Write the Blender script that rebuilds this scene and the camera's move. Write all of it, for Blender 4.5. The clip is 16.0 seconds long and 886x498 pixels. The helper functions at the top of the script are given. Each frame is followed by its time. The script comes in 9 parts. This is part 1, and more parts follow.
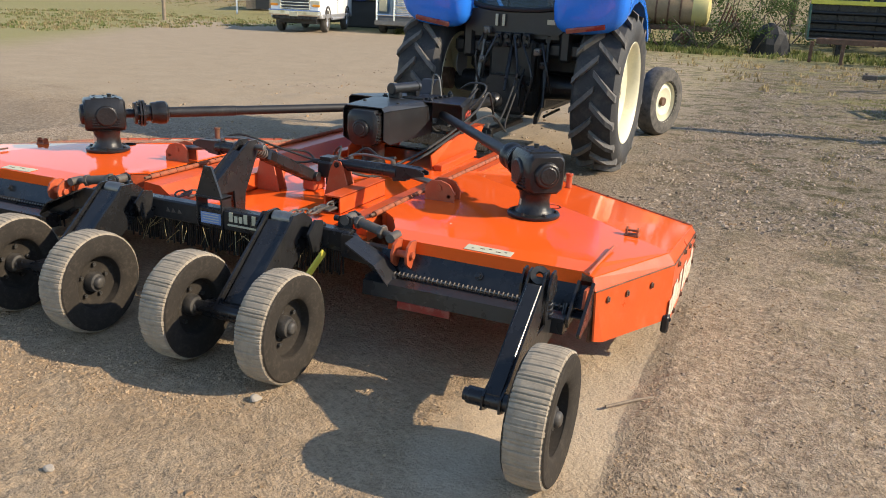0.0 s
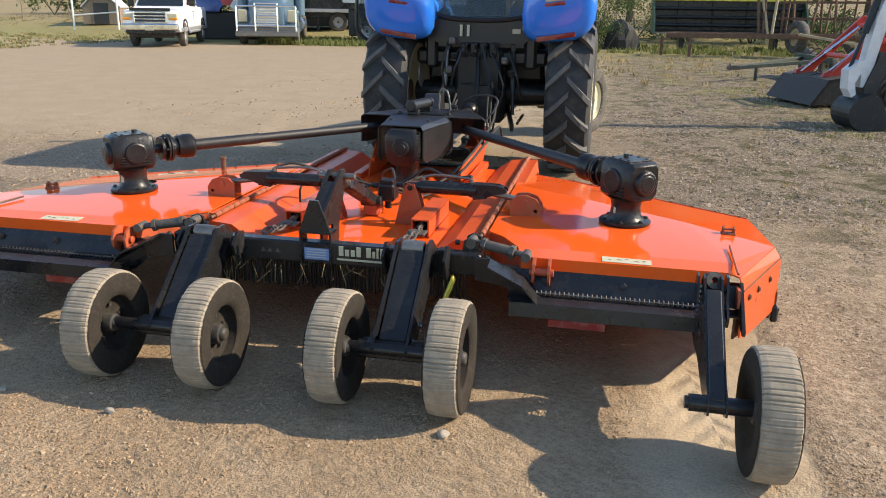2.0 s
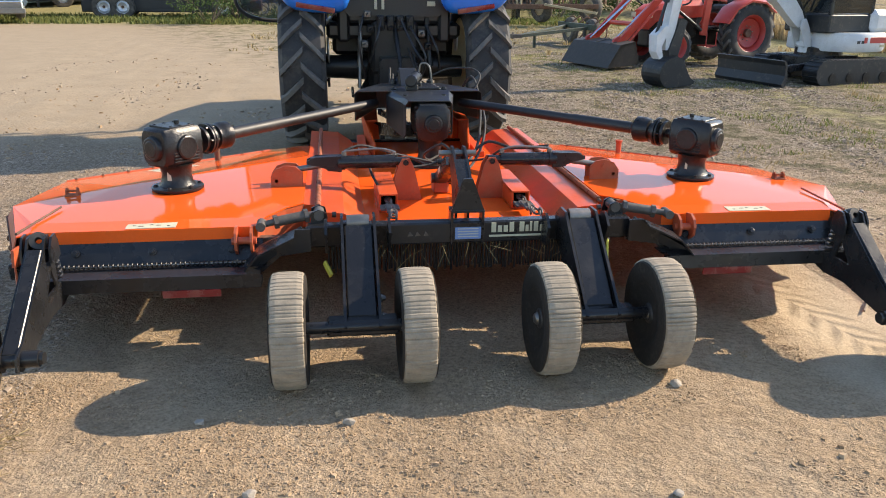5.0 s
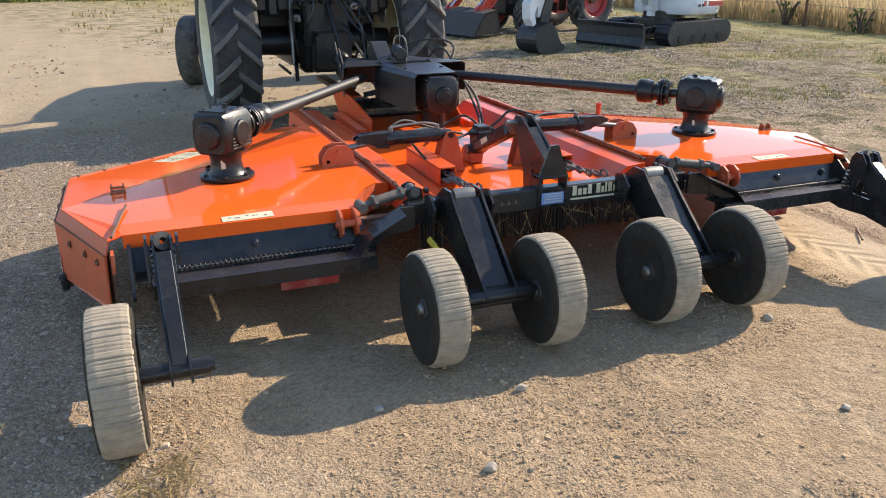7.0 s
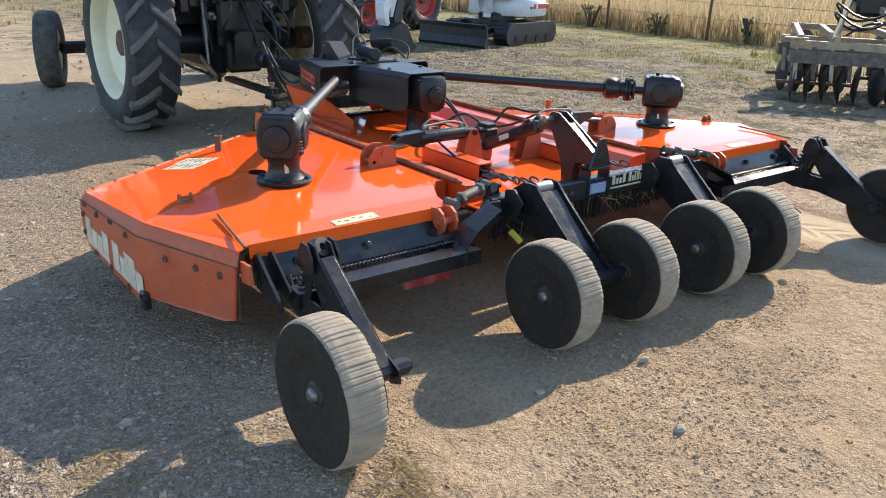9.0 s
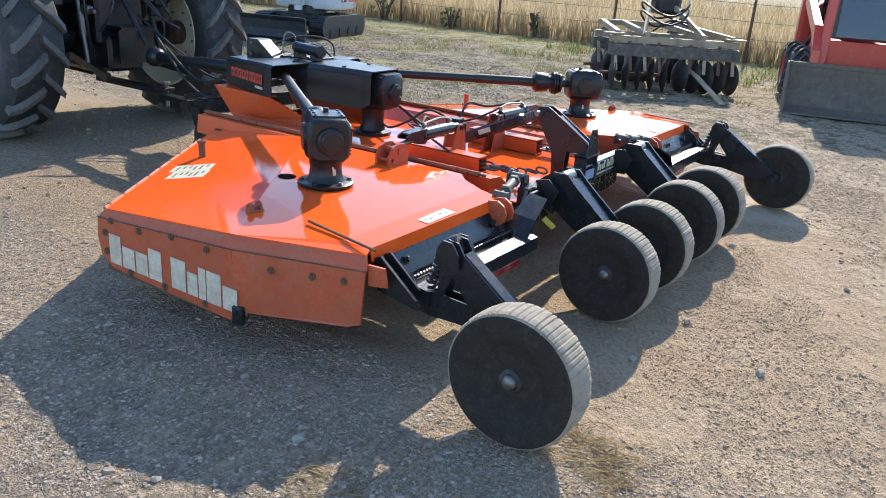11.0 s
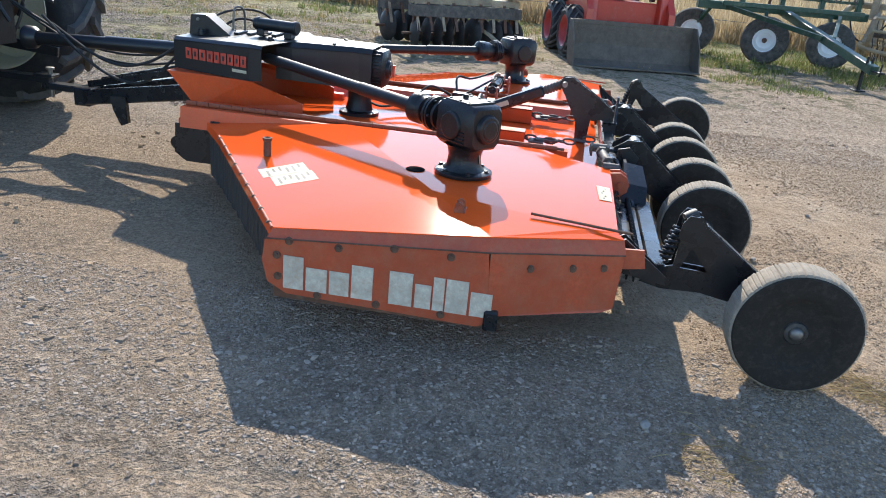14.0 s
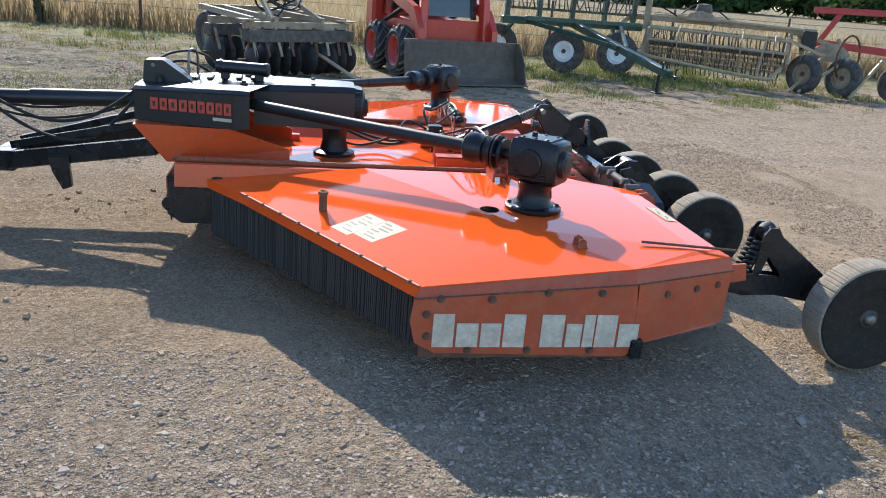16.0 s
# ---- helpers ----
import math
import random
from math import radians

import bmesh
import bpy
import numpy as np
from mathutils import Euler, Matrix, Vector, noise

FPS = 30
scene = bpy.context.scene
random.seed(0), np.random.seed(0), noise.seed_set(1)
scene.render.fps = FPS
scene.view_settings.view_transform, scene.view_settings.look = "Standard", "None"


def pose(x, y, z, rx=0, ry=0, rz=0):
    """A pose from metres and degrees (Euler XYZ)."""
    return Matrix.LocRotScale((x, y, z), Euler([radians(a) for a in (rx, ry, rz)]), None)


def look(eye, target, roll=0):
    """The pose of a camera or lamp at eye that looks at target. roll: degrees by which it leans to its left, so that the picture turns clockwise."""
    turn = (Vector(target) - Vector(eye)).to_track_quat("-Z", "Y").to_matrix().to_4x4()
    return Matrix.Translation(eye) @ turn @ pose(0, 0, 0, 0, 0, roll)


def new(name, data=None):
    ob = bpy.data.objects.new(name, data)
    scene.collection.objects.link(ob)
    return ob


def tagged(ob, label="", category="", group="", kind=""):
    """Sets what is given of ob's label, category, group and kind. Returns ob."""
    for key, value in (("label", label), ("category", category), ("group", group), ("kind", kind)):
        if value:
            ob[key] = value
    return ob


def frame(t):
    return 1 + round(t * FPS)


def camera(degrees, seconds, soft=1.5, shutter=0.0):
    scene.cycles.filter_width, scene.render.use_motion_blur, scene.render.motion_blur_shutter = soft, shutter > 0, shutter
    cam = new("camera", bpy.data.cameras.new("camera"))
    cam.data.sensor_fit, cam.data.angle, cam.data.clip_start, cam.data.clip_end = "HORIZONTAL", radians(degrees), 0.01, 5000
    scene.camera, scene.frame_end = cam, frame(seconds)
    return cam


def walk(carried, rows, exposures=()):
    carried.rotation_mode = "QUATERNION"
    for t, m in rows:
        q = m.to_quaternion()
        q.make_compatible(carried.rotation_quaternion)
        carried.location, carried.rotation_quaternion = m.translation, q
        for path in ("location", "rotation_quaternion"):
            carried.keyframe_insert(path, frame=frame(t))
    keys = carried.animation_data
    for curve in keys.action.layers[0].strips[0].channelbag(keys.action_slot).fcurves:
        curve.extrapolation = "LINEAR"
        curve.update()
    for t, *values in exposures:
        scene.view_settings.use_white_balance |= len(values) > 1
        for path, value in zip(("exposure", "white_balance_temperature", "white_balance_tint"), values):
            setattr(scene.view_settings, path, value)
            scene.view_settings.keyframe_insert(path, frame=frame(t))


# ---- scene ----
cam = camera(59.2, 16.0, 1.0)
METRES, EYE, TILT, LEAN, TURN = 11.091, 1.575, 0.0, 0.0, 23.0
ROWS = [
    (0.0, 0.0, 0.0, 0.0, 0.83, -17.83, -2.57),
    (0.5, -0.0284, -0.0002, 0.001, -2.57, -18.53, -2.36),
    (1.0, -0.0564, 0.0086, 0.0021, -4.54, -17.92, -0.78),
    (1.5, -0.0864, 0.0118, 0.0015, -8.28, -17.58, -1.09),
    (2.0, -0.1143, 0.0117, 0.0036, -10.88, -17.22, -0.77),
    (2.5, -0.1416, 0.0182, 0.0036, -14.0, -16.4, 0.84),
    (3.0, -0.1711, 0.0237, 0.0027, -17.26, -16.79, 0.22),
    (3.5, -0.2014, 0.0311, 0.0028, -22.14, -16.94, -0.46),
    (4.0, -0.2252, 0.0449, 0.0006, -24.6, -17.01, -0.67),
    (4.5, -0.2508, 0.0614, 0.0017, -27.26, -17.51, -0.93),
    (5.0, -0.2801, 0.0727, 0.0015, -31.01, -18.81, -0.64),
    (7.5, -0.3966, 0.1622, 0.0008, -48.49, -20.76, -0.73),
    (8.0, -0.4186, 0.185, -0.0002, -52.12, -20.79, -1.44),
    (8.5, -0.4406, 0.2076, 0.0011, -56.46, -20.69, -1.58),
    (11.0, -0.5156, 0.3448, 0.0001, -78.86, -20.16, -3.77),
    (11.5, -0.5248, 0.3733, 0.0012, -83.28, -20.96, -2.98),
    (12.0, -0.5236, 0.4082, -0.0021, -87.73, -21.02, -3.31),
    (12.5, -0.5241, 0.443, -0.0022, -91.44, -20.97, -3.57),
    (13.0, -0.5244, 0.4777, -0.0018, -95.64, -21.01, -3.57),
    (13.5, -0.5142, 0.5106, -0.0045, -99.17, -21.48, -4.01),
    (14.0, -0.5062, 0.5433, -0.0044, -103.47, -21.44, -5.02),
    (14.5, -0.5006, 0.5762, -0.0038, -109.09, -20.96, -3.79),
    (15.0, -0.4844, 0.6053, -0.0059, -113.38, -20.6, -4.11),
    (15.5, -0.4657, 0.6346, -0.004, -116.58, -19.87, -4.61),
    (16.0, -0.4503, 0.6642, -0.0042, -122.09, -19.01, -4.48),
]
walk(cam, [(t, pose(2.53, -3.08, EYE, TILT, LEAN, TURN) @ pose(METRES * x, METRES * y, METRES * z, 90 + pitch, roll, yaw)) for t, x, y, z, yaw, pitch, roll in ROWS],
     [(0.0, 0.93, 7200, 11), (2.0, 1.07, 7250, 11), (5.0, 1.28, 7300, 12), (8.5, 1.36, 7050, 11), (11.0, 1.38, 6150, 9), (13.5, 1.26, 6120, 9), (16.0, 1.13, 6100, 9)])

# ---- light ----
SUN_DIR = Vector((0.830, 0.187, 0.525)).normalized()
world = bpy.data.worlds.new("world")
scene.world = world
world.use_nodes = True
wn = world.node_tree
sky = wn.nodes.new("ShaderNodeTexSky")
sky.sky_type, sky.sun_disc = "NISHITA", False
sky.sun_elevation = math.asin(SUN_DIR.z)
sky.sun_rotation = math.atan2(SUN_DIR.x, SUN_DIR.y)
sky.air_density, sky.dust_density, sky.ozone_density = 1.0, 0.3, 3.0
wn.links.new(sky.outputs[0], wn.nodes["Background"].inputs[0])
wn.nodes["Background"].inputs[1].default_value = 0.15
sun = new("sun", bpy.data.lights.new("sun", "SUN"))
sun.data.energy, sun.data.angle, sun.data.color = 3.5, radians(0.55), (1.0, 0.90, 0.75)
sun.matrix_basis = look(SUN_DIR * 60, (0, 0, 0))
scene.view_settings.exposure = 0.6


# ---- materials ----
def nodes_of(name):
    m = bpy.data.materials.new(name)
    m.use_nodes = True
    return m, m.node_tree, m.node_tree.nodes["Principled BSDF"]


def noise_node(nt, scale, detail=4.0, rough=0.6, coord=None):
    n = nt.nodes.new("ShaderNodeTexNoise")
    n.inputs["Scale"].default_value, n.inputs["Detail"].default_value, n.inputs["Roughness"].default_value = scale, detail, rough
    if coord is None:
        coord = nt.nodes.new("ShaderNodeTexCoord").outputs["Object"]
    nt.links.new(coord, n.inputs["Vector"])
    return n.outputs["Fac"]


def ramp_node(nt, fac, stops):
    r = nt.nodes.new("ShaderNodeValToRGB")
    e = r.color_ramp.elements
    while len(e) < len(stops):
        e.new(0.5)
    for k, (p, c) in zip(e, stops):
        k.position = p
        k.color = (*c, 1) if len(c) == 3 else c
    nt.links.new(fac, r.inputs[0])
    return r.outputs["Color"]


def mix_node(nt, fac, a, b, kind="MIX"):
    m = nt.nodes.new("ShaderNodeMix")
    m.data_type, m.blend_type = "RGBA", kind
    for sock, val in ((m.inputs["Factor"], fac), (m.inputs["A"], a), (m.inputs["B"], b)):
        if isinstance(val, (int, float)):
            sock.default_value = val
        elif isinstance(val, tuple):
            sock.default_value = (*val, 1)
        else:
            nt.links.new(val, sock)
    return m.outputs["Result"]


def math_node(nt, op, a, b=0.0, clamp=False):
    m = nt.nodes.new("ShaderNodeMath")
    m.operation, m.use_clamp = op, clamp
    for sock, val in zip(m.inputs, (a, b)):
        if isinstance(val, (int, float)):
            sock.default_value = val
        else:
            nt.links.new(val, sock)
    return m.outputs[0]


def grey(v):
    return (v, v, v)


def surface(name, base, rough=0.5, metal=0.0, vary=0.15, dust=0.0, dust_col=(0.36, 0.28, 0.19), scale=3.0, fine=60.0,
            bump=0.15, coat=0.0, rough_vary=0.15, spec=0.5):
    """Paint, steel, rubber: base colour with broad and fine variation, patchy dust, fine relief."""
    m, nt, p = nodes_of(name)
    broad, small = noise_node(nt, scale), noise_node(nt, fine, 3)
    lo, hi = tuple(c * (1 - vary) for c in base), tuple(min(1, c * (1 + vary)) for c in base)
    col = ramp_node(nt, broad, [(0.3, lo), (0.7, hi)])
    col = mix_node(nt, ramp_node(nt, small, [(0.35, grey(0.0)), (0.8, grey(1.0))]), col, tuple(c * (1 - vary * 0.8) for c in base))
    if dust > 0:
        d = noise_node(nt, scale * 2.3, 8, 0.72)
        f = ramp_node(nt, d, [(max(0.0, 0.62 - dust * 0.55), grey(0.0)), (min(1.0, 0.95 - dust * 0.3), grey(min(1.0, 0.25 + dust)))])
        col = mix_node(nt, f, col, dust_col)
        rr = mix_node(nt, f, grey(rough), grey(0.9))
    else:
        rr = grey(rough)
    nt.links.new(col, p.inputs["Base Color"])
    rn = ramp_node(nt, broad, [(0.25, grey(-0.0 + max(0.02, rough - rough_vary * 0.5))), (0.8, grey(min(1, rough + rough_vary)))])
    if dust > 0:
        rn = mix_node(nt, 0.5, rn, rr)
    nt.links.new(rn, p.inputs["Roughness"])
    p.inputs["Metallic"].default_value = metal
    p.inputs["Specular IOR Level"].default_value = spec
    p.inputs["Coat Weight"].default_value = coat
    p.inputs["Coat Roughness"].default_value = 0.03
    if bump:
        b = nt.nodes.new("ShaderNodeBump")
        b.inputs["Strength"].default_value, b.inputs["Distance"].default_value = bump, 0.003
        nt.links.new(small, b.inputs["Height"])
        nt.links.new(b.outputs[0], p.inputs["Normal"])
    return m


M = dict(
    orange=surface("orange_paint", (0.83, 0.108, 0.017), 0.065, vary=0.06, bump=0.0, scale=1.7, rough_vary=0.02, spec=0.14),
    # Both darker oranges hold real dust plus shade put into the base colour.
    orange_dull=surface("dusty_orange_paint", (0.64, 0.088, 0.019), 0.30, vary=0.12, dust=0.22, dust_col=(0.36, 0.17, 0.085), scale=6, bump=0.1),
    orange_worn_shaded=surface("worn_orange_paint", (0.44, 0.074, 0.024), 0.5, vary=0.2, dust=0.34, dust_col=(0.34, 0.17, 0.09), scale=5, bump=0.1),
    black=surface("black_paint", (0.017, 0.017, 0.018), 0.25, vary=0.3, dust=0.10, dust_col=(0.17, 0.14, 0.105), scale=6, bump=0.45, fine=30, rough_vary=0.35, spec=0.42),
    iron=surface("black_cast_iron", (0.016, 0.016, 0.0165), 0.30, vary=0.35, dust=0.10, dust_col=(0.14, 0.12, 0.09), scale=9, bump=0.8, fine=70, spec=0.35),
    plastic=surface("black_plastic", (0.014, 0.0145, 0.016), 0.36, vary=0.2, dust=0.06, dust_col=(0.16, 0.135, 0.10), scale=4, bump=0.06),
    steel=surface("bare_steel", (0.22, 0.21, 0.195), 0.45, metal=0.85, vary=0.25, dust=0.25, scale=9, bump=0.2),
    chrome=surface("polished_chrome", (0.75, 0.75, 0.76), 0.12, metal=1.0, vary=0.05, bump=0.02),
    zinc=surface("weathered_zinc", (0.105, 0.092, 0.080), 0.6, metal=0.3, vary=0.35, dust=0.3, dust_col=(0.17, 0.12, 0.085), scale=14, bump=0.3),
    hinge=surface("rusty_orange_steel", (0.34, 0.085, 0.032), 0.7, vary=0.5, dust=0.35, dust_col=(0.14, 0.08, 0.05), scale=18, bump=0.4),
    rust=surface("rusty_steel", (0.13, 0.065, 0.038), 0.8, vary=0.45, dust=0.2, scale=7, bump=0.5),
    laminate=surface("dusty_laminated_rubber", (0.19, 0.16, 0.12), 0.9, vary=0.3, dust=0.75, dust_col=(0.36, 0.295, 0.215), scale=7, fine=90, bump=0.5),
    rubber=surface("tyre_rubber", (0.028, 0.028, 0.029), 0.72, vary=0.3, dust=0.24, dust_col=(0.20, 0.17, 0.13), scale=3, bump=0.3),
    rubber_lug=surface("worn_lug_rubber", (0.088, 0.085, 0.080), 0.8, vary=0.25, dust=0.45, dust_col=(0.18, 0.16, 0.135), scale=7, bump=0.4),
    rubber_old=surface("dusty_tyre_rubber", (0.035, 0.034, 0.033), 0.85, vary=0.3, dust=0.5, dust_col=(0.22, 0.19, 0.15), scale=4, bump=0.3),
    rubber_grey=surface("grey_dusty_rubber", (0.033, 0.028, 0.023), 0.9, vary=0.15, dust=0.22, dust_col=(0.13, 0.105, 0.08), scale=14, bump=0.3, spec=0.15),
    shaft=surface("dull_shaft_guard", (0.012, 0.012, 0.0125), 0.5, vary=0.3, dust=0.14, dust_col=(0.13, 0.105, 0.08), scale=5, bump=0.1),
    hose=surface("matt_hose_rubber", (0.018, 0.018, 0.018), 0.7, vary=0.2, dust=0.15, scale=20, bump=0.1),
    rim_black=surface("black_wheel_rim", (0.022, 0.021, 0.020), 0.55, vary=0.3, dust=0.34, dust_col=(0.17, 0.145, 0.115), scale=8, bump=0.2),
    cream=surface("cream_rim_paint", (0.70, 0.65, 0.46), 0.4, vary=0.1, dust=0.2, scale=4),
    blue=surface("blue_tractor_paint", (0.018, 0.185, 0.72), 0.18, vary=0.1, dust=0.06, coat=0.5, scale=2, bump=0.02),
    red=surface("red_paint", (0.50, 0.038, 0.018), 0.38, vary=0.15, dust=0.15, scale=3, coat=0.2),
    red_dull=surface("faded_red_paint", (0.45, 0.045, 0.035), 0.45, vary=0.15, dust=0.15, scale=3),
    white=surface("white_paint", (0.80, 0.80, 0.78), 0.35, vary=0.05, dust=0.1, coat=0.2, scale=2),
    # Lowered, cooler white: the excavator's shaded side is put into its colour.
    worn_white=surface("worn_white_paint", (0.60, 0.61, 0.61), 0.45, vary=0.12, dust=0.2, dust_col=(0.35, 0.31, 0.26), scale=5, bump=0.1),
    green=surface("dark_green_paint", (0.022, 0.066, 0.040), 0.4, vary=0.25, dust=0.2, scale=4),
    oldcream=surface("weathered_cream_paint", (0.40, 0.31, 0.18), 0.5, vary=0.3, dust=0.25, scale=5, bump=0.3),
    yellow=surface("yellow_paint", (0.70, 0.60, 0.08), 0.4, vary=0.15, dust=0.1, scale=3),
    tank=surface("yellowed_tank_plastic", (0.52, 0.44, 0.18), 0.5, vary=0.15, dust=0.15, scale=2),
    tan=surface("brown_tarp", (0.27, 0.19, 0.11), 0.8, vary=0.25, dust=0.2, scale=4),
    silver=surface("aluminium_sheet", (0.55, 0.56, 0.58), 0.4, metal=0.7, vary=0.1, dust=0.15, scale=2),
    trailer=surface("dull_white_panel", (0.50, 0.52, 0.56), 0.5, vary=0.08, dust=0.15, scale=1),
    teal=surface("blue_green_truck_paint", (0.11, 0.18, 0.235), 0.3, vary=0.1, dust=0.1, coat=0.4, scale=2),
    navy=surface("metallic_blue_truck_paint", (0.03, 0.06, 0.20), 0.25, metal=0.2, vary=0.1, coat=0.5, scale=2),
    decal=surface("cream_decal", (0.62, 0.57, 0.45), 0.5, vary=0.25, dust=0.42, dust_col=(0.40, 0.20, 0.10), scale=16, bump=0.02),
    decal_red=surface("red_decal_film", (0.55, 0.075, 0.04), 0.5, vary=0.3, dust=0.25, dust_col=(0.03, 0.03, 0.03), scale=25, bump=0.0),
    label=surface("warning_label", (0.52, 0.48, 0.34), 0.6, vary=0.10, dust=0.2, scale=10, bump=0.02, spec=0.2),
    # Matt black that paints in the shade of openings.
    hollow=surface("dark_hollow", (0.006, 0.006, 0.006), 0.95, vary=0.2, bump=0.0, spec=0.02),
    label_blue=surface("blue_white_label", (0.16, 0.27, 0.52), 0.4, vary=0.15, bump=0.02),
    ink=surface("black_ink", (0.03, 0.03, 0.03), 0.5, bump=0.0),
    amber=surface("amber_lens", (0.75, 0.28, 0.03), 0.2, vary=0.1, bump=0.0),
    redlens=surface("red_lens", (0.26, 0.022, 0.020), 0.25, vary=0.2, dust=0.35, bump=0.02),
    wood=surface("grey_weathered_wood", (0.26, 0.20, 0.14), 0.85, vary=0.35, scale=9, bump=0.4),
    straw=surface("dry_straw", (0.50, 0.40, 0.20), 0.8, vary=0.3, scale=20, bump=0.0),
    seat=surface("black_vinyl", (0.02, 0.02, 0.022), 0.5, vary=0.2, dust=0.2),
    stone=surface("pale_stone", (0.33, 0.29, 0.24), 0.85, vary=0.2, dust=0.3, scale=30, bump=0.4),
    bark=surface("grey_bark", (0.10, 0.075, 0.055), 0.9, vary=0.35, scale=8, bump=0.6),
)


def glass_material(name, tint, rough=0.03, alpha=0.45):
    m, nt, p = nodes_of(name)
    p.inputs["Base Color"].default_value = (*tint, 1)
    p.inputs["Roughness"].default_value = rough
    p.inputs["Alpha"].default_value = alpha
    p.inputs["Specular IOR Level"].default_value = 0.8
    return m


M["glass"] = glass_material("tinted_glass", (0.03, 0.05, 0.05))
M["windscreen"] = glass_material("dark_windscreen", (0.015, 0.02, 0.022), alpha=0.85)


def foliage(name, dark, light, translucent=0.4, spec=0.25):
    m, nt, p = nodes_of(name)
    g = nt.nodes.new("ShaderNodeNewGeometry")
    col = ramp_node(nt, g.outputs["Random Per Island"], [(0.0, dark), (1.0, light)])
    nt.links.new(col, p.inputs["Base Color"])
    p.inputs["Roughness"].default_value = 0.75
    p.inputs["Specular IOR Level"].default_value = spec
    if translucent:
        tl = nt.nodes.new("ShaderNodeBsdfTranslucent")
        nt.links.new(col, tl.inputs[0])
        mx = nt.nodes.new("ShaderNodeMixShader")
        mx.inputs[0].default_value = translucent
        nt.links.new(p.outputs[0], mx.inputs[1])
        nt.links.new(tl.outputs[0], mx.inputs[2])
        nt.links.new(mx.outputs[0], nt.nodes["Material Output"].inputs[0])
    return m


M["leaf"] = foliage("green_leaves", (0.030, 0.060, 0.016), (0.10, 0.145, 0.045))
M["grass"] = foliage("green_grass", (0.085, 0.11, 0.03), (0.24, 0.25, 0.085))
M["drygrass"] = foliage("dry_grass", (0.22, 0.16, 0.075), (0.46, 0.36, 0.19))
M["field"] = foliage("ripe_dry_grass", (0.27, 0.20, 0.11), (0.50, 0.40, 0.24), 0.5)
M["clod"] = foliage("dirt_crumbs", (0.26, 0.176, 0.106), (0.46, 0.335, 0.215), 0.0, 0.05)
M["pebble"] = foliage("gravel_stones", (0.175, 0.132, 0.096), (0.45, 0.362, 0.278), 0.0, 0.08)


LANES = ((84, 3.36, 0.09, False), (100, 3.95, 0.16, False), (97, -1.75, 0.17, True), (4, -1.55, 0.2, True), (8, -2.1, 0.2, True))


def ground_material():
    m, nt, p = nodes_of("dirt_gravel_and_grass")
    co = nt.nodes.new("ShaderNodeTexCoord").outputs["Object"]
    sep = nt.nodes.new("ShaderNodeSeparateXYZ")
    nt.links.new(co, sep.inputs[0])
    x, y = sep.outputs["X"], sep.outputs["Y"]
    big, mid = noise_node(nt, 0.22, 5, 0.6, co), noise_node(nt, 1.6, 6, 0.65, co)
    fine, grit = noise_node(nt, 18, 5, 0.7, co), noise_node(nt, 95, 3, 0.6, co)
    wob = math_node(nt, "MULTIPLY", math_node(nt, "SUBTRACT", big, 0.5), 6.0)
    wob2 = math_node(nt, "MULTIPLY", math_node(nt, "SUBTRACT", mid, 0.5), 1.6)

    def edge(v, at, soft, amp=None):
        """0 below the line, 1 above it, over a soft and wandering border."""
        if amp is not None:
            v = math_node(nt, "ADD", v, amp)
        return math_node(nt, "DIVIDE", math_node(nt, "SUBTRACT", v, at - soft), 2 * soft, True)

    sand = ramp_node(nt, mid, [(0.28, (0.28, 0.193, 0.116)), (0.48, (0.355, 0.256, 0.162)), (0.62, (0.415, 0.311, 0.206)), (0.78, (0.48, 0.370, 0.255))])
    streak = nt.nodes.new("ShaderNodeMapping")
    streak.inputs["Scale"].default_value, streak.inputs["Rotation"].default_value = (0.7, 2.0, 1.0), (0, 0, 0.5)
    nt.links.new(co, streak.inputs[0])
    lanes = noise_node(nt, 0.9, 6, 0.65, streak.outputs[0])
    sand = mix_node(nt, ramp_node(nt, lanes, [(0.45, grey(0.0)), (0.68, grey(0.4))]), sand, (0.39, 0.268, 0.155))
    # crumbly, darker dirt against pale packed dirt
    loose = ramp_node(nt, noise_node(nt, 1.7, 9, 0.74, co), [(0.34, grey(0.15)), (0.72, grey(1.0))])
    north = math_node(nt, "MULTIPLY", math_node(nt, "MULTIPLY", edge(y, 2.0, 0.6, wob2), math_node(nt, "SUBTRACT", 1.0, edge(x, 1.6, 0.8, wob2))), math_node(nt, "SUBTRACT", 1.0, edge(y, 5.2, 1.0, wob2)))
    loose = math_node(nt, "MAXIMUM", loose, north)
    afar = edge(y, 4.0, 1.6, wob2)
    loose = math_node(nt, "MULTIPLY", loose, math_node(nt, "SUBTRACT", 1.0, math_node(nt, "MULTIPLY", afar, 0.75)))
    sand = mix_node(nt, math_node(nt, "MULTIPLY", afar, 0.85), sand, mix_node(nt, mid, (0.245, 0.192, 0.130), (0.345, 0.276, 0.192)))
    # smooth packed wheel strip beside the east wing
    packed = math_node(nt, "MULTIPLY", math_node(nt, "MULTIPLY", edge(x, 1.55, 0.15, math_node(nt, "MULTIPLY", wob2, 0.3)), math_node(nt, "SUBTRACT", 1.0, edge(x, 2.175, 0.04, math_node(nt, "MULTIPLY", wob2, 0.05)))), math_node(nt, "MULTIPLY", edge(y, -1.1, 0.35, wob2), math_node(nt, "SUBTRACT", 1.0, edge(y, 2.2, 0.4, wob2))))
    loose = math_node(nt, "MULTIPLY", loose, math_node(nt, "SUBTRACT", 1.0, packed))
    sand = mix_node(nt, math_node(nt, "MULTIPLY", packed, 0.85), sand, (0.44, 0.345, 0.238))
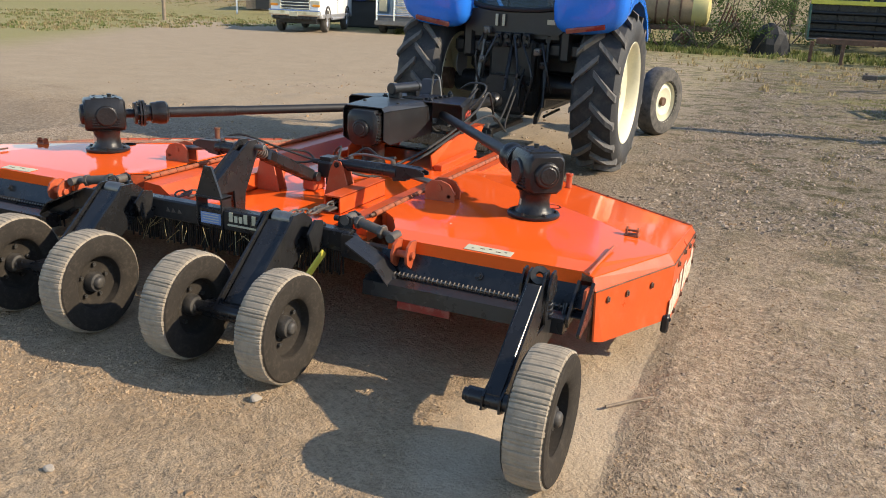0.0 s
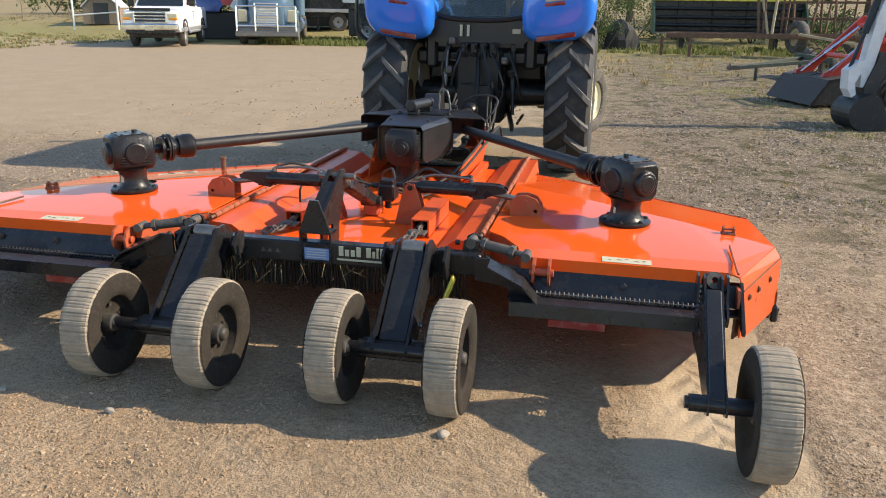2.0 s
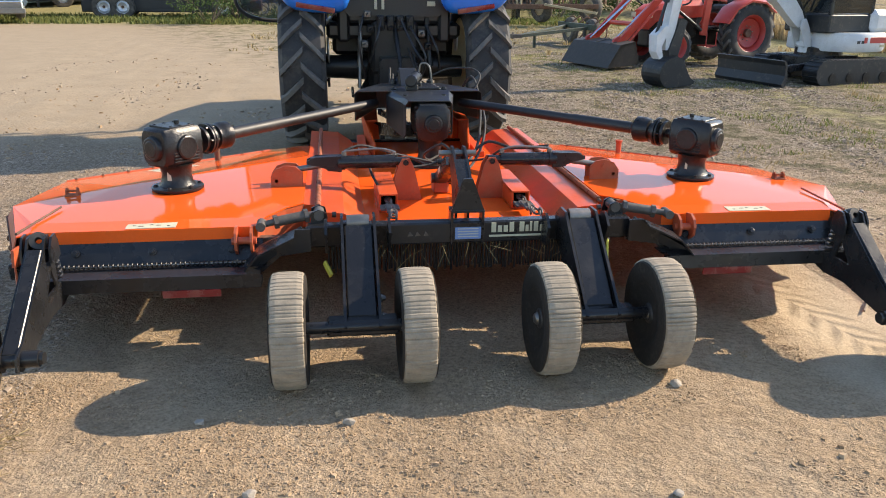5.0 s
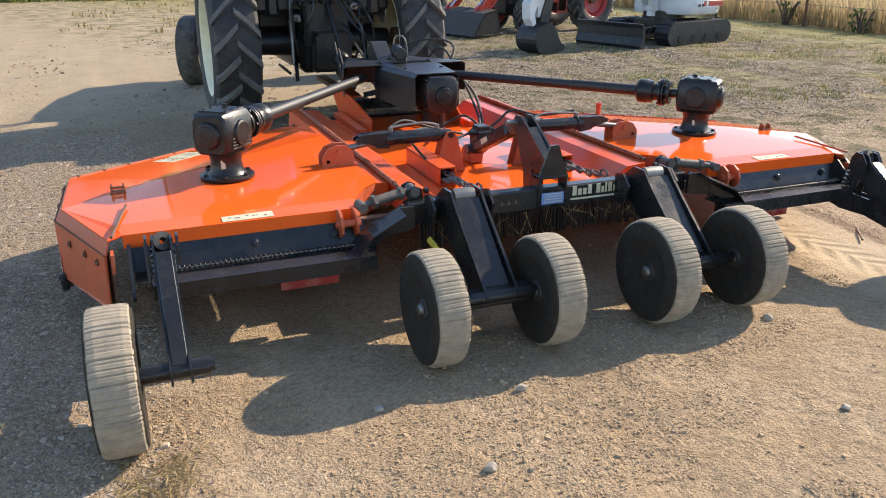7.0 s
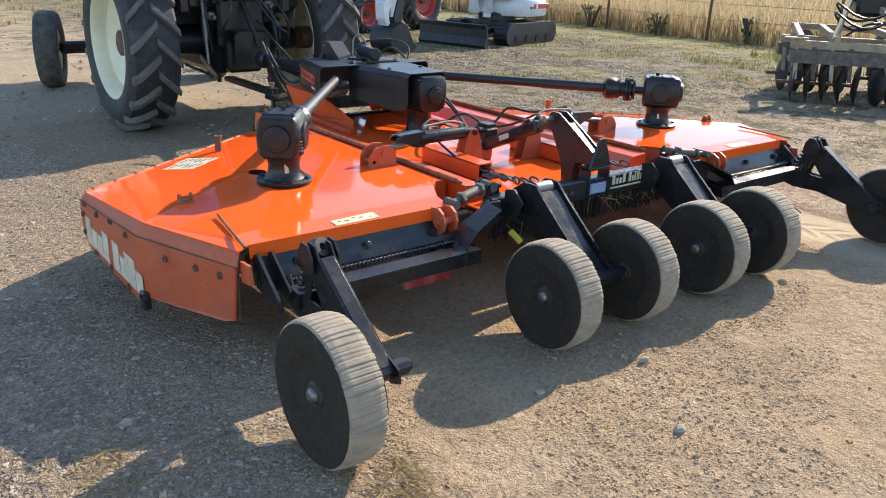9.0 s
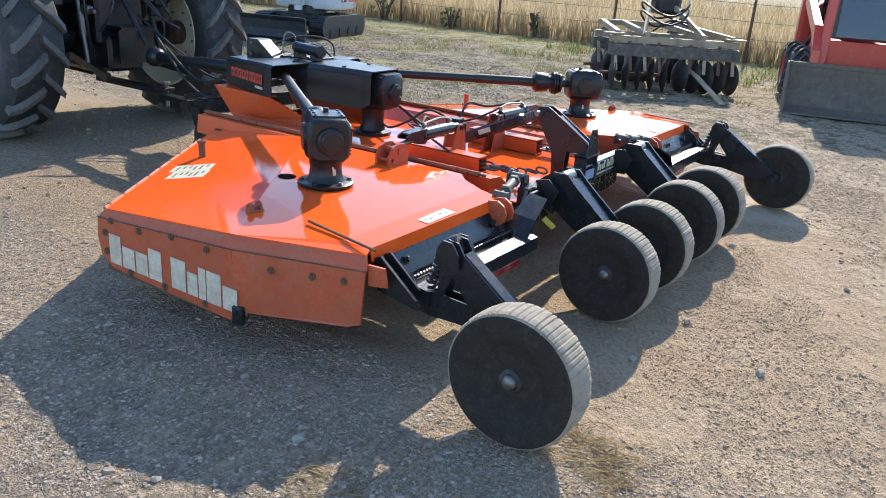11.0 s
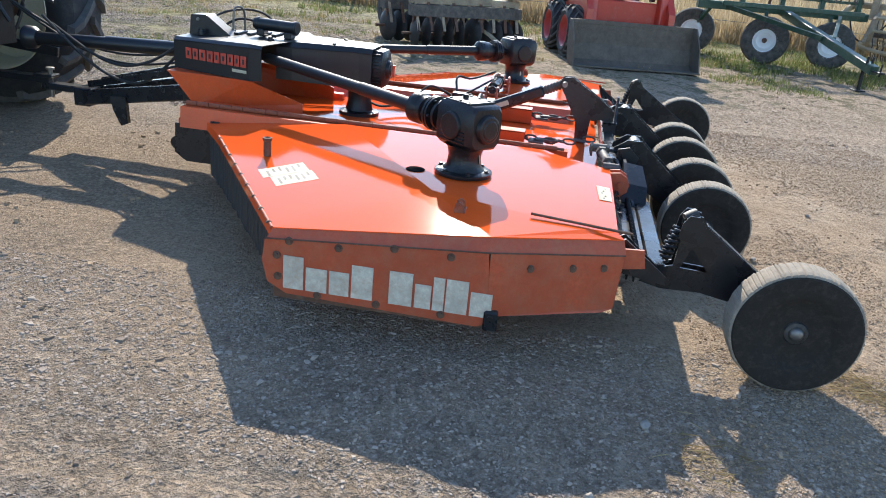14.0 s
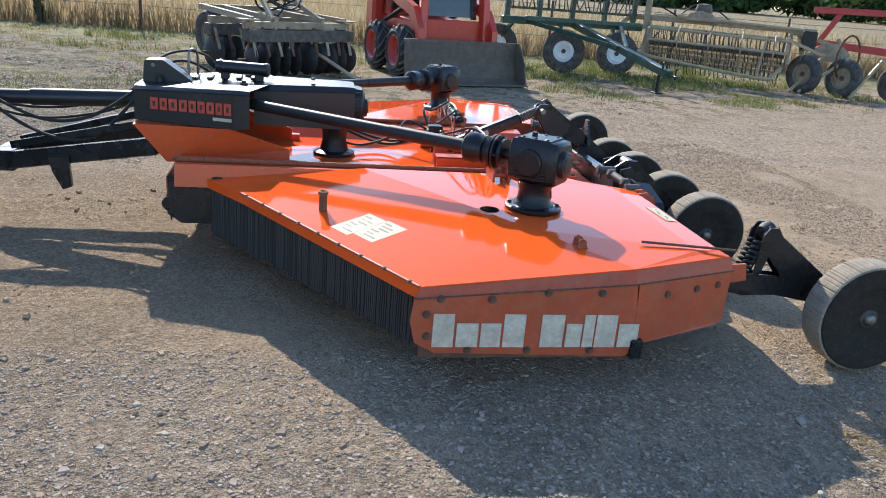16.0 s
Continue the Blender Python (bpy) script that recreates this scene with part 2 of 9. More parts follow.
    sand = mix_node(nt, math_node(nt, "MULTIPLY", loose, 0.4), sand, (0.37, 0.272, 0.175))
    sand = mix_node(nt, math_node(nt, "MULTIPLY", north, 0.45), sand, (0.25, 0.185, 0.125))
    gravel = ramp_node(nt, fine, [(0.3, (0.185, 0.143, 0.103)), (0.52, (0.285, 0.228, 0.170)), (0.72, (0.42, 0.352, 0.275))])
    ruddy = ramp_node(nt, fine, [(0.3, (0.235, 0.170, 0.112)), (0.5, (0.34, 0.256, 0.175)), (0.7, (0.46, 0.360, 0.255))])
    grass = ramp_node(nt, fine, [(0.25, (0.145, 0.14, 0.05)), (0.55, (0.24, 0.215, 0.085)), (0.8, (0.37, 0.305, 0.16))])
    straw = ramp_node(nt, fine, [(0.25, (0.21, 0.155, 0.085)), (0.75, (0.34, 0.265, 0.155))])

    west = math_node(nt, "SUBTRACT", 1.0, edge(x, -2.3, 0.9, wob2))
    near_rear = math_node(nt, "SUBTRACT", 1.0, edge(y, 3.7, 1.2, wob2))
    front_east = math_node(nt, "MULTIPLY", edge(x, 1.2, 0.8, wob2), edge(y, 2.2, 1.5, wob2))
    gmask = math_node(nt, "ADD", math_node(nt, "MULTIPLY", west, near_rear), front_east, True)
    strip = math_node(nt, "SUBTRACT", 1.0, edge(y, -2.0, 0.5, wob2))
    gmask = math_node(nt, "ADD", gmask, math_node(nt, "MULTIPLY", strip, 0.24), True)
    gmask = math_node(nt, "MULTIPLY", gmask, ramp_node(nt, big, [(0.25, grey(0.55)), (0.6, grey(1.0))]))
    bare = ramp_node(nt, noise_node(nt, 1.1, 8, 0.72, co), [(0.46, grey(1.0)), (0.60, grey(0.6))])
    gmask = math_node(nt, "MULTIPLY", gmask, math_node(nt, "MAXIMUM", bare, front_east))
    # smooth wheel track pressed into the gravel
    aside = math_node(nt, "ABSOLUTE", math_node(nt, "ADD", math_node(nt, "ADD", math_node(nt, "MULTIPLY", x, -0.9945), math_node(nt, "MULTIPLY", y, 0.1045)), math_node(nt, "SUBTRACT", math_node(nt, "MULTIPLY", wob2, 0.08), 3.38)))
    track = math_node(nt, "MULTIPLY", math_node(nt, "SUBTRACT", 0.17, aside), 9.0, True)
    gmask = math_node(nt, "MULTIPLY", gmask, math_node(nt, "SUBTRACT", 1.0, math_node(nt, "MULTIPLY", track, 0.4)))
    col = mix_node(nt, gmask, sand, gravel)
    east = math_node(nt, "MULTIPLY", edge(x, 2.19, 0.055, math_node(nt, "MULTIPLY", wob2, 0.06)), math_node(nt, "SUBTRACT", 1.0, edge(y, 2.5, 1.6, wob2)))
    col = mix_node(nt, east, col, ruddy)
    # scattered grass to the north-east and full turf at the borders
    patch = ramp_node(nt, noise_node(nt, 0.9, 7, 0.72, co), [(0.47, grey(0.0)), (0.60, grey(0.9))])
    ne = math_node(nt, "MULTIPLY", edge(math_node(nt, "ADD", math_node(nt, "MULTIPLY", x, 1.0), math_node(nt, "MULTIPLY", y, 0.42)), 7.2, 2.0, wob2), patch)
    turf_e = edge(x, 11.0, 1.2, wob2)
    turf_w = math_node(nt, "SUBTRACT", 1.0, edge(math_node(nt, "ADD", x, math_node(nt, "MULTIPLY", y, 0.55)), -9.5, 1.2, wob2))
    turf_n = edge(y, 28.5, 1.5, wob2)
    turf_ne = math_node(nt, "MULTIPLY", edge(y, 25.5, 2.5, wob2), edge(x, -2.5, 1.5, wob2))
    g = ne
    for k in (turf_e, turf_w, turf_n, turf_ne):
        g = math_node(nt, "MAXIMUM", g, math_node(nt, "MULTIPLY", k, ramp_node(nt, mid, [(0.2, grey(0.55)), (0.45, grey(1.0))])))
    col = mix_node(nt, math_node(nt, "MULTIPLY", g, 0.9), col, grass)
    field = edge(x, 13.9, 0.3, wob2)
    far = edge(y, 38.0, 3.0, wob2)
    col = mix_node(nt, math_node(nt, "MAXIMUM", field, math_node(nt, "MULTIPLY", far, 0.8)), col, straw)
    mottle = math_node(nt, "MULTIPLY", ramp_node(nt, noise_node(nt, 2.4, 9, 0.78, co), [(0.49, grey(0.0)), (0.56, grey(0.9))]), edge(math_node(nt, "ADD", x, math_node(nt, "MULTIPLY", y, 0.42)), 3.8, 1.2, wob2))
    col = mix_node(nt, mottle, col, (0.115, 0.102, 0.052))
    speck = ramp_node(nt, grit, [(0.34, grey(0.84)), (0.5, grey(1.0)), (0.72, grey(1.14))])
    col = mix_node(nt, 1.0, col, speck, "MULTIPLY")
    # packed stones: cells of uneven tone with dark seams, strongest on the gravel
    vor = nt.nodes.new("ShaderNodeTexVoronoi")
    vor.inputs["Scale"].default_value = 62.0
    jit = nt.nodes.new("ShaderNodeMix")
    jit.data_type = "VECTOR"
    jit.inputs["Factor"].default_value = 0.035
    nz = nt.nodes.new("ShaderNodeTexNoise")
    nz.inputs["Scale"].default_value = 9.0
    nt.links.new(co, nz.inputs["Vector"])
    nt.links.new(co, jit.inputs["A"])
    nt.links.new(nz.outputs["Color"], jit.inputs["B"])
    nt.links.new(jit.outputs["Result"], vor.inputs["Vector"])
    tone = nt.nodes.new("ShaderNodeSeparateColor")
    nt.links.new(vor.outputs["Color"], tone.inputs[0])
    stony = math_node(nt, "ADD", math_node(nt, "MULTIPLY", math_node(nt, "MAXIMUM", gmask, math_node(nt, "MAXIMUM", math_node(nt, "MULTIPLY", east, 0.3), math_node(nt, "MULTIPLY", north, 0.6))), 1.25), 0.03, True)
    stony = math_node(nt, "MULTIPLY", stony, math_node(nt, "SUBTRACT", 1.0, g, True))
    cell = ramp_node(nt, tone.outputs[0], [(0.0, grey(0.70)), (0.5, grey(0.98)), (1.0, grey(1.30))])
    col = mix_node(nt, math_node(nt, "MULTIPLY", stony, 0.75), col, mix_node(nt, 1.0, col, cell, "MULTIPLY"))
    vor2 = nt.nodes.new("ShaderNodeTexVoronoi")
    vor2.inputs["Scale"].default_value = 31.0
    nt.links.new(jit.outputs["Result"], vor2.inputs["Vector"])
    tone2 = nt.nodes.new("ShaderNodeSeparateColor")
    nt.links.new(vor2.outputs["Color"], tone2.inputs[0])
    col = mix_node(nt, math_node(nt, "MULTIPLY", stony, 0.55), col, mix_node(nt, 1.0, col, ramp_node(nt, tone2.outputs[1], [(0.0, grey(0.72)), (0.5, grey(0.98)), (1.0, grey(1.22))]), "MULTIPLY"))
    dome = math_node(nt, "MULTIPLY", math_node(nt, "ADD", math_node(nt, "MULTIPLY", tone.outputs[1], 0.42), math_node(nt, "MULTIPLY", tone2.outputs[0], 0.5)), stony)
    p.inputs["Roughness"].default_value = 0.95
    p.inputs["Specular IOR Level"].default_value = 0.15
    clod = math_node(nt, "MULTIPLY", noise_node(nt, 5.5, 6, 0.7, co), math_node(nt, "ADD", math_node(nt, "MAXIMUM", math_node(nt, "MULTIPLY", loose, 0.6), stony), 0.30))
    calm = math_node(nt, "ADD", math_node(nt, "MULTIPLY", math_node(nt, "MAXIMUM", stony, math_node(nt, "MULTIPLY", loose, 0.7)), 1.3), 0.16)
    crumb = ramp_node(nt, noise_node(nt, 48, 4, 0.75, co), [(0.36, grey(0.72)), (0.5, grey(1.0)), (0.66, grey(1.2))])
    nt.links.new(mix_node(nt, math_node(nt, "SUBTRACT", 1.0, math_node(nt, "MAXIMUM", packed, g), True), col, mix_node(nt, 1.0, col, crumb, "MULTIPLY")), p.inputs["Base Color"])
    fine = math_node(nt, "MULTIPLY", fine, calm)
    h = math_node(nt, "ADD", math_node(nt, "MULTIPLY", fine, 1.0), math_node(nt, "MULTIPLY", math_node(nt, "MULTIPLY", grit, calm), 0.5))
    h = math_node(nt, "ADD", h, math_node(nt, "MULTIPLY", clod, 1.2))
    h = math_node(nt, "ADD", h, dome)
    h = math_node(nt, "SUBTRACT", h, math_node(nt, "MULTIPLY", loose, 0.10))
    b = nt.nodes.new("ShaderNodeBump")
    # pressed tyre tracks: ribs along one lane west of the cutter, cleats along one to the south-east
    def lane(angle, offset, half, wave_along):
        mp = nt.nodes.new("ShaderNodeMapping")
        mp.inputs["Rotation"].default_value = (0, 0, radians(-angle))
        nt.links.new(co, mp.inputs[0])
        sp = nt.nodes.new("ShaderNodeSeparateXYZ")
        nt.links.new(mp.outputs[0], sp.inputs[0])
        u, v = sp.outputs["X"], math_node(nt, "SUBTRACT", sp.outputs["Y"], offset)
        v = math_node(nt, "ADD", v, math_node(nt, "MULTIPLY", wob2, 0.06))
        inside = math_node(nt, "MULTIPLY", math_node(nt, "SUBTRACT", half, math_node(nt, "ABSOLUTE", v)), 14.0, True)
        k = math_node(nt, "ADD", math_node(nt, "MULTIPLY", u, 42.0), math_node(nt, "MULTIPLY", math_node(nt, "ABSOLUTE", v), 45.0)) if wave_along else math_node(nt, "MULTIPLY", v, 150.0)
        w = math_node(nt, "MULTIPLY", math_node(nt, "SINE", k), 0.5)
        fade = ramp_node(nt, mid, [(0.35, grey(0.0)), (0.55, grey(1.0))])
        if angle == 84:
            return math_node(nt, "MULTIPLY", math_node(nt, "MULTIPLY", math_node(nt, "SUBTRACT", w, 0.6), inside), ramp_node(nt, mid, [(0.30, grey(0.25)), (0.55, grey(0.7))]))
        return math_node(nt, "MULTIPLY", math_node(nt, "MULTIPLY", math_node(nt, "SUBTRACT", w, 0.6), inside), fade)

    close = math_node(nt, "SUBTRACT", 1.0, edge(y, 2.6, 0.5, wob2))
    for args in LANES:
        h = math_node(nt, "ADD", h, math_node(nt, "MULTIPLY", math_node(nt, "MULTIPLY", lane(*args), close), 0.24 if args[0] == 97 else 0.2))
    b.inputs["Strength"].default_value, b.inputs["Distance"].default_value = 1.0, 0.036
    h = math_node(nt, "MULTIPLY", h, math_node(nt, "SUBTRACT", 1.0, math_node(nt, "MULTIPLY", math_node(nt, "SUBTRACT", afar, front_east, True), 0.6)))
    nt.links.new(h, b.inputs["Height"])
    nt.links.new(b.outputs[0], p.inputs["Normal"])
    return m


M["ground"] = ground_material()


# ---- building tools ----
class Form:
    """Gathers vertices and faces of one mesh."""

    def __init__(self):
        self.v, self.f, self.smooth = [], [], []

    def add(self, vs, fs, smooth=False, m=None):
        k = len(self.v)
        self.v += [tuple(m @ Vector(p)) if m is not None else tuple(p) for p in vs]
        self.f += [tuple(i + k for i in q) for q in fs]
        self.smooth += [smooth] * len(fs)
        return self

    def box(self, c, s, r=0.004, m=None):
        """A box of centre c and size s with chamfered edges."""
        hx, hy, hz = (a / 2 for a in s)
        r = min(r, hx * 0.45, hy * 0.45, hz * 0.45)
        vs, key = [], {}
        for sx in (-1, 1):
            for sy in (-1, 1):
                for sz in (-1, 1):
                    for ax in range(3):
                        p = [sx * (hx - r), sy * (hy - r), sz * (hz - r)]
                        p[ax] = (sx * hx, sy * hy, sz * hz)[ax]
                        key[sx, sy, sz, ax] = len(vs)
                        vs.append((p[0] + c[0], p[1] + c[1], p[2] + c[2]))
        fs = []
        for ax in range(3):
            o1, o2 = (ax + 1) % 3, (ax + 2) % 3
            for sg in (-1, 1):
                q = []
                for a, b in ((-1, -1), (1, -1), (1, 1), (-1, 1)):
                    t = [0, 0, 0]
                    t[ax], t[o1], t[o2] = sg, a, b
                    q.append(key[(*t, ax)])
                fs.append(q if sg > 0 else q[::-1])
            for a in (-1, 1):
                for b in (-1, 1):
                    t0, t1 = [0, 0, 0], [0, 0, 0]
                    t0[ax], t1[ax] = -1, 1
                    t0[o1] = t1[o1] = a
                    t0[o2] = t1[o2] = b
                    fs.append([key[(*t0, o1)], key[(*t1, o1)], key[(*t1, o2)], key[(*t0, o2)]])
        for sx in (-1, 1):
            for sy in (-1, 1):
                for sz in (-1, 1):
                    fs.append([key[sx, sy, sz, a] for a in range(3)])
        return self.add(vs, fs, False, m)

    def beam(self, a, b, w, h, r=0.004, up=(0, 0, 1)):
        """A square bar from a to b, w across and h along up."""
        a, b = Vector(a), Vector(b)
        d = (b - a).normalized()
        side = d.cross(Vector(up))
        side = side.normalized() if side.length > 1e-4 else Vector((1, 0, 0))
        u = side.cross(d)
        m = Matrix((side, d, u)).transposed().to_4x4()
        m.translation = (a + b) / 2
        return self.box((0, 0, 0), (w, (b - a).length, h), r, m)

    def lathe(self, profile, at, axis, n=24, smooth=True):
        """Turns (radius, height) pairs about an axis through at."""
        d = Vector(axis).normalized()
        q = d.to_track_quat("Z", "Y").to_matrix()
        vs, fs = [], []
        for r, h in profile:
            for i in range(n):
                a = 2 * math.pi * i / n
                vs.append(Vector(at) + q @ Vector((r * math.cos(a), r * math.sin(a), h)))
        for j in range(len(profile) - 1):
            for i in range(n):
                k = (i + 1) % n
                fs.append((j * n + i, j * n + k, (j + 1) * n + k, (j + 1) * n + i))
        return self.add(vs, fs, smooth)

    def cyl(self, a, b, r, r2=None, n=14, cap=True):
        a, b = Vector(a), Vector(b)
        r2 = r if r2 is None else r2
        h = (b - a).length
        self.lathe([(r, 0), (r2, h)], a, b - a, n)
        if cap:
            c = min(r, r2) * 0.12
            self.lathe([(0.0, 0), (r, 0)], a, b - a, n, False)
            self.lathe([(r2, h), (r2 - c, h + c * 0.5), (0.0, h + c * 0.5)], a, b - a, n, False)
        return self

    def prism(self, poly, axis, a, b, m=None):
        """A plate: the outline poly pushed from a to b along x, y or z."""
        def at(p, w):
            return {"x": (w, p[0], p[1]), "y": (p[0], w, p[1]), "z": (p[0], p[1], w)}[axis]
        n = len(poly)
        vs = [at(p, a) for p in poly] + [at(p, b) for p in poly]
        fs = [tuple(range(n))[::-1], tuple(range(n, 2 * n))] + [(i, (i + 1) % n, n + (i + 1) % n, n + i) for i in range(n)]
        return self.add(vs, fs, False, m)

    def sheet(self, pts, thick, n=(0, 0, -1)):
        """A flat sheet with a thickness along n."""
        d = Vector(n) * thick
        k = len(pts)
        vs = [Vector(p) for p in pts] + [Vector(p) + d for p in pts]
        return self.add(vs, [tuple(range(k)), tuple(range(k, 2 * k))[::-1]] + [(i, k + i, k + (i + 1) % k, (i + 1) % k) for i in range(k)])

    def tube(self, pts, r, n=8, steps=6):
        """A round hose or rod along a smooth line through pts."""
        p = [Vector(q) for q in pts]
        line = []
        for i in range(len(p) - 1):
            a, b, c, d = p[max(i - 1, 0)], p[i], p[i + 1], p[min(i + 2, len(p) - 1)]
            for j in range(steps):
                t = j / steps
                line.append(0.5 * ((2 * b) + (c - a) * t + (2 * a - 5 * b + 4 * c - d) * t * t + (3 * b - a - 3 * c + d) * t ** 3))
        line.append(p[-1])
        vs, fs = [], []
        for i, q in enumerate(line):
            t = (line[min(i + 1, len(line) - 1)] - line[max(i - 1, 0)]).normalized()
            s = t.cross(Vector((0.13, 0.21, 0.97)))
            s = s.normalized() if s.length > 1e-4 else Vector((1, 0, 0))
            u = s.cross(t)
            vs += [q + r * (math.cos(2 * math.pi * k / n) * s + math.sin(2 * math.pi * k / n) * u) for k in range(n)]
        for i in range(len(line) - 1):
            fs += [(i * n + k, i * n + (k + 1) % n, (i + 1) * n + (k + 1) % n, (i + 1) * n + k) for k in range(n)]
        fs += [tuple(range(n))[::-1], tuple(range((len(line) - 1) * n, len(line) * n))]
        return self.add(vs, fs, True)

    def coil(self, a, b, r, wire, turns, n=6):
        a, b = Vector(a), Vector(b)
        q = (b - a).to_track_quat("Z", "Y").to_matrix()
        h, k = (b - a).length, turns * 10
        pts = [a + q @ Vector((r * math.cos(2 * math.pi * i / 10), r * math.sin(2 * math.pi * i / 10), h * i / k)) for i in range(k + 1)]
        return self.tube(pts, wire, n, 1)

    def mesh(self, name, material, fix=True):
        me = bpy.data.meshes.new(name)
        me.from_pydata([tuple(p) for p in self.v], [], self.f)
        me.polygons.foreach_set("use_smooth", self.smooth)
        if fix:
            bm = bmesh.new()
            bm.from_mesh(me)
            bmesh.ops.remove_doubles(bm, verts=bm.verts, dist=0.00002)
            bmesh.ops.recalc_face_normals(bm, faces=bm.faces)
            for e in bm.edges:
                if len(e.link_faces) == 2 and e.calc_face_angle(0) > 0.7:
                    e.smooth = False
            bm.to_mesh(me)
            bm.free()
        me.materials.append(material)
        return me


def part(name, form, material, parent, label="", fix=True):
    """Links a form as one mesh object under a thing or a part."""
    ob = new(name, form if isinstance(form, bpy.types.Mesh) else form.mesh(name, material, fix))
    ob.parent = parent
    return tagged(ob, label)


def again(ob, parent, m):
    """The same part once more at the pose m, with its own parts."""
    o = new(ob.name.split(".")[0], ob.data)
    o.parent, o.matrix_basis = parent, m
    if "label" in ob:
        o["label"] = ob["label"]
    for c in ob.children:
        again(c, o, c.matrix_basis.copy())
    return o


def thing(name, label, category, m=None, group="", kind=""):
    ob = new(name)
    ob.empty_display_size = 0.2
    if m is not None:
        ob.matrix_basis = m
    return tagged(ob, label, category, group, kind)


def single(name, form, material, label, category, group="", kind="", m=None, fix=True):
    ob = new(name, form.mesh(name, material, fix))
    if m is not None:
        ob.matrix_basis = m
    return tagged(ob, label, category, group, kind)


def rotz(x, y, deg, z=0.0):
    return pose(x, y, z, 0, 0, deg)


def arc(cx, cy, r, a0, a1, n):
    return [(cx + r * math.cos(radians(a0 + (a1 - a0) * i / n)), cy + r * math.sin(radians(a0 + (a1 - a0) * i / n))) for i in range(n + 1)]


# ---- ground ----
def ground_height(x, y):
    """Ruts and hollows near by, a slow rise in the far distance."""
    d = math.hypot(x, y)
    z = 0.0
    if d < 30:
        rough = 0.55 + 0.9 * max(0.0, noise.noise((x * 0.7, y * 0.7, 6.1)))
        z += 0.010 * noise.noise((x * 0.9, y * 0.9, 0.3)) + rough * (0.010 * noise.noise((x * 3.1, y * 3.1, 1.7)) + 0.008 * noise.noise((x * 8.0, y * 8.0, 4.0)) + 0.005 * noise.noise((x * 15.0, y * 15.0, 7.0)))
        # furrows left by wheels, running along the yard
        east = min(1.0, max(0.0, (x - 2.0) / 0.8))
        z += (0.009 + 0.010 * east) * noise.noise((x * 3.4 + 0.25 * y, y * 0.38, 9.4)) + 0.007 * east * noise.noise((x * 5.5, y * 2.2, 3.3)) + 0.022 * east * max(0.0, noise.noise((x * 1.7, y * 4.6, 2.9))) + 0.012 * east * noise.noise((x * 4.2, y * 9.0, 5.1))
        z *= min(1.0, max(0.0, (30 - d) / 10))
    if y > 33:
        z += 0.9 * (1 - math.exp(-((y - 33) / 6) ** 2))
    if y > 45:
        z += 7.0 * (1 - math.exp(-((y - 45) / 60) ** 2))
    return z - 0.004


def build_ground():
    def spread(lo, hi, step, far):
        a = list(np.arange(lo, hi + step / 2, step))
        s, left, right = step, [], []
        p, q = lo, hi
        while p > -far or q < far:
            s *= 1.22
            p, q = p - s, q + s
            left.append(p)
            right.append(q)
        return left[::-1] + a + right
    xs, ys = spread(-6.4, 7.6, 0.042, 900), spread(-4.6, 6.2, 0.042, 900)
    vs = [(x, y, ground_height(x, y)) for y in ys for x in xs]
    w = len(xs)
    fs = [(j * w + i, j * w + i + 1, (j + 1) * w + i + 1, (j + 1) * w + i) for j in range(len(ys) - 1) for i in range(w - 1)]
    form = Form()
    form.v, form.f, form.smooth = vs, fs, [True] * len(fs)
    ob = single("ground", form, M["ground"], "sandy dirt yard with gravel and patchy grass", "ground", kind="structure", fix=False)
    return ob


build_ground()


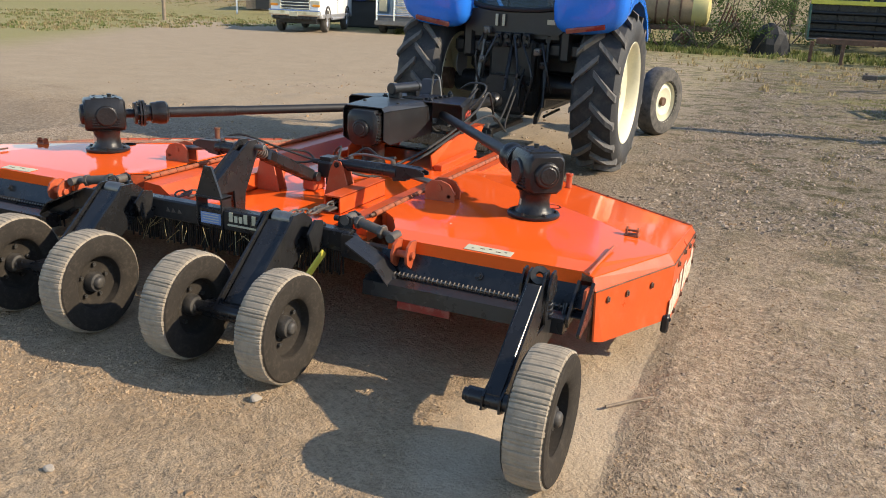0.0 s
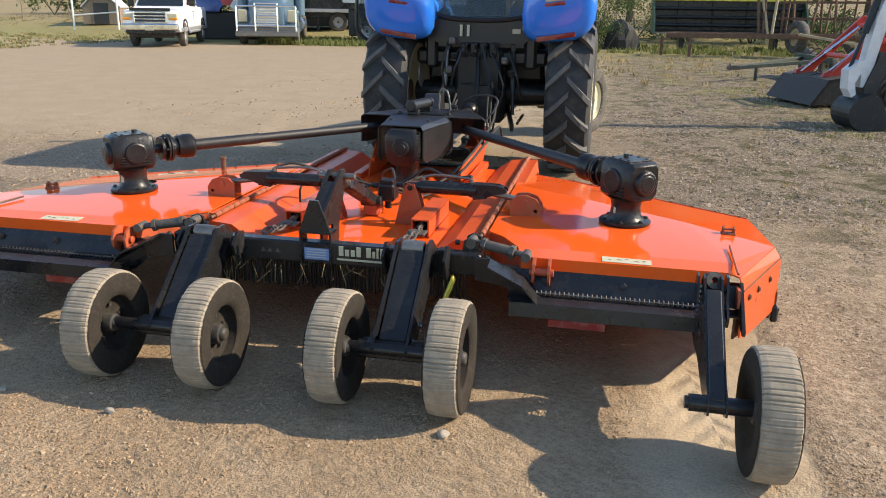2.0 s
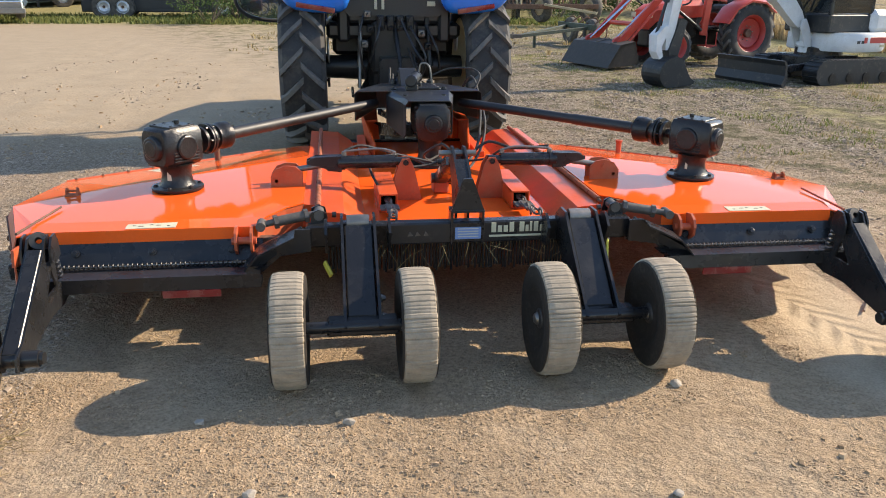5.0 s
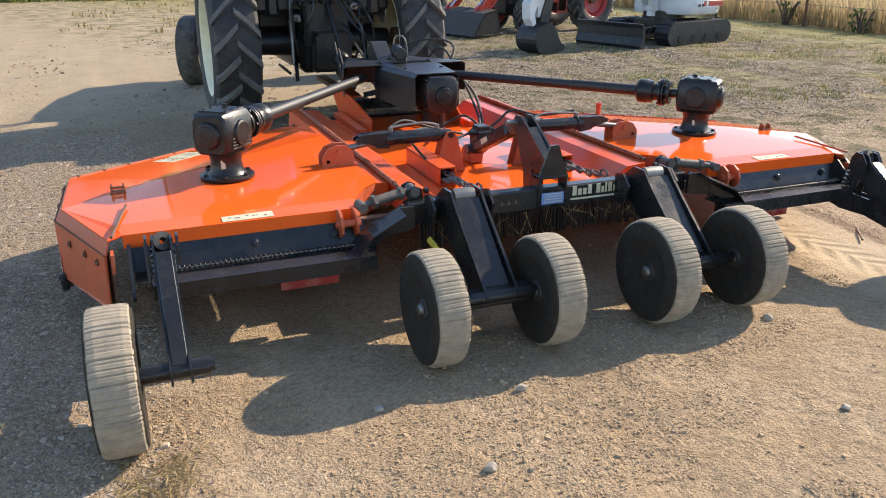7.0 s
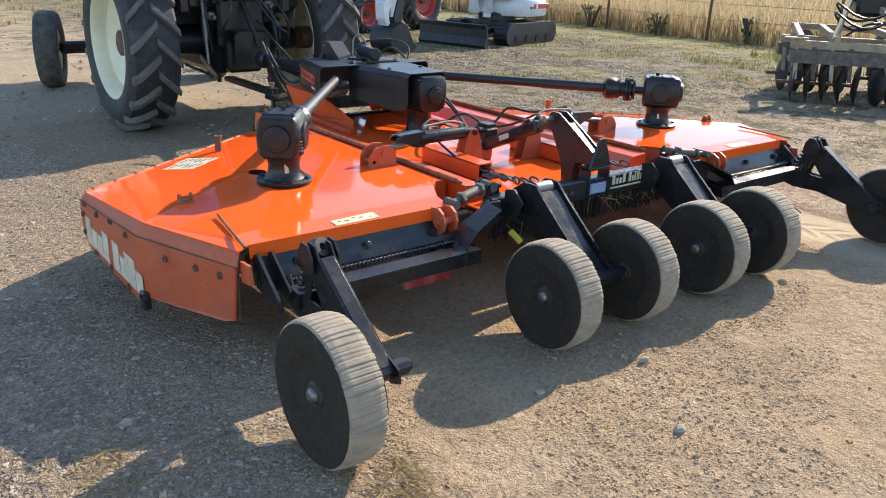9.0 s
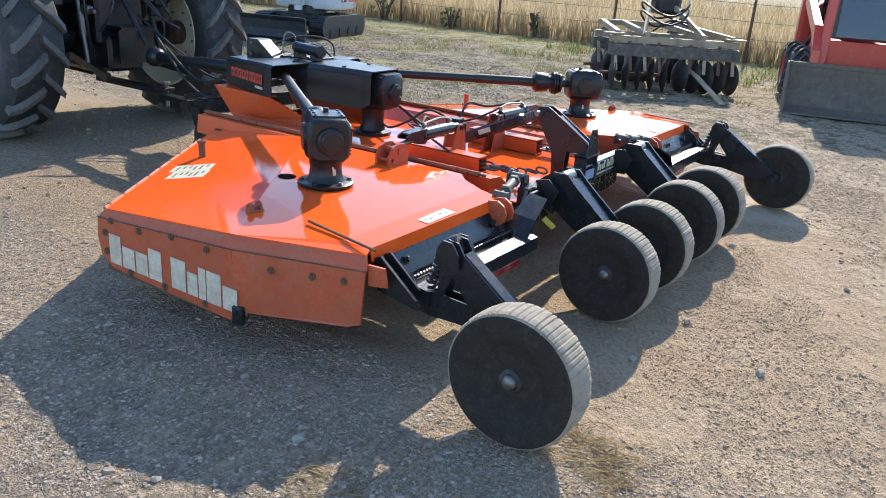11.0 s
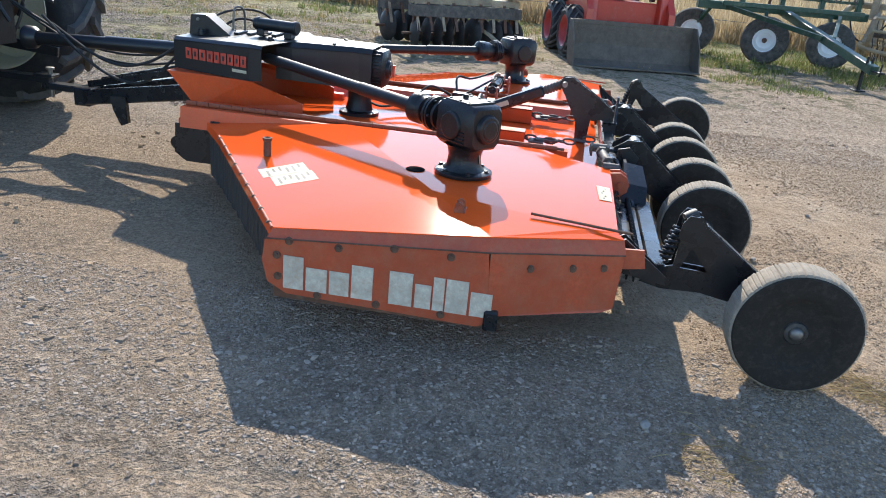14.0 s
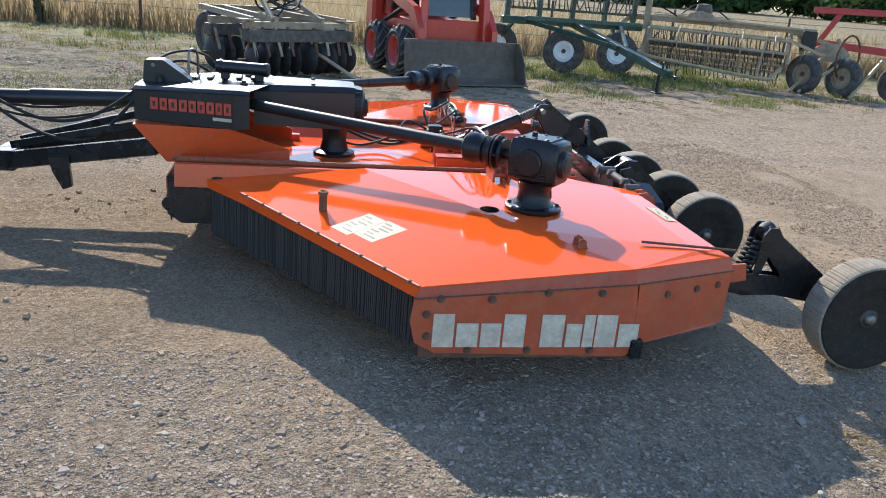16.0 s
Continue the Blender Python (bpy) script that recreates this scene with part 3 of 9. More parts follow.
def chip_bed(name, material, label, category, seed, beds):
    """Angular chips lying on the ground, each a low uneven block; beds of (count, x0, x1, y0, y1, least, most, threshold, patch size, flatness)."""
    rng = np.random.default_rng(seed)
    blocks = []
    for n, x0, x1, y0, y1, lo, hi, keep, k, flat in beds:
        xy = np.column_stack((rng.uniform(x0, x1, n), rng.uniform(y0, y1, n)))
        luck = rng.random(n)
        ok = []
        for i, (x, y) in enumerate(xy):
            mask = noise.noise((x * k, y * k, 8.8 + seed)) + 0.5 * noise.noise((x * k * 3.1, y * k * 3.1, 1.4))
            strip = 1.5 < x < 2.17 and -1.0 < y < 2.2
            track = abs(-0.9945 * x + 0.1045 * y - 3.38) < 0.17 and luck[i] < 0.85
            ok.append(mask >= keep and not strip and not track)
        xy = xy[np.array(ok)]
        n = len(xy)
        z = np.array([ground_height(x, y) for x, y in xy])
        r = lo * (hi / lo) ** (rng.random(n) ** 2.3)
        a = rng.uniform(0, 2 * math.pi, n)[:, None] + np.array([0.0, 1.57, 3.14, 4.71])[None, :] + rng.uniform(-0.45, 0.45, (n, 4))
        low = r[:, None] * rng.uniform(0.7, 1.3, (n, 4))
        stretch = rng.uniform(0.6, 1.0, n)[:, None]
        turn = rng.uniform(0, 2 * math.pi, n)[:, None]
        h = (r * flat * rng.uniform(0.5, 1.3, n))[:, None]
        vs = np.empty((n, 8, 3))
        for q, (k2, up) in enumerate(((1.0, -0.35), (0.74, 1.0))):
            px, py = low * k2 * np.cos(a), low * k2 * np.sin(a) * stretch
            vs[:, 4 * q:4 * q + 4, 0] = xy[:, :1] + px * np.cos(turn) - py * np.sin(turn)
            vs[:, 4 * q:4 * q + 4, 1] = xy[:, 1:] + px * np.sin(turn) + py * np.cos(turn)
            vs[:, 4 * q:4 * q + 4, 2] = z[:, None] + h * up * rng.uniform(0.55, 1.3, (n, 4))
        blocks.append(vs)
    vs = np.concatenate(blocks)
    quads = np.array([(0, 1, 5, 4), (1, 2, 6, 5), (2, 3, 7, 6), (3, 0, 4, 7), (4, 5, 6, 7)])
    fs = (quads[None] + 8 * np.arange(len(vs))[:, None, None]).reshape(-1, 4)
    me = bpy.data.meshes.new(name)
    me.from_pydata(vs.reshape(-1, 3).tolist(), [], fs.tolist())
    me.materials.append(material)
    return tagged(new(name, me), label, category, kind="stuff")


chip_bed("gravel", M["pebble"], "loose tan and grey gravel chips on the dirt yard", "gravel", 5, (
    (86000, -5.0, -1.9, -1.5, 4.5, 0.0040, 0.0125, -0.38, 1.1, 0.34),
    (2200, -5.2, -1.9, -1.8, 4.8, 0.012, 0.027, -0.1, 1.4, 0.32),
    (4500, -4.6, -1.8, -2.7, -0.7, 0.003, 0.013, 0.1, 1.3, 0.5),
    (14000, 1.3, 7.5, 3.0, 10.0, 0.010, 0.030, -0.15, 0.9, 0.45),
    (6000, 2.0, 11.0, 7.0, 16.0, 0.014, 0.042, -0.05, 0.7, 0.45),
    (9000, 2.2, 5.5, -2.6, 4.0, 0.0035, 0.012, -0.1, 1.3, 0.45),
    (2400, -6.0, 1.2, 5.0, 14.0, 0.010, 0.032, 0.3, 0.5, 0.6),
    (1500, 3.0, 9.0, -4.0, 3.0, 0.010, 0.026, 0.0, 1.0, 0.45)))
chip_bed("dirt_clods", M["clod"], "loose brown crumbs of dry dirt", "dirt", 15, (
    (95000, -2.8, 3.2, -2.9, -0.45, 0.0025, 0.0085, -0.14, 1.1, 0.6),
    (900, -2.8, 3.2, -2.9, -0.45, 0.008, 0.016, -0.3, 1.3, 0.6),
    (350, -2.6, 2.6, -2.6, -0.45, 0.008, 0.019, 0.1, 1.5, 0.6),
    (15000, 2.0, 6.5, -3.5, 3.0, 0.0035, 0.013, 0.0, 1.3, 0.5),
    (2500, -1.5, 2.2, -0.6, 1.6, 0.003, 0.010, 0.2, 1.9, 0.8),
    (2500, -8.0, 2.0, 4.5, 16.0, 0.008, 0.030, 0.3, 0.8, 0.7),
    (4000, -4.5, 2.5, 2.2, 7.0, 0.005, 0.024, 0.1, 1.5, 0.7)))


def blade(form, rng, x, y, h, w, lean=0.4, z=None):
    a = rng.uniform(0, 6.283)
    dx, dy = math.cos(a), math.sin(a)
    l = h * rng.uniform(0.1, lean)
    b = rng.uniform(0, 6.283)
    z = ground_height(x, y) if z is None else z
    p, q = Vector((x - dx * w, y - dy * w, z)), Vector((x + dx * w, y + dy * w, z))
    mid = Vector((x + math.cos(b) * l * 0.4, y + math.sin(b) * l * 0.4, z + h * 0.6))
    tip = Vector((x + math.cos(b) * l, y + math.sin(b) * l, z + h))
    s = Vector((dx * w * 0.7, dy * w * 0.7, 0))
    form.add([p, q, mid + s, mid - s, tip], [(0, 1, 2, 3), (3, 2, 4)])


def scatter_grass():
    rng = random.Random(9)
    green, dry, field = Form(), Form(), Form()

    def tufts(form, n, x0, x1, y0, y1, h, w, per, keep=0.0, k=0.9, spread=0.06):
        for _ in range(n):
            x, y = rng.uniform(x0, x1), rng.uniform(y0, y1)
            if noise.noise((x * k, y * k, 2.2)) < keep:
                continue
            for _ in range(per):
                blade(form, rng, x + rng.gauss(0, spread), y + rng.gauss(0, spread), h * rng.uniform(0.4, 1.2), w, 0.8)
    tufts(green, 4200, 3.6, 13.0, 3.6, 15.0, 0.045, 0.006, 5, 0.16)
    tufts(dry, 1500, 3.0, 13.0, 3.0, 16.0, 0.04, 0.006, 5, 0.0)
    tufts(green, 900, 9.2, 13.4, -8.0, 6.0, 0.13, 0.008, 6, -0.1)
    tufts(green, 900, 8.0, 12.5, -9.0, -2.2, 0.12, 0.006, 7, -0.1)
    tufts(dry, 1000, 7.0, 13.4, -9.0, 8.0, 0.08, 0.006, 7, -0.1)
    tufts(green, 1700, 6.4, 10.8, -6.8, -1.6, 0.065, 0.006, 7, 0.02)
    tufts(green, 1900, -14.0, 0.0, 28.5, 34.0, 0.22, 0.03, 5, -0.3)
    tufts(green, 1100, -3.0, 12.0, 28.5, 34.0, 0.22, 0.03, 5, -0.1)
    tufts(dry, 900, -3.0, 12.0, 15.0, 33.0, 0.12, 0.02, 5, 0.0)
    tufts(green, 3200, -36.0, -19.5, 12.0, 40.0, 0.08, 0.02, 5, -0.05)
    tufts(dry, 2600, -36.0, -19.5, 12.0, 42.0, 0.10, 0.02, 5, -0.05)
    # wisps of straw on the dirt
    for cx, cy in ((-1.97, -1.06), (-2.70, -0.38), (-1.92, -0.95), (-2.05, -1.12)):
        for _ in range(110):
            x, y = cx + rng.gauss(0, 0.08), cy + rng.gauss(0, 0.08)
            a, l = rng.uniform(0, 6.28), rng.uniform(0.02, 0.06)
            dx, dy, z = math.cos(a), math.sin(a), ground_height(x, y) + rng.uniform(0.004, 0.014)
            dry.add([(x - dx * l, y - dy * l, z), (x - dy * 0.0015, y + dx * 0.0015, z + 0.003), (x + dx * l, y + dy * l, z), (x + dy * 0.0015, y - dx * 0.0015, z)], [(0, 1, 2, 3)])
    # standing dry crop behind the fence
    for _ in range(46000):
        x = 13.6 + 26 * rng.random() ** 2.2
        y = rng.uniform(-22, 26)
        blade(field, rng, x, y, rng.uniform(0.45, 0.95), 0.012 + 0.0011 * (x - 13), 0.5)
    single("grass", green, M["grass"], "tufts of short green grass", "grass", kind="stuff", fix=False)
    single("dry_grass", dry, M["drygrass"], "tufts of dry yellow grass", "grass", kind="stuff", fix=False)
    single("field_grass", field, M["field"], "standing dry straw-coloured grass field", "field", kind="stuff", fix=False)


scatter_grass()


# ---- rotary cutter ----
def laminated_tyre():
    """Tyre of stacked rubber slices: a lathe with uneven ridges across the tread."""
    rng = random.Random(3)
    form, n, r = Form(), 318, 0.267
    prof = [(0.145, -0.062), (0.175, -0.074), (0.245, -0.077), (0.262, -0.068), (0.267, -0.045), (0.268, 0.0), (0.267, 0.045),
            (0.262, 0.068), (0.245, 0.077), (0.175, 0.074), (0.145, 0.062)]
    vs, fs = [], []
    ridge, left = [], 0
    for i in range(n):
        if left == 0:
            ridge.append(rng.choice((-0.0048, -0.0038, -0.0028, -0.002)))
            left, level = rng.choice((2, 3, 3, 4, 4, 5)), rng.uniform(-0.0012, 0.0022)
        else:
            ridge.append(level + rng.uniform(-0.0004, 0.0004))
            left -= 1
    skew = [rng.uniform(-0.006, 0.006) for _ in range(n)]
    for i in range(n):
        a = 2 * math.pi * i / n
        for pr, ph in prof:
            k = ridge[i] * min(1.0, max(0.0, (pr - 0.2) / 0.05)) + (ridge[i] * 0.3 if pr < 0.25 else 0)
            aa = a + skew[i] * ph / 0.07
            vs.append((ph + (ridge[i] * 0.5 if abs(ph) > 0.07 else 0) * (1 if ph > 0 else -1), (pr + k) * math.cos(aa), (pr + k) * math.sin(aa)))
    m = len(prof)
    for i in range(n):
        j = (i + 1) % n
        for q in range(m - 1):
            fs.append((i * m + q, i * m + q + 1, j * m + q + 1, j * m + q))
        fs.append((i * m + m - 1, i * m, j * m, j * m + m - 1))
    form.add(vs, fs, False)
    wall = Form()
    for k in (-1, 1):
        wall.lathe([(0.140, k * 0.060), (0.150, k * 0.070), (0.175, k * 0.0775), (0.215, k * 0.081), (0.247, k * 0.0805), (0.254, k * 0.074)], (0, 0, 0), (1, 0, 0), 64)
    return form.mesh("tyre", M["laminate"], True), wall.mesh("sidewall", M["rubber_grey"], True)


TYRE, SIDEWALL = laminated_tyre()


def rim_form():
    """Steel wheel disc, nearly flat on the -x side and dished on the other; the axle runs along x."""
    f = Form()
    f.lathe([(0.158, -0.066), (0.150, -0.068), (0.142, -0.064), (0.128, -0.058), (0.100, -0.052), (0.062, -0.050), (0.030, -0.052)], (0, 0, 0), (1, 0, 0), 40)
    f.lathe([(0.158, 0.066), (0.150, 0.068), (0.142, 0.062), (0.137, 0.02), (0.120, 0.006), (0.062, 0.004), (0.030, 0.006)], (0, 0, 0), (1, 0, 0), 40)
    return f


def caster_wheel(parent, x, y, side, r, first=None):
    """One wheel of radius r standing on the ground; side tells which arm it turns on."""
    m = pose(x, y, r - 0.004, random.Random(x).uniform(0, 90), 0, 0) @ Matrix.Scale(r / 0.267, 4)
    if first:
        return again(first, parent, m)
    w = part("wheel", TYRE, None, parent, "laminated rubber wheel with dusty tread")
    w.matrix_basis = m
    part("sidewall", SIDEWALL, None, w)
    part("rim", rim_form(), M["rubber_grey"], w, "dusty black steel wheel disc")
    f = Form()
    f.lathe([(0.0, 0.074), (0.022, 0.073), (0.030, 0.066), (0.034, 0.052), (0.046, 0.048), (0.054, 0.030), (0.054, -0.046), (0.046, -0.058), (0.032, -0.062)], (0, 0, 0), (1, 0, 0), 20)
    part("hub", f, M["rim_black"], w, "dusty black hub")
    f = Form().lathe([(0.0, -0.082), (0.018, -0.080), (0.027, -0.073), (0.031, -0.062), (0.032, -0.050)], (0, 0, 0), (1, 0, 0), 20)
    part("hub_cap", f, M["steel"], w, "worn steel hub cap")
    bolt = None
    for k in range(5):
        a = 2 * math.pi * k / 5
        b = pose(0.012, 0.090 * math.cos(a), 0.082 * math.sin(a))
        if bolt is None:
            g = Form().cyl((-0.012, 0, 0), (0.009, 0, 0), 0.011, n=6)
            bolt = part("wheel_bolt", g, M["rim_black"], w)
            bolt.matrix_basis = b
        else:
            again(bolt, w, b)
    return w


def bolt_heads(parent, places, axis, mat, r=0.011, h=0.010, name="bolt"):
    d = Vector(axis)
    g = Form().cyl((0, 0, 0), d * h * 0.35, r * 1.5, n=14).cyl(d * h * 0.3, d * h, r, n=6)
    first = None
    for p in places:
        if first is None:
            first = part(name, g, mat, parent)
            first.matrix_basis = Matrix.Translation(p)
        else:
            again(first, parent, Matrix.Translation(p))


cutter = thing("rotary_cutter", "orange and black folding-wing rotary cutter standing on six laminated wheels", "rotary cutter")


def wing(s):
    """One wing of the cutter; s is +1 for the east side, -1 for the west side."""
    def P(x, y, z):
        # the east wing's outer edge stands a little further in, most of all at its rear corner
        if s > 0 and x >= 1.985:
            x -= 0.04 + 0.04 * min(1.0, max(0.0, (0.46 - y) / 0.5))
        return (s * x, y, z)

    deck = Form()
    # top plates: level middle, front plate falling to the slanted front edge, narrow lips at the sides
    pts = dict(a0=(1.005, -0.02, 0.520), r0=(0.975, 0.10, 0.529), q0=(0.885, 0.25, 0.531), a1=(0.80, 0.33, 0.531), f0=(0.80, 1.45, 0.534), a3=(0.80, 2.27, 0.445), m3=(1.09, 2.06, 0.452), c3=(2.245, 1.315, 0.432),
               f1=(2.235, 0.46, 0.515), c0=(2.045, -0.045, 0.510), b0=(1.99, -0.02, 0.518), b1=(2.02, 0.10, 0.526), g0=(1.30, 1.109, 0.537), g1=(1.80, 0.767, 0.530))
    key = list(pts)
    vs = [P(*pts[k]) for k in key]
    top = [[key.index(k) for k in q.split()] for q in ("a0 b0 b1 r0", "a1 q0 r0 b1 g1 g0 f0", "b1 f1 g1", "b0 c0 f1 b1", "f0 g0 m3 a3", "g0 g1 c3 m3", "g1 f1 c3")]
    n = len(vs)
    low = [(p[0], p[1], p[2] - 0.007) for p in vs]
    rim = [key.index(k) for k in "a0 r0 q0 a1 f0 a3 m3 c3 f1 c0 b0".split()]
    k = len(rim)
    deck.add(vs, top)
    deck.add(low, [tuple(q)[::-1] for q in top])
    deck.add(vs + low, [(rim[i], rim[(i + 1) % k], rim[(i + 1) % k] + n, rim[i] + n) for i in range(k)])
    # lip turned down along the rear and the front
    deck.sheet([P(1.005, -0.022, 0.520), P(1.99, -0.022, 0.518), P(1.99, -0.030, 0.462), P(1.005, -0.030, 0.466)], 0.006, (0, 1, 0))
    # Corner skirt's darker paint stands in for the shade on these faces.
    corner = Form()
    for (xa, ya), (xb, yb) in (((0.80, 0.33), (0.885, 0.25)), ((0.885, 0.25), (0.975, 0.10)), ((0.975, 0.10), (1.005, -0.02))):
        corner.sheet([P(xa + 0.003, ya + 0.003, 0.521), P(xb + 0.003, yb + 0.003, 0.518 if yb > 0 else 0.510), P(xb + 0.008, yb + 0.008, 0.385), P(xa + 0.008, ya + 0.008, 0.385)], 0.008, (s * 0.8, 0.6, 0))
    deck.sheet([P(0.80, 2.272, 0.444), P(1.09, 2.064, 0.450), P(1.09, 2.066, 0.40), P(0.80, 2.274, 0.40)], 0.006, (0, -1, 0))
    deck.sheet([P(1.09, 2.064, 0.450), P(2.245, 1.319, 0.431), P(2.245, 1.321, 0.38), P(1.09, 2.066, 0.40)], 0.006, (0, -1, 0))
    part("corner_skirt", corner, M["orange_worn_shaded"], cutter, "orange corner skirt with shade put into its paint")
    body = part("wing_deck", deck, M["orange"], cutter, "glossy orange steel wing deck")
    # rolled front edge with its row of bolts
    part("front_edge", Form().cyl(P(1.09, 2.066, 0.452), P(2.245, 1.321, 0.432), 0.006, n=8), M["orange_worn_shaded"], body)
    bolt_heads(body, [Vector(P(1.14, 2.035, 0.4515)).lerp(Vector(P(2.20, 1.352, 0.433)), k / 8) for k in range(9)], (s * 0.10, 0.15, 0.98), M["rust"], 0.008, 0.008)

    side = Form()
    # crease strip, then the bolted side skirt in two lengths
    z0, z1, z2 = 0.452, 0.462, 0.372
    side.sheet([P(2.046, -0.047, 0.506), P(2.237, 0.46, 0.510), P(2.268, 0.46, z1), P(2.062, -0.062, z0)], 0.006, (-s, 0, 0))
    side.sheet([P(2.237, 0.46, 0.510), P(2.247, 1.317, 0.428), P(2.268, 1.335, z2 + 0.02), P(2.268, 0.46, z1)], 0.006, (-s, 0, 0))
    side.sheet([P(2.270, 0.46, z1), P(2.270, 1.340, z2 + 0.02), P(2.270, 1.352, 0.30), P(2.270, 1.330, 0.21), P(2.270, 1.25, 0.168), P(2.270, 0.48, 0.150), P(2.270, 0.42, 0.175)], 0.010, (-s, 0, 0))
    side.sheet([P(2.272, 0.452, z1), P(2.066, -0.058, z0 - 0.004), P(2.075, -0.045, 0.225), P(2.10, 0.0, 0.212), P(2.272, 0.44, 0.200)], 0.008, (-s, 0, 0))
    # Lit and shaded paint copies: brighter orange east, darker orange west.
    sk = part("side_skirt", side, M["orange_worn_shaded" if s < 0 else "orange_dull"], cutter, "worn orange bolted side skirt, darker paint copy on the shaded side")
    part("skirt_seam", Form().tube([P(2.066, -0.060, 0.451), P(2.271, 0.455, 0.463), P(2.272, 1.338, 0.393)], 0.0032, 6, 1), M["rust"], sk)
    ear = Form().prism([(-0.145, 0.40), (-0.055, 0.385), (-0.05, 0.47), (-0.13, 0.475)], "x", P(2.03, -0.1, 0)[0], P(2.042, -0.1, 0)[0])
    part("corner_ear", ear, M["orange_worn_shaded"], cutter)
    bolts = [P(2.272, y, 0.425 - 0.030 * (y > 1.0)) for y in (0.60, 0.82, 1.04, 1.24)] + [P(2.272, y, 0.180) for y in (0.62, 0.88, 1.12)] + [P(2.272, 1.29, 0.33), P(2.272, 1.285, 0.24)]
    bolts += [P(2.272 - (0.452 - y) * 0.404, y, 0.40) for y in (0.30, 0.14, 0.02)]
    bolt_heads(sk, bolts, (s, 0, 0), M["rust"])
    shoe = Form().box(P(2.268, 0.425, 0.185), (0.034, 0.055, 0.085), 0.008).cyl(P(2.28, 0.425, 0.205), P(2.291, 0.425, 0.205), 0.010)
    part("skid_stop", shoe, M["black"], cutter, "black skid stop block")
    inner = Form().sheet([P(2.255, 0.46, 0.45), P(2.255, 1.31, 0.40), P(2.255, 1.31, 0.14), P(2.255, 0.46, 0.14)], 0.012, (-s, 0, 0))
    inner.sheet([P(2.245, 0.44, 0.45), P(2.05, -0.03, 0.45), P(2.05, -0.03, 0.21), P(2.245, 0.44, 0.19)], 0.01, (-s, 0, 0))
    part("skirt_liner", inner, M["rust"], cutter)
    # letter-shaped light blocks on the skirt, broken up as a worn decal
    wide = [("L", 0.085, 1.0), ("a", 0.088, 0.72), ("n", 0.082, 0.72), ("d", 0.088, 1.0), (" ", 0.05, 0), ("P", 0.095, 1.0), ("r", 0.066, 0.72), ("i", 0.045, 1.0), ("d", 0.088, 1.0), ("e", 0.086, 0.72)]
    y = 1.265
    for ch, w, h in wide:
        if h:
            f = Form().box(P(2.2725, y - w * 0.52, 0.195 + 0.068 * h), (0.003, w * 0.98, 0.140 * h), 0.001)
            part("decal_block", f, M["decal"], sk)
        y -= w * 1.095
    # diagonal stiffener rod and lugs on the deck
    rod = Form().cyl(P(1.965, 0.33, 0.540), P(2.03, -0.075, 0.532), 0.006, n=8)
    part("edge_rod", rod, M["rust"] if s < 0 else M["orange_worn_shaded"], cutter)
    lug = Form().box((s * 1.995, 0.615, 0.526), (0.07, 0.045, 0.012), 0.003)
    for q in (-0.026, 0.026):
        lug.prism([(0.596, 0.526), (0.638, 0.526), (0.634, 0.556), (0.618, 0.566), (0.600, 0.556)], "x", s * 1.995 + q - 0.004, s * 1.995 + q + 0.004)
    lug.cyl((s * 1.962, 0.617, 0.548), (s * 2.028, 0.617, 0.548), 0.006, n=8)
    part("deck_lug", lug, M["hinge"], cutter)
    # No opening is cut; a black disc gives the hole's darkness.
    hole = Form().lathe([(0.0, 0.0), (0.034, 0.0), (0.042, 0.003), (0.046, 0.0)], P(1.515, 0.90, 0.5325), (0, 0, 1), 20)
    part("deck_hole", hole, M["hollow"], cutter, "black disc standing for a round hole in the deck")
    pin = Form().cyl(P(1.40, 1.67, 0.47), P(1.40, 1.67, 0.555), 0.019, n=14).lathe([(0.019, 0), (0.024, 0.004), (0.024, 0.016), (0.016, 0.018), (0.0, 0.004)], P(1.40, 1.67, 0.545), (0, 0, 1), 14)
    part("pin_holder", pin, M["rust"] if s < 0 else M["orange_worn_shaded"], cutter)
    # stickers
    st = Form().sheet([P(1.37, 0.055, 0.5277), P(1.59, 0.045, 0.5265), P(1.59, -0.012, 0.5222), P(1.37, -0.008, 0.5230)], 0.0016)
    lab = part("sticker", st, M["label"], cutter, "pale warning sticker")
    for k in range(5):
        g = Form().box(P(1.405 + 0.038 * k + 0.006 * (k % 2), 0.024 + 0.008 * (k % 3 - 1), 0.5253 + 0.0006 * (k % 3 - 1)), (0.012 + 0.010 * (k % 2), 0.008, 0.0012), 0.0004)
        part("print_bar", g, M["rust"] if k % 2 else M["ink"], lab)
    if s < 0:
        g0, g1, m3 = Vector(pts["g0"]), Vector(pts["g1"]), Vector(pts["m3"])
        nrm = (g1 - g0).cross(m3 - g0)
        ex, ey = Vector((0.840, -0.542)), Vector((0.542, 0.840))

        def on_plate(u, v, lift):
            """A point of the sloping front plate, u along its front edge and v across it."""
            q = Vector((1.635, 1.455)) + ex * u + ey * v
            return P(q.x, q.y, g0.z - (nrm.x * (q.x - g0.x) + nrm.y * (q.y - g0.y)) / nrm.z + lift)
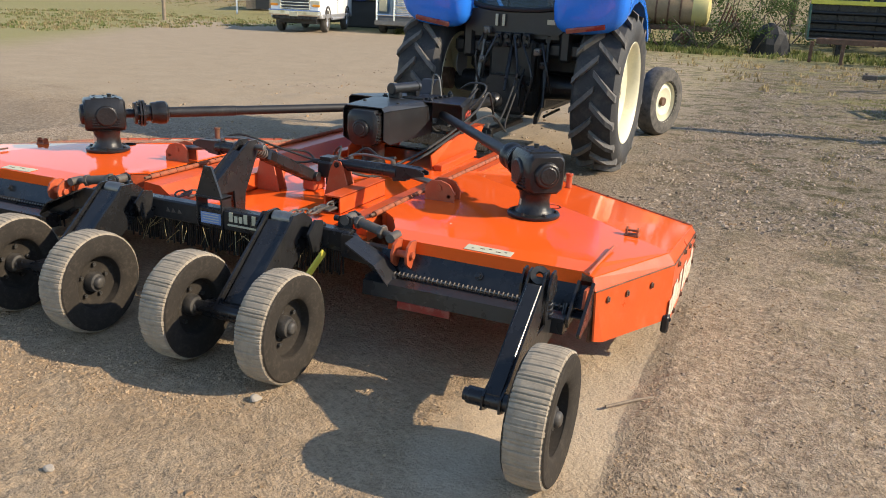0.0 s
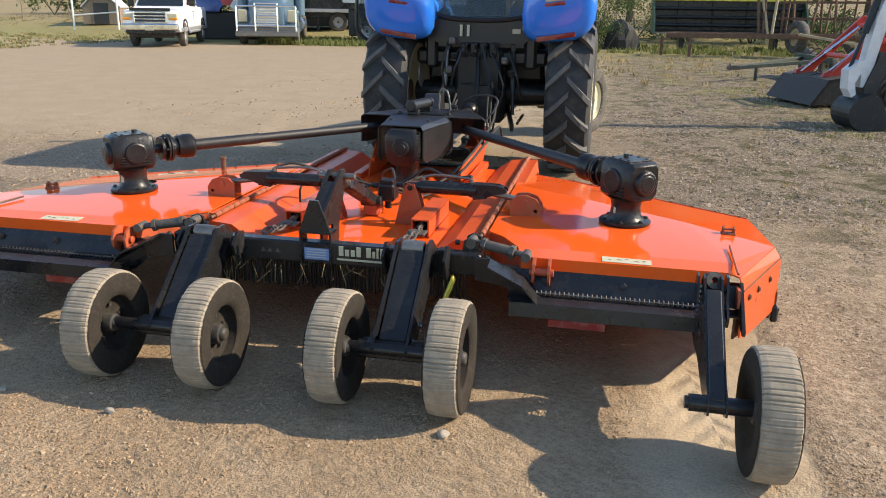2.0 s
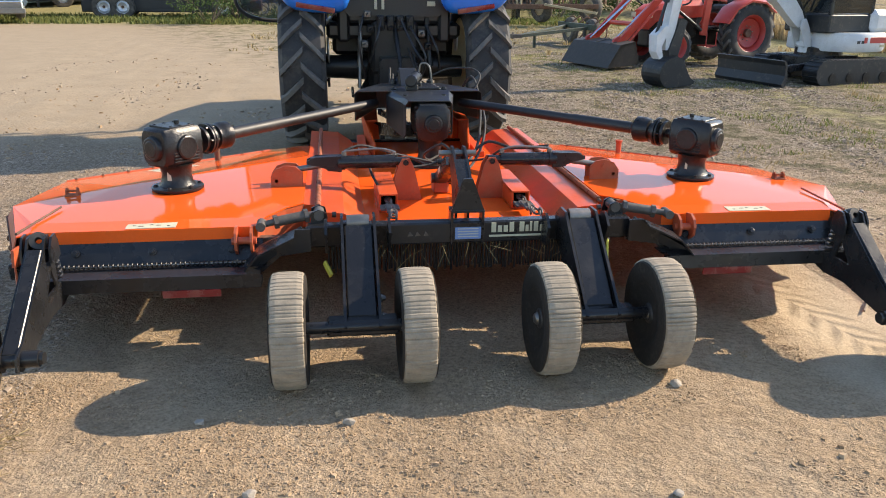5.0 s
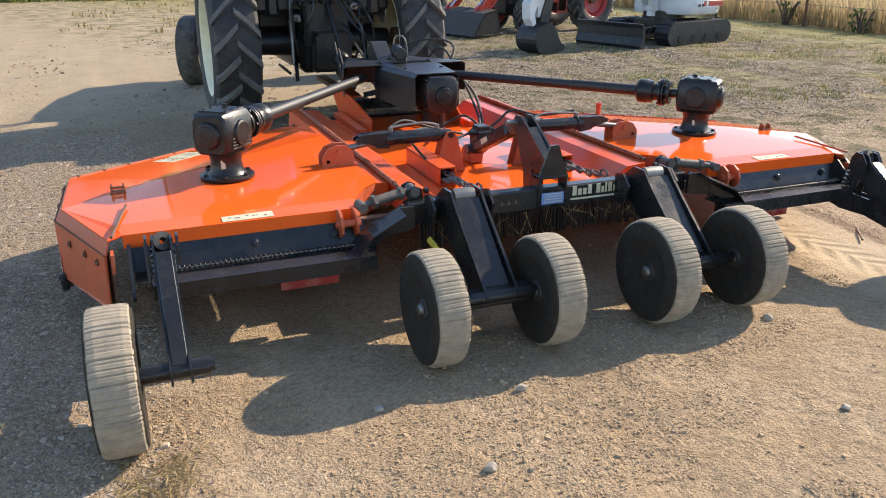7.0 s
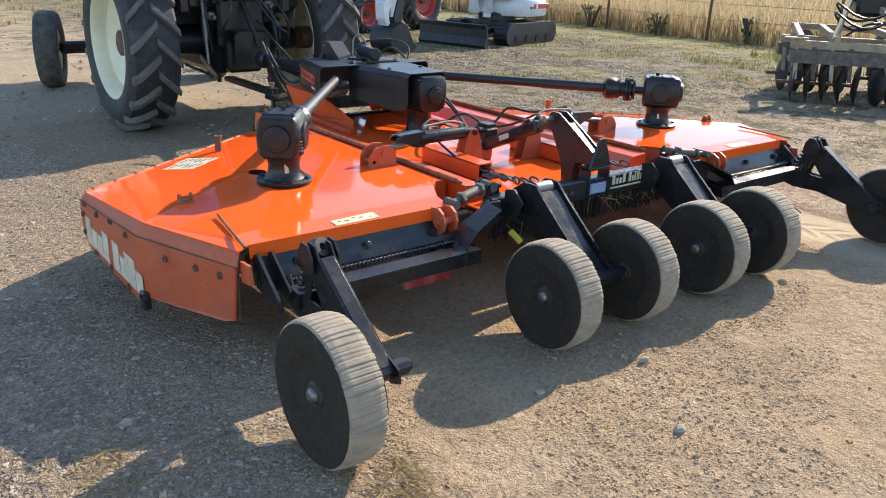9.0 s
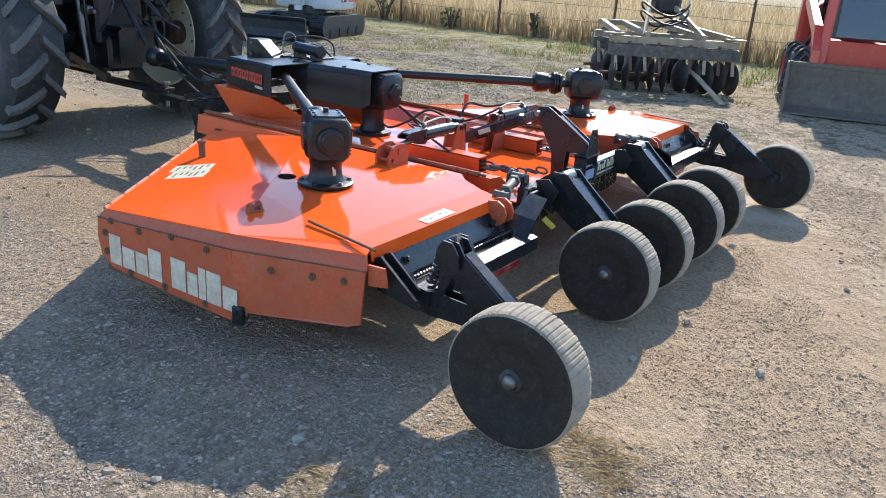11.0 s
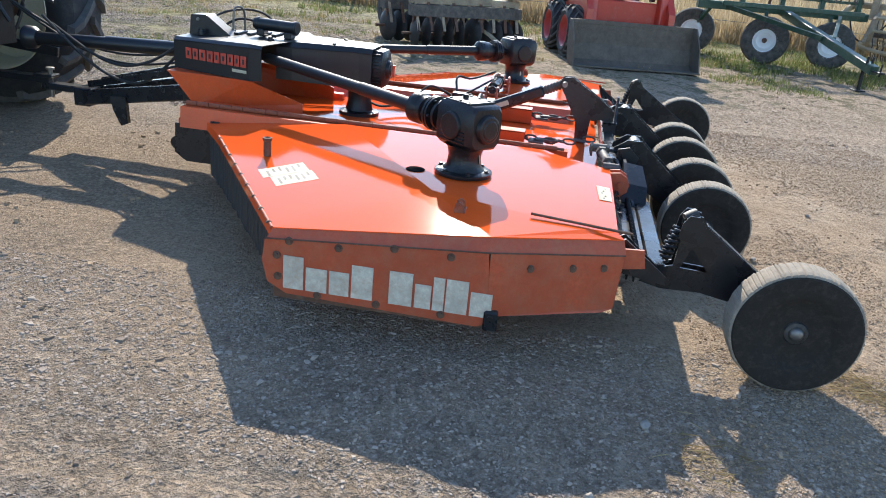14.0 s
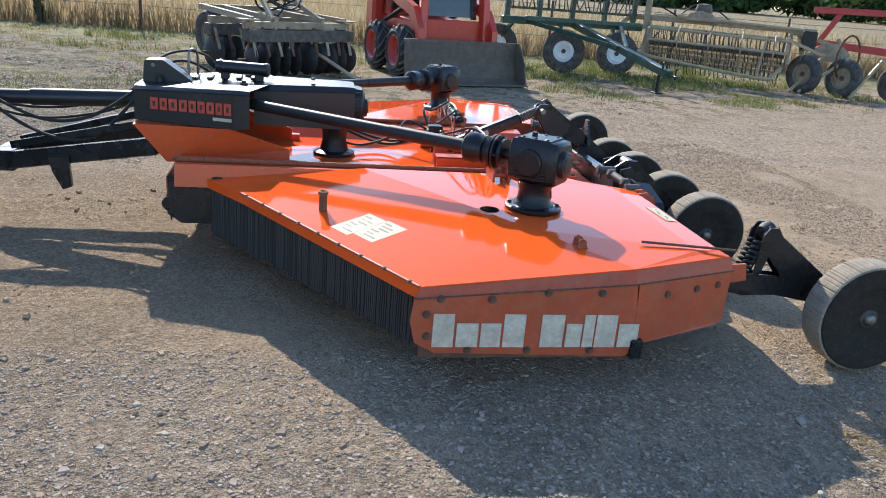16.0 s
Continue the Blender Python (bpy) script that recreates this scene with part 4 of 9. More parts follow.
        for u0, u1, v0, v1 in ((-0.13, -0.003, -0.08, 0.135), (0.0, 0.135, -0.09, 0.105)):
            lb = part("sticker", Form().sheet([on_plate(u0, v0, 0.0015), on_plate(u1, v0, 0.0015), on_plate(u1, v1, 0.0015), on_plate(u0, v1, 0.0015)], 0.001), M["label"], cutter, "pale worn instruction sticker")
            for k in range(6):
                v, ua = v0 + (v1 - v0) * (0.12 + 0.14 * k), u0 + 0.015 + 0.012 * (k % 3)
                ub = ua + 0.045 + 0.02 * (k * 3 % 4) / 2
                part("print_bar", Form().sheet([on_plate(ua, v, 0.0024), on_plate(ub, v, 0.0024), on_plate(ub, v + 0.010, 0.0024), on_plate(ua, v + 0.010, 0.0024)], 0.0006), M["ink" if k % 3 == 1 else "zinc"], lb)
    g = Form().sheet([P(sx, sy, 0.5315 - 0.1251 * (sx - 1.80) - 0.0991 * (sy - 0.767)) for sx, sy in ((2.088, 0.60), (2.113, 0.60), (2.113, 0.84), (2.088, 0.84))], 0.001)
    part("sticker", g, M["orange_dull"], cutter, "faded narrow sticker")

    # rear chain guard: sloping black plate, row of chain links on a rod, box beam
    plate = Form().sheet([P(0.98, -0.032, 0.466), P(1.98, -0.032, 0.462), P(1.98, -0.085, 0.375), P(0.98, -0.085, 0.379)], 0.006, (0, 1, 0))
    plate.box(P(1.46, -0.122, 0.366), (1.0, 0.09, 0.008), 0.002)
    rb = part("rear_band", plate, M["black"], cutter, "black rear deflector band")
    bolt_heads(rb, [P(x, -0.062, 0.428) for x in (1.12, 1.47, 1.80)], (0, -0.8, 0.45), M["black"], 0.012, 0.016)
    cy, back = (-0.130, 0.022) if s < 0 else (-0.118, 0.0)
    rods = Form().cyl(P(1.03, cy, 0.386), P(1.88, cy, 0.384), 0.004, n=8)
    ch = part("chain_guard", rods, M["steel"], cutter, "rod with a row of steel chain links")
    link = None
    for k in range(40):
        x = 1.05 + k * 0.0206
        if link is None:
            g = Form()
            g.lathe([(0.010, -0.0035), (0.0135, 0), (0.010, 0.0035), (0.007, 0.0), (0.010, -0.0035)], (0, 0, 0), (1, 0, 0), 10)
            link = part("chain_link", g, M["iron"] if s < 0 else M["zinc"], ch)
            link.matrix_basis = Matrix.Translation(P(x, cy, 0.386))
        else:
            again(link, ch, Matrix.Translation(P(x, cy, 0.386)))
    beam = Form()
    beam.prism([(-0.155 - back, 0.378), (-0.215 - 1.4 * back, 0.368), (-0.225 - back, 0.305), (-0.150, 0.300)], "x", s * 0.98, s * 1.90)
    part("rear_beam", beam, M["black"], cutter, "black box beam")
    refl = Form().box(P(1.28, -0.221 - back, 0.286), (0.25, 0.008, 0.035), 0.002)
    part("reflector", refl, M["redlens"], cutter, "red reflector strip")
    hang = Form()
    rng = random.Random(11 + s)
    for k in range(56):
        x = 1.02 + k * 0.0158
        z1 = 0.285 + rng.uniform(-0.006, 0.006)
        hang.cyl(P(x, -0.128, 0.36), P(x, -0.128, z1), 0.005, n=6)
        if k % 2 == 0:
            hang.cyl(P(x, -0.10, 0.36), P(x, -0.10, z1 - 0.01), 0.005, n=6)
    tagged(part("hanging_chains", hang, M["iron"], cutter), kind="stuff")
    front = Form()
    for k in range(130):
        t = k / 129
        if t < 0.2:
            q = Vector(P(0.82, 2.24, 0)).lerp(Vector(P(1.09, 2.045, 0)), t / 0.2)
        else:
            q = Vector(P(1.09, 2.045, 0)).lerp(Vector(P(2.21, 1.285, 0)), (t - 0.2) / 0.8)
        front.cyl((q.x - s * 0.006, q.y - 0.03, 0.41), (q.x - s * 0.006, q.y - 0.03, 0.14 + rng.uniform(-0.012, 0.012)), 0.0058, n=5)
        front.cyl((q.x, q.y, 0.41), (q.x + rng.uniform(-0.004, 0.004), q.y, 0.15 + rng.uniform(-0.012, 0.012)), 0.0055, n=5)
    tagged(part("front_chains", front, M["ink"], cutter, "row of hanging dark guard chains"), kind="stuff")
    # rails under the deck edges
    part("front_rail", Form().beam(P(0.84, 2.18, 0.405), P(1.09, 2.0, 0.405), 0.05, 0.05).beam(P(1.09, 2.0, 0.405), P(2.19, 1.26, 0.39), 0.05, 0.05), M["rust"], cutter)
    part("rear_rail", Form().beam(P(0.84, 0.02, 0.42), P(1.98, 0.02, 0.42), 0.05, 0.07), M["rust"], cutter)

    # black end plate and wheel arm
    end = Form().prism([(-0.03, 0.475), (-0.06, 0.49), (-0.26, 0.335), (-0.25, 0.315), (-0.05, 0.345)], "x", s * 1.965, s * 1.978)
    end.prism([(-0.03, 0.475), (-0.06, 0.49), (-0.21, 0.37), (-0.20, 0.33), (-0.05, 0.345)], "x", s * 1.905, s * 1.915)
    part("end_plate", end, M["black"], cutter)
    o, ye = (0.038, -0.745) if s < 0 else (0.0, -0.765)
    arm = Form()
    outer = [(-0.15, 0.285), (-0.20, 0.355), (-0.275, 0.375), (-0.282, 0.48), (-0.287, 0.565), (-0.31, 0.60), (-0.355, 0.595), (-0.385, 0.55), (-0.72, 0.305), (-0.80, 0.275), (-0.81, 0.225), (-0.76, 0.205), (-0.40, 0.27), (-0.24, 0.265)]
    win = [(-0.304, 0.368), (-0.335, 0.458), (-0.415, 0.362)]
    for x0, x1 in ((1.776 + o, 1.784 + o), (1.841 + o, 1.849 + o)):
        bm = bmesh.new()
        loops = []
        for ring in (outer, win):
            vv = [bm.verts.new((s * x0, a, b)) for a, b in ring]
            loops += [bm.edges.new((vv[i], vv[(i + 1) % len(vv)])) for i in range(len(vv))]
        bmesh.ops.triangle_fill(bm, use_beauty=True, edges=loops)
        g = bmesh.ops.extrude_face_region(bm, geom=bm.faces[:])
        bmesh.ops.translate(bm, verts=[e for e in g["geom"] if isinstance(e, bmesh.types.BMVert)], vec=(s * (x1 - x0), 0, 0))
        bm.verts.index_update()
        arm.add([v.co.copy() for v in bm.verts], [tuple(v.index for v in f.verts) for f in bm.faces])
        bm.free()
    arm.beam(P(1.8125 + o, -0.36, 0.53), P(1.8125 + o, ye, 0.250), 0.057, 0.070, 0.003)
    wa = part("wheel_arm", arm, M["black"], cutter, "black steel wing wheel arm")
    for x0 in (1.752 + o, 1.864 + o):
        f = Form().prism([(-0.268, 0.500), (-0.276, 0.565), (-0.300, 0.600), (-0.340, 0.598), (-0.372, 0.555), (-0.378, 0.500), (-0.330, 0.485)], "x", s * x0, s * (x0 + 0.009))
        part("bracket_ear", f, M["black"], wa)
    f = Form().lathe([(0.014, -0.026), (0.036, -0.026), (0.038, 0.0), (0.036, 0.026), (0.014, 0.026), (0.014, -0.026)], P(1.8125 + o, -0.318, 0.572), (0.25, -0.85, 0.45), 20)
    part("pivot_bushing", f, M["rim_black"], wa)
    f = Form().cyl(P(1.715 + o, ye, 0.250), P(1.96 + o, ye, 0.250), 0.032, n=18).cyl(P(1.70 + o, ye, 0.250), P(1.72 + o, ye, 0.250), 0.024)
    part("axle_tube", f, M["black"], wa)
    for cx in (1.79 + o, 1.835 + o):
        f = Form().coil(P(cx, -0.276, 0.525), P(cx, -0.232, 0.385), 0.018, 0.007, 6)
        part("arm_spring", f, M["iron"], cutter, "black coil spring")
    f = Form().cyl(P(1.885, -0.14, 0.41), P(1.885, -0.17, 0.35), 0.012).box(P(1.81, -0.16, 0.33), (0.16, 0.06, 0.06), 0.006)
    part("arm_bracket", f, M["black"], cutter)
    return body


def shifted(build, side, dx):
    """Builds one side and moves all of its new top parts a little inwards."""
    had = set(cutter.children)
    build(side)
    for o in cutter.children:
        if o not in had:
            o.matrix_basis = Matrix.Translation((dx, 0, 0)) @ o.matrix_basis


shifted(wing, 1, -0.045)
wing(-1)

# centre section
form = Form()
deck_c = [(-0.72, 0.02, 0.425), (0.72, 0.02, 0.425), (0.72, 1.15, 0.430), (0.72, 2.42, 0.430), (-0.72, 2.42, 0.430), (-0.72, 1.15, 0.430)]
form.sheet(deck_c, 0.008)
centre = part("centre_deck", form, M["orange"], cutter, "glossy orange steel centre deck")
for s in (1, -1):
    # raised shoulder that carries the hinge
    f = Form().prism([(s * 0.49, 0.428), (s * 0.60, 0.505), (s * 0.715, 0.515), (s * 0.722, 0.40), (s * 0.70, 0.40)], "y", 0.20, 2.44)
    part("hinge_shoulder", f, M["orange_dull"], cutter, "orange raised hinge shoulder")
    f = Form().prism([(s * 0.735, 0.40), (s * 0.735, 0.515), (s * 0.80, 0.520), (s * 0.815, 0.40)], "y", 0.335, 2.43)
    part("hinge_leaf", f, M["orange_dull"], cutter)
    f = Form().cyl((s * 0.728, 0.22, 0.528), (s * 0.728, 2.45, 0.528), 0.008, n=10)
    hinge = part("hinge_pin", f, M["rust"], cutter, "rusty hinge rod")
    f = Form().cyl((0, 0, 0), (0, 0.066, 0), 0.0145, n=12)
    knuckle = part("hinge_knuckle", f, M["hinge"], hinge)
    knuckle.matrix_basis = Matrix.Translation((s * 0.728, 0.26, 0.528))
    for k in range(1, 31):
        again(knuckle, hinge, pose(s * 0.728 + 0.0012 * math.sin(k * 2.3), 0.26 + k * 0.070, 0.528))
    # square tubes with open dark ends that anchor the chains
    f = Form()
    for dx, dz, w, h in ((-0.045, 0, 0.010, 0.10), (0.045, 0, 0.010, 0.10), (0, 0.046, 0.10, 0.010), (0, -0.046, 0.10, 0.010)):
        f.box((s * 0.36 + dx, 0.72, 0.478 + dz), (w, 0.52, h), 0.002)
    part("anchor_tube", f, M["orange_dull"], cutter, "orange square tube with open end")
    # Black plug set back in the tube stands in for its inner shade.
    f = Form().box((s * 0.36, 0.53, 0.478), (0.08, 0.01, 0.082), 0.001)
    part("tube_inside", f, M["hollow"], cutter)
    chain = None
    f = Form()
    f.tube([(0, -0.036, 0), (0.014, -0.02, 0), (0.014, 0.02, 0), (0, 0.036, 0), (-0.014, 0.02, 0), (-0.014, -0.02, 0), (0, -0.036, 0)], 0.006, 6, 4)
    links = part("anchor_chain", Form().cyl((s * 0.36, 0.50, 0.49), (s * 0.36, 0.54, 0.49), 0.012), M["zinc"], cutter, "dull steel chain from tube to bar")
    for k in range(8):
        t = k / 7
        m = pose(s * 0.36 + 0.012 * math.sin(k * 2.1), 0.48 - 0.40 * t, 0.492 + 0.028 * t - 0.02 * math.sin(math.pi * t), 8, 90 * (k % 2), 6 * math.sin(k))
        if chain is None:
            chain = part("chain_link", f, M["zinc"], links)
            chain.matrix_basis = m
        else:
            again(chain, links, m)
    f = Form().box((s * 0.36, 0.39, 0.475), (0.10, 0.09, 0.012), 0.003).box((s * 0.36, 0.33, 0.487), (0.045, 0.14, 0.014), 0.005)
    part("chain_hook", f, M["zinc"], cutter, "grey chain hook")
    # wing fold cylinder and its lugs
    f = Form()
    for dy in (-0.042, 0.042):
        f.prism([(s * 0.815, 0.531), (s * 0.985, 0.531), (s * 0.985, 0.585), (s * 0.955, 0.628), (s * 0.905, 0.645), (s * 0.850, 0.640), (s * 0.815, 0.610)], "y", 0.72 + dy - 0.006, 0.72 + dy + 0.006)
    f.cyl((s * 0.895, 0.665, 0.605), (s * 0.895, 0.775, 0.605), 0.018).cyl((s * 0.955, 0.672, 0.562), (s * 0.955, 0.768, 0.562), 0.010)
    part("wing_lug", f, M["orange_worn_shaded"], cutter, "orange two-plate wing lug")
    f = Form()
    for dy in (-0.036, 0.036):
        f.prism([(s * 0.335, 0.43), (s * 0.155, 0.43), (s * 0.20, 0.62), (s * 0.225, 0.665), (s * 0.265, 0.665), (s * 0.285, 0.63)], "y", 0.74 + dy - 0.005, 0.74 + dy + 0.005)
    part("centre_lug", f, M["orange_worn_shaded"], cutter, "orange triangular cylinder lug")
    f = Form().cyl((s * 0.30, 0.74, 0.645), (s * 0.60, 0.735, 0.645), 0.037, n=20).cyl((s * 0.58, 0.735, 0.645), (s * 0.62, 0.735, 0.645), 0.043, n=20)
    f.cyl((s * 0.23, 0.74, 0.645), (s * 0.30, 0.74, 0.645), 0.024).cyl((s * 0.245, 0.69, 0.645), (s * 0.245, 0.79, 0.645), 0.016)
    cy = part("fold_cylinder", f, M["black"], cutter, "black hydraulic fold cylinder")
    f = Form().beam((s * 0.60, 0.735, 0.682), (s * 0.77, 0.73, 0.672), 0.05, 0.010).beam((s * 0.60, 0.735, 0.602), (s * 0.68, 0.732, 0.612), 0.06, 0.014)
    for dy in (0.030, -0.030):
        f.prism([(s * 0.60, 0.605), (s * 0.60, 0.685), (s * 0.74, 0.682), (s * 0.79, 0.662), (s * 0.79, 0.645), (s * 0.72, 0.630), (s * 0.66, 0.605)], "y", 0.735 + dy - 0.005, 0.735 + dy + 0.005)
    part("lock_channel", f, M["black"], cy)
    f = Form().cyl((s * 0.62, 0.735, 0.645), (s * 0.90, 0.722, 0.605), 0.016)
    part("piston_rod", f, M["steel"], cy)
    f = Form().cyl((s * 0.31, 0.745, 0.68), (s * 0.31, 0.745, 0.70), 0.014).cyl((s * 0.585, 0.735, 0.685), (s * 0.585, 0.735, 0.705), 0.014).tube([(s * 0.31, 0.745, 0.70), (s * 0.40, 0.75, 0.715), (s * 0.585, 0.74, 0.705)], 0.007)
    part("port_fitting", f, M["steel"], cy)
    # link from the bar to the wing's beam
    f = Form().cyl((s * 0.775, 0.022, 0.553), (s * 0.915, -0.008, 0.535), 0.024, n=14)
    for q in (0.0, 1.0):
        f.cyl((s * (0.770 + 0.138 * q), 0.023 - 0.030 * q, 0.5535 - 0.018 * q), (s * (0.788 + 0.138 * q), 0.019 - 0.030 * q, 0.551 - 0.018 * q), 0.033, n=6)
    f.cyl((s * 0.72, 0.034, 0.560), (s * 0.78, 0.021, 0.5525), 0.015).cyl((s * 0.91, -0.007, 0.5355), (s * 0.985, -0.023, 0.526), 0.015)
    f.cyl((s * 0.72, -0.02, 0.560), (s * 0.72, 0.085, 0.560), 0.024).cyl((s * 0.985, -0.065, 0.526), (s * 0.985, 0.015, 0.526), 0.022)
    part("turnbuckle", f, M["zinc"], cutter, "weathered grey turnbuckle")
    f = Form()
    for dy in (-0.04, 0.045):
        f.prism([(s * 0.68, 0.52), (s * 0.76, 0.52), (s * 0.755, 0.575), (s * 0.72, 0.588), (s * 0.69, 0.575)], "y", 0.03 + dy - 0.006, 0.03 + dy + 0.006)
    f.cyl((s * 0.66, 0.03, 0.55), (s * 0.64, 0.03, 0.55), 0.014)
    part("bar_clevis", f, M["black"], cutter)
    f = Form()
    for dx in (-0.035, 0.035):
        f.prism([(-0.02, 0.44), (-0.075, 0.405), (-0.115, 0.435), (-0.122, 0.475), (-0.105, 0.512), (-0.070, 0.532), (-0.02, 0.525)], "x", s * 1.06 + dx - 0.006, s * 1.06 + dx + 0.006)
    f.cyl((s * 1.06 - 0.055, -0.078, 0.470), (s * 1.06 + 0.055, -0.078, 0.470), 0.017)
    part("wing_clevis", f, M["orange_worn_shaded"], cutter, "orange clevis plates")
    # black gusset arm sweeping down to the wing beam
    f = Form().prism([(s * 0.76, 0.525), (s * 0.83, 0.525), (s * 0.99, 0.455), (s * 1.06, 0.375), (s * 1.07, 0.30), (s * 0.98, 0.33), (s * 0.90, 0.40), (s * 0.76, 0.42)], "y", -0.115, -0.100)
    f.sheet([(s * 0.83, -0.115, 0.525), (s * 0.99, -0.115, 0.455), (s * 0.99, -0.225, 0.445), (s * 0.83, -0.20, 0.515)], 0.008)
    f.sheet([(s * 0.99, -0.115, 0.455), (s * 1.06, -0.115, 0.375), (s * 1.06, -0.225, 0.365), (s * 0.99, -0.225, 0.445)], 0.008)
    part("gusset_arm", f, M["black"], cutter, "black curved gusset plate")
    f = Form().beam((s * 0.79, -0.06, 0.505), (s * 1.10, -0.17, 0.33), 0.02, 0.05)
    part("gusset_bar", f, M["black"], cutter)

form = Form().box((0, -0.035, 0.473), (1.56, 0.07, 0.105), 0.008)
bar = part("rear_bar", form, M["black"], cutter, "black square rear cross bar")
for s in (1, -1):
    part("bar_end", Form().box((s * 0.60, -0.05, 0.475), (0.05, 0.055, 0.13), 0.006), M["black"], bar)
# lettering block, grass label, blue label on the bar
x = 0.085
for w, h in ((0.034, 1.0), (0.03, 0.68), (0.03, 0.68), (0.032, 1.0), (0, 0), (0.034, 1.0), (0.022, 0.68), (0.016, 1.0), (0.032, 1.0), (0.030, 0.68)):
    if h:
        part("decal_block", Form().box((x + w / 2, -0.0715, 0.470 + 0.024 * h), (w * 0.68, 0.003, 0.048 * h), 0.001), M["label"], bar)
    x += w * 0.85 + 0.003 if h else 0.018
part("decal_line", Form().box((0.215, -0.0715, 0.452), (0.27, 0.003, 0.010), 0.001), M["label"], bar)
lb = part("blue_label", Form().box((-0.022, -0.072, 0.470), (0.125, 0.003, 0.058), 0.001), M["label_blue"], bar, "blue and white data label")
for k in range(4):
    part("print_bar", Form().box((-0.022, -0.0745, 0.492 - 0.013 * k), (0.10, 0.002, 0.004), 0.0005), M["label"], lb)
for dx in (0.0, 0.035, 0.075):
    part("tie_down_mark", Form().prism([(-0.31 + dx, 0.462), (-0.285 + dx, 0.465), (-0.30 + dx, 0.485)], "y", -0.0735, -0.0705), M["zinc"], bar)

# mast on the bar, its strut and valve block
form = Form()
for x0 in (-0.062, -0.002):
    form.prism([(-0.055, 0.585), (-0.045, 0.66), (0.16, 0.79), (0.22, 0.825), (0.275, 0.822), (0.30, 0.785), (0.25, 0.70), (0.17, 0.56), (0.16, 0.43), (0.09, 0.43), (0.08, 0.585)], "x", x0, x0 + 0.012)
form.prism([(-0.06, 0.585), (-0.06, 0.64), (0.15, 0.78), (0.19, 0.74), (0.07, 0.585)], "x", -0.052, 0.0)
mast = part("mast", form, M["black"], cutter, "black welded mast")
form = Form().prism([(-0.107, 0.575), (0.055, 0.575), (-0.005, 0.735), (-0.048, 0.735)], "y", -0.078, -0.064)
for x0 in (-0.107, 0.043):
    form.box((x0 + 0.006, -0.04, 0.50), (0.012, 0.075, 0.165), 0.002)
form.box((-0.026, -0.04, 0.578), (0.162, 0.085, 0.012), 0.002)
part("mast_gusset", form, M["black"], mast)
part("mast_pin", Form().cyl((-0.12, 0.265, 0.785), (0.068, 0.265, 0.785), 0.016), M["steel"], mast)
form = Form().cyl((-0.026, 0.265, 0.785), (-0.026, 0.39, 0.722), 0.024, n=16)
strut = part("strut", form, M["zinc"], cutter, "grey ribbed strut")
for k in range(6):
    t = k / 5
    part("rib", Form().cyl((-0.026, 0.28 + 0.09 * t, 0.777 - 0.045 * t), (-0.026, 0.29 + 0.09 * t, 0.772 - 0.045 * t), 0.030, n=16), M["zinc"], strut)
form = Form().beam((-0.026, 0.39, 0.722), (-0.026, 0.84, 0.52), 0.075, 0.07, 0.012).cyl((-0.085, 0.84, 0.52), (0.033, 0.84, 0.52), 0.03)
part("strut_body", form, M["black"], strut)
part("strut_lug", Form().box((-0.026, 0.88, 0.475), (0.09, 0.12, 0.09), 0.01), M["orange_worn_shaded"], strut)
part("data_plate", Form().beam((-0.066, 0.60, 0.63), (-0.066, 0.68, 0.594), 0.003, 0.03), M["label"], strut)
form = Form().box((0.05, 0.93, 0.56), (0.10, 0.12, 0.10), 0.01).box((0.05, 0.93, 0.62), (0.08, 0.09, 0.03), 0.005).cyl((0.0, 0.90, 0.60), (-0.04, 0.90, 0.60), 0.016).cyl((0.10, 0.95, 0.60), (0.14, 0.95, 0.60), 0.016).cyl((0.05, 0.93, 0.46), (0.05, 0.93, 0.52), 0.02)
part("valve_block", form, M["iron"], cutter, "black hydraulic valve block")


def hose(name, pts, r=0.009):
    part(name, Form().tube(pts, r, 8, 8), M["hose"], cutter, "black rubber hydraulic hose")


hose("hose", [(0.10, 0.95, 0.60), (0.18, 0.97, 0.64), (0.28, 0.98, 0.70), (0.42, 0.90, 0.675), (0.585, 0.76, 0.715)], 0.008)
hose("hose", [(-0.04, 0.90, 0.60), (-0.12, 0.88, 0.585), (-0.24, 0.82, 0.60), (-0.31, 0.76, 0.70)], 0.007)
hose("hose", [(-0.585, 0.75, 0.705), (-0.48, 0.80, 0.725), (-0.30, 0.88, 0.66), (-0.05, 0.98, 0.58)], 0.007)
hose("hose", [(-0.10, 1.02, 0.56), (-0.22, 1.10, 0.60), (-0.36, 0.98, 0.62), (-0.44, 0.80, 0.60), (-0.40, 0.66, 0.52)], 0.007)
hose("hose", [(0.08, 0.98, 0.60), (0.02, 1.12, 0.66), (-0.08, 1.22, 0.58), (-0.02, 1.42, 0.50), (0.10, 1.60, 0.52)], 0.008)
hose("hose", [(0.31, 0.75, 0.70), (0.24, 0.88, 0.62), (0.14, 0.98, 0.585)], 0.007)
hose("hose", [(0.06, 1.0, 0.58), (0.16, 1.2, 0.50), (0.30, 1.5, 0.55), (0.40, 1.9, 0.66), (0.46, 2.3, 0.80), (0.44, 2.6, 0.90), (0.36, 3.0, 0.64), (0.22, 3.6, 0.62), (0.12, 4.3, 0.98)])
hose("hose", [(0.04, 1.0, 0.56), (0.20, 1.25, 0.47), (0.36, 1.6, 0.56), (0.45, 2.0, 0.68), (0.48, 2.55, 0.74), (0.42, 3.1, 0.54), (0.25, 3.6, 0.56), (0.16, 4.3, 0.95)])
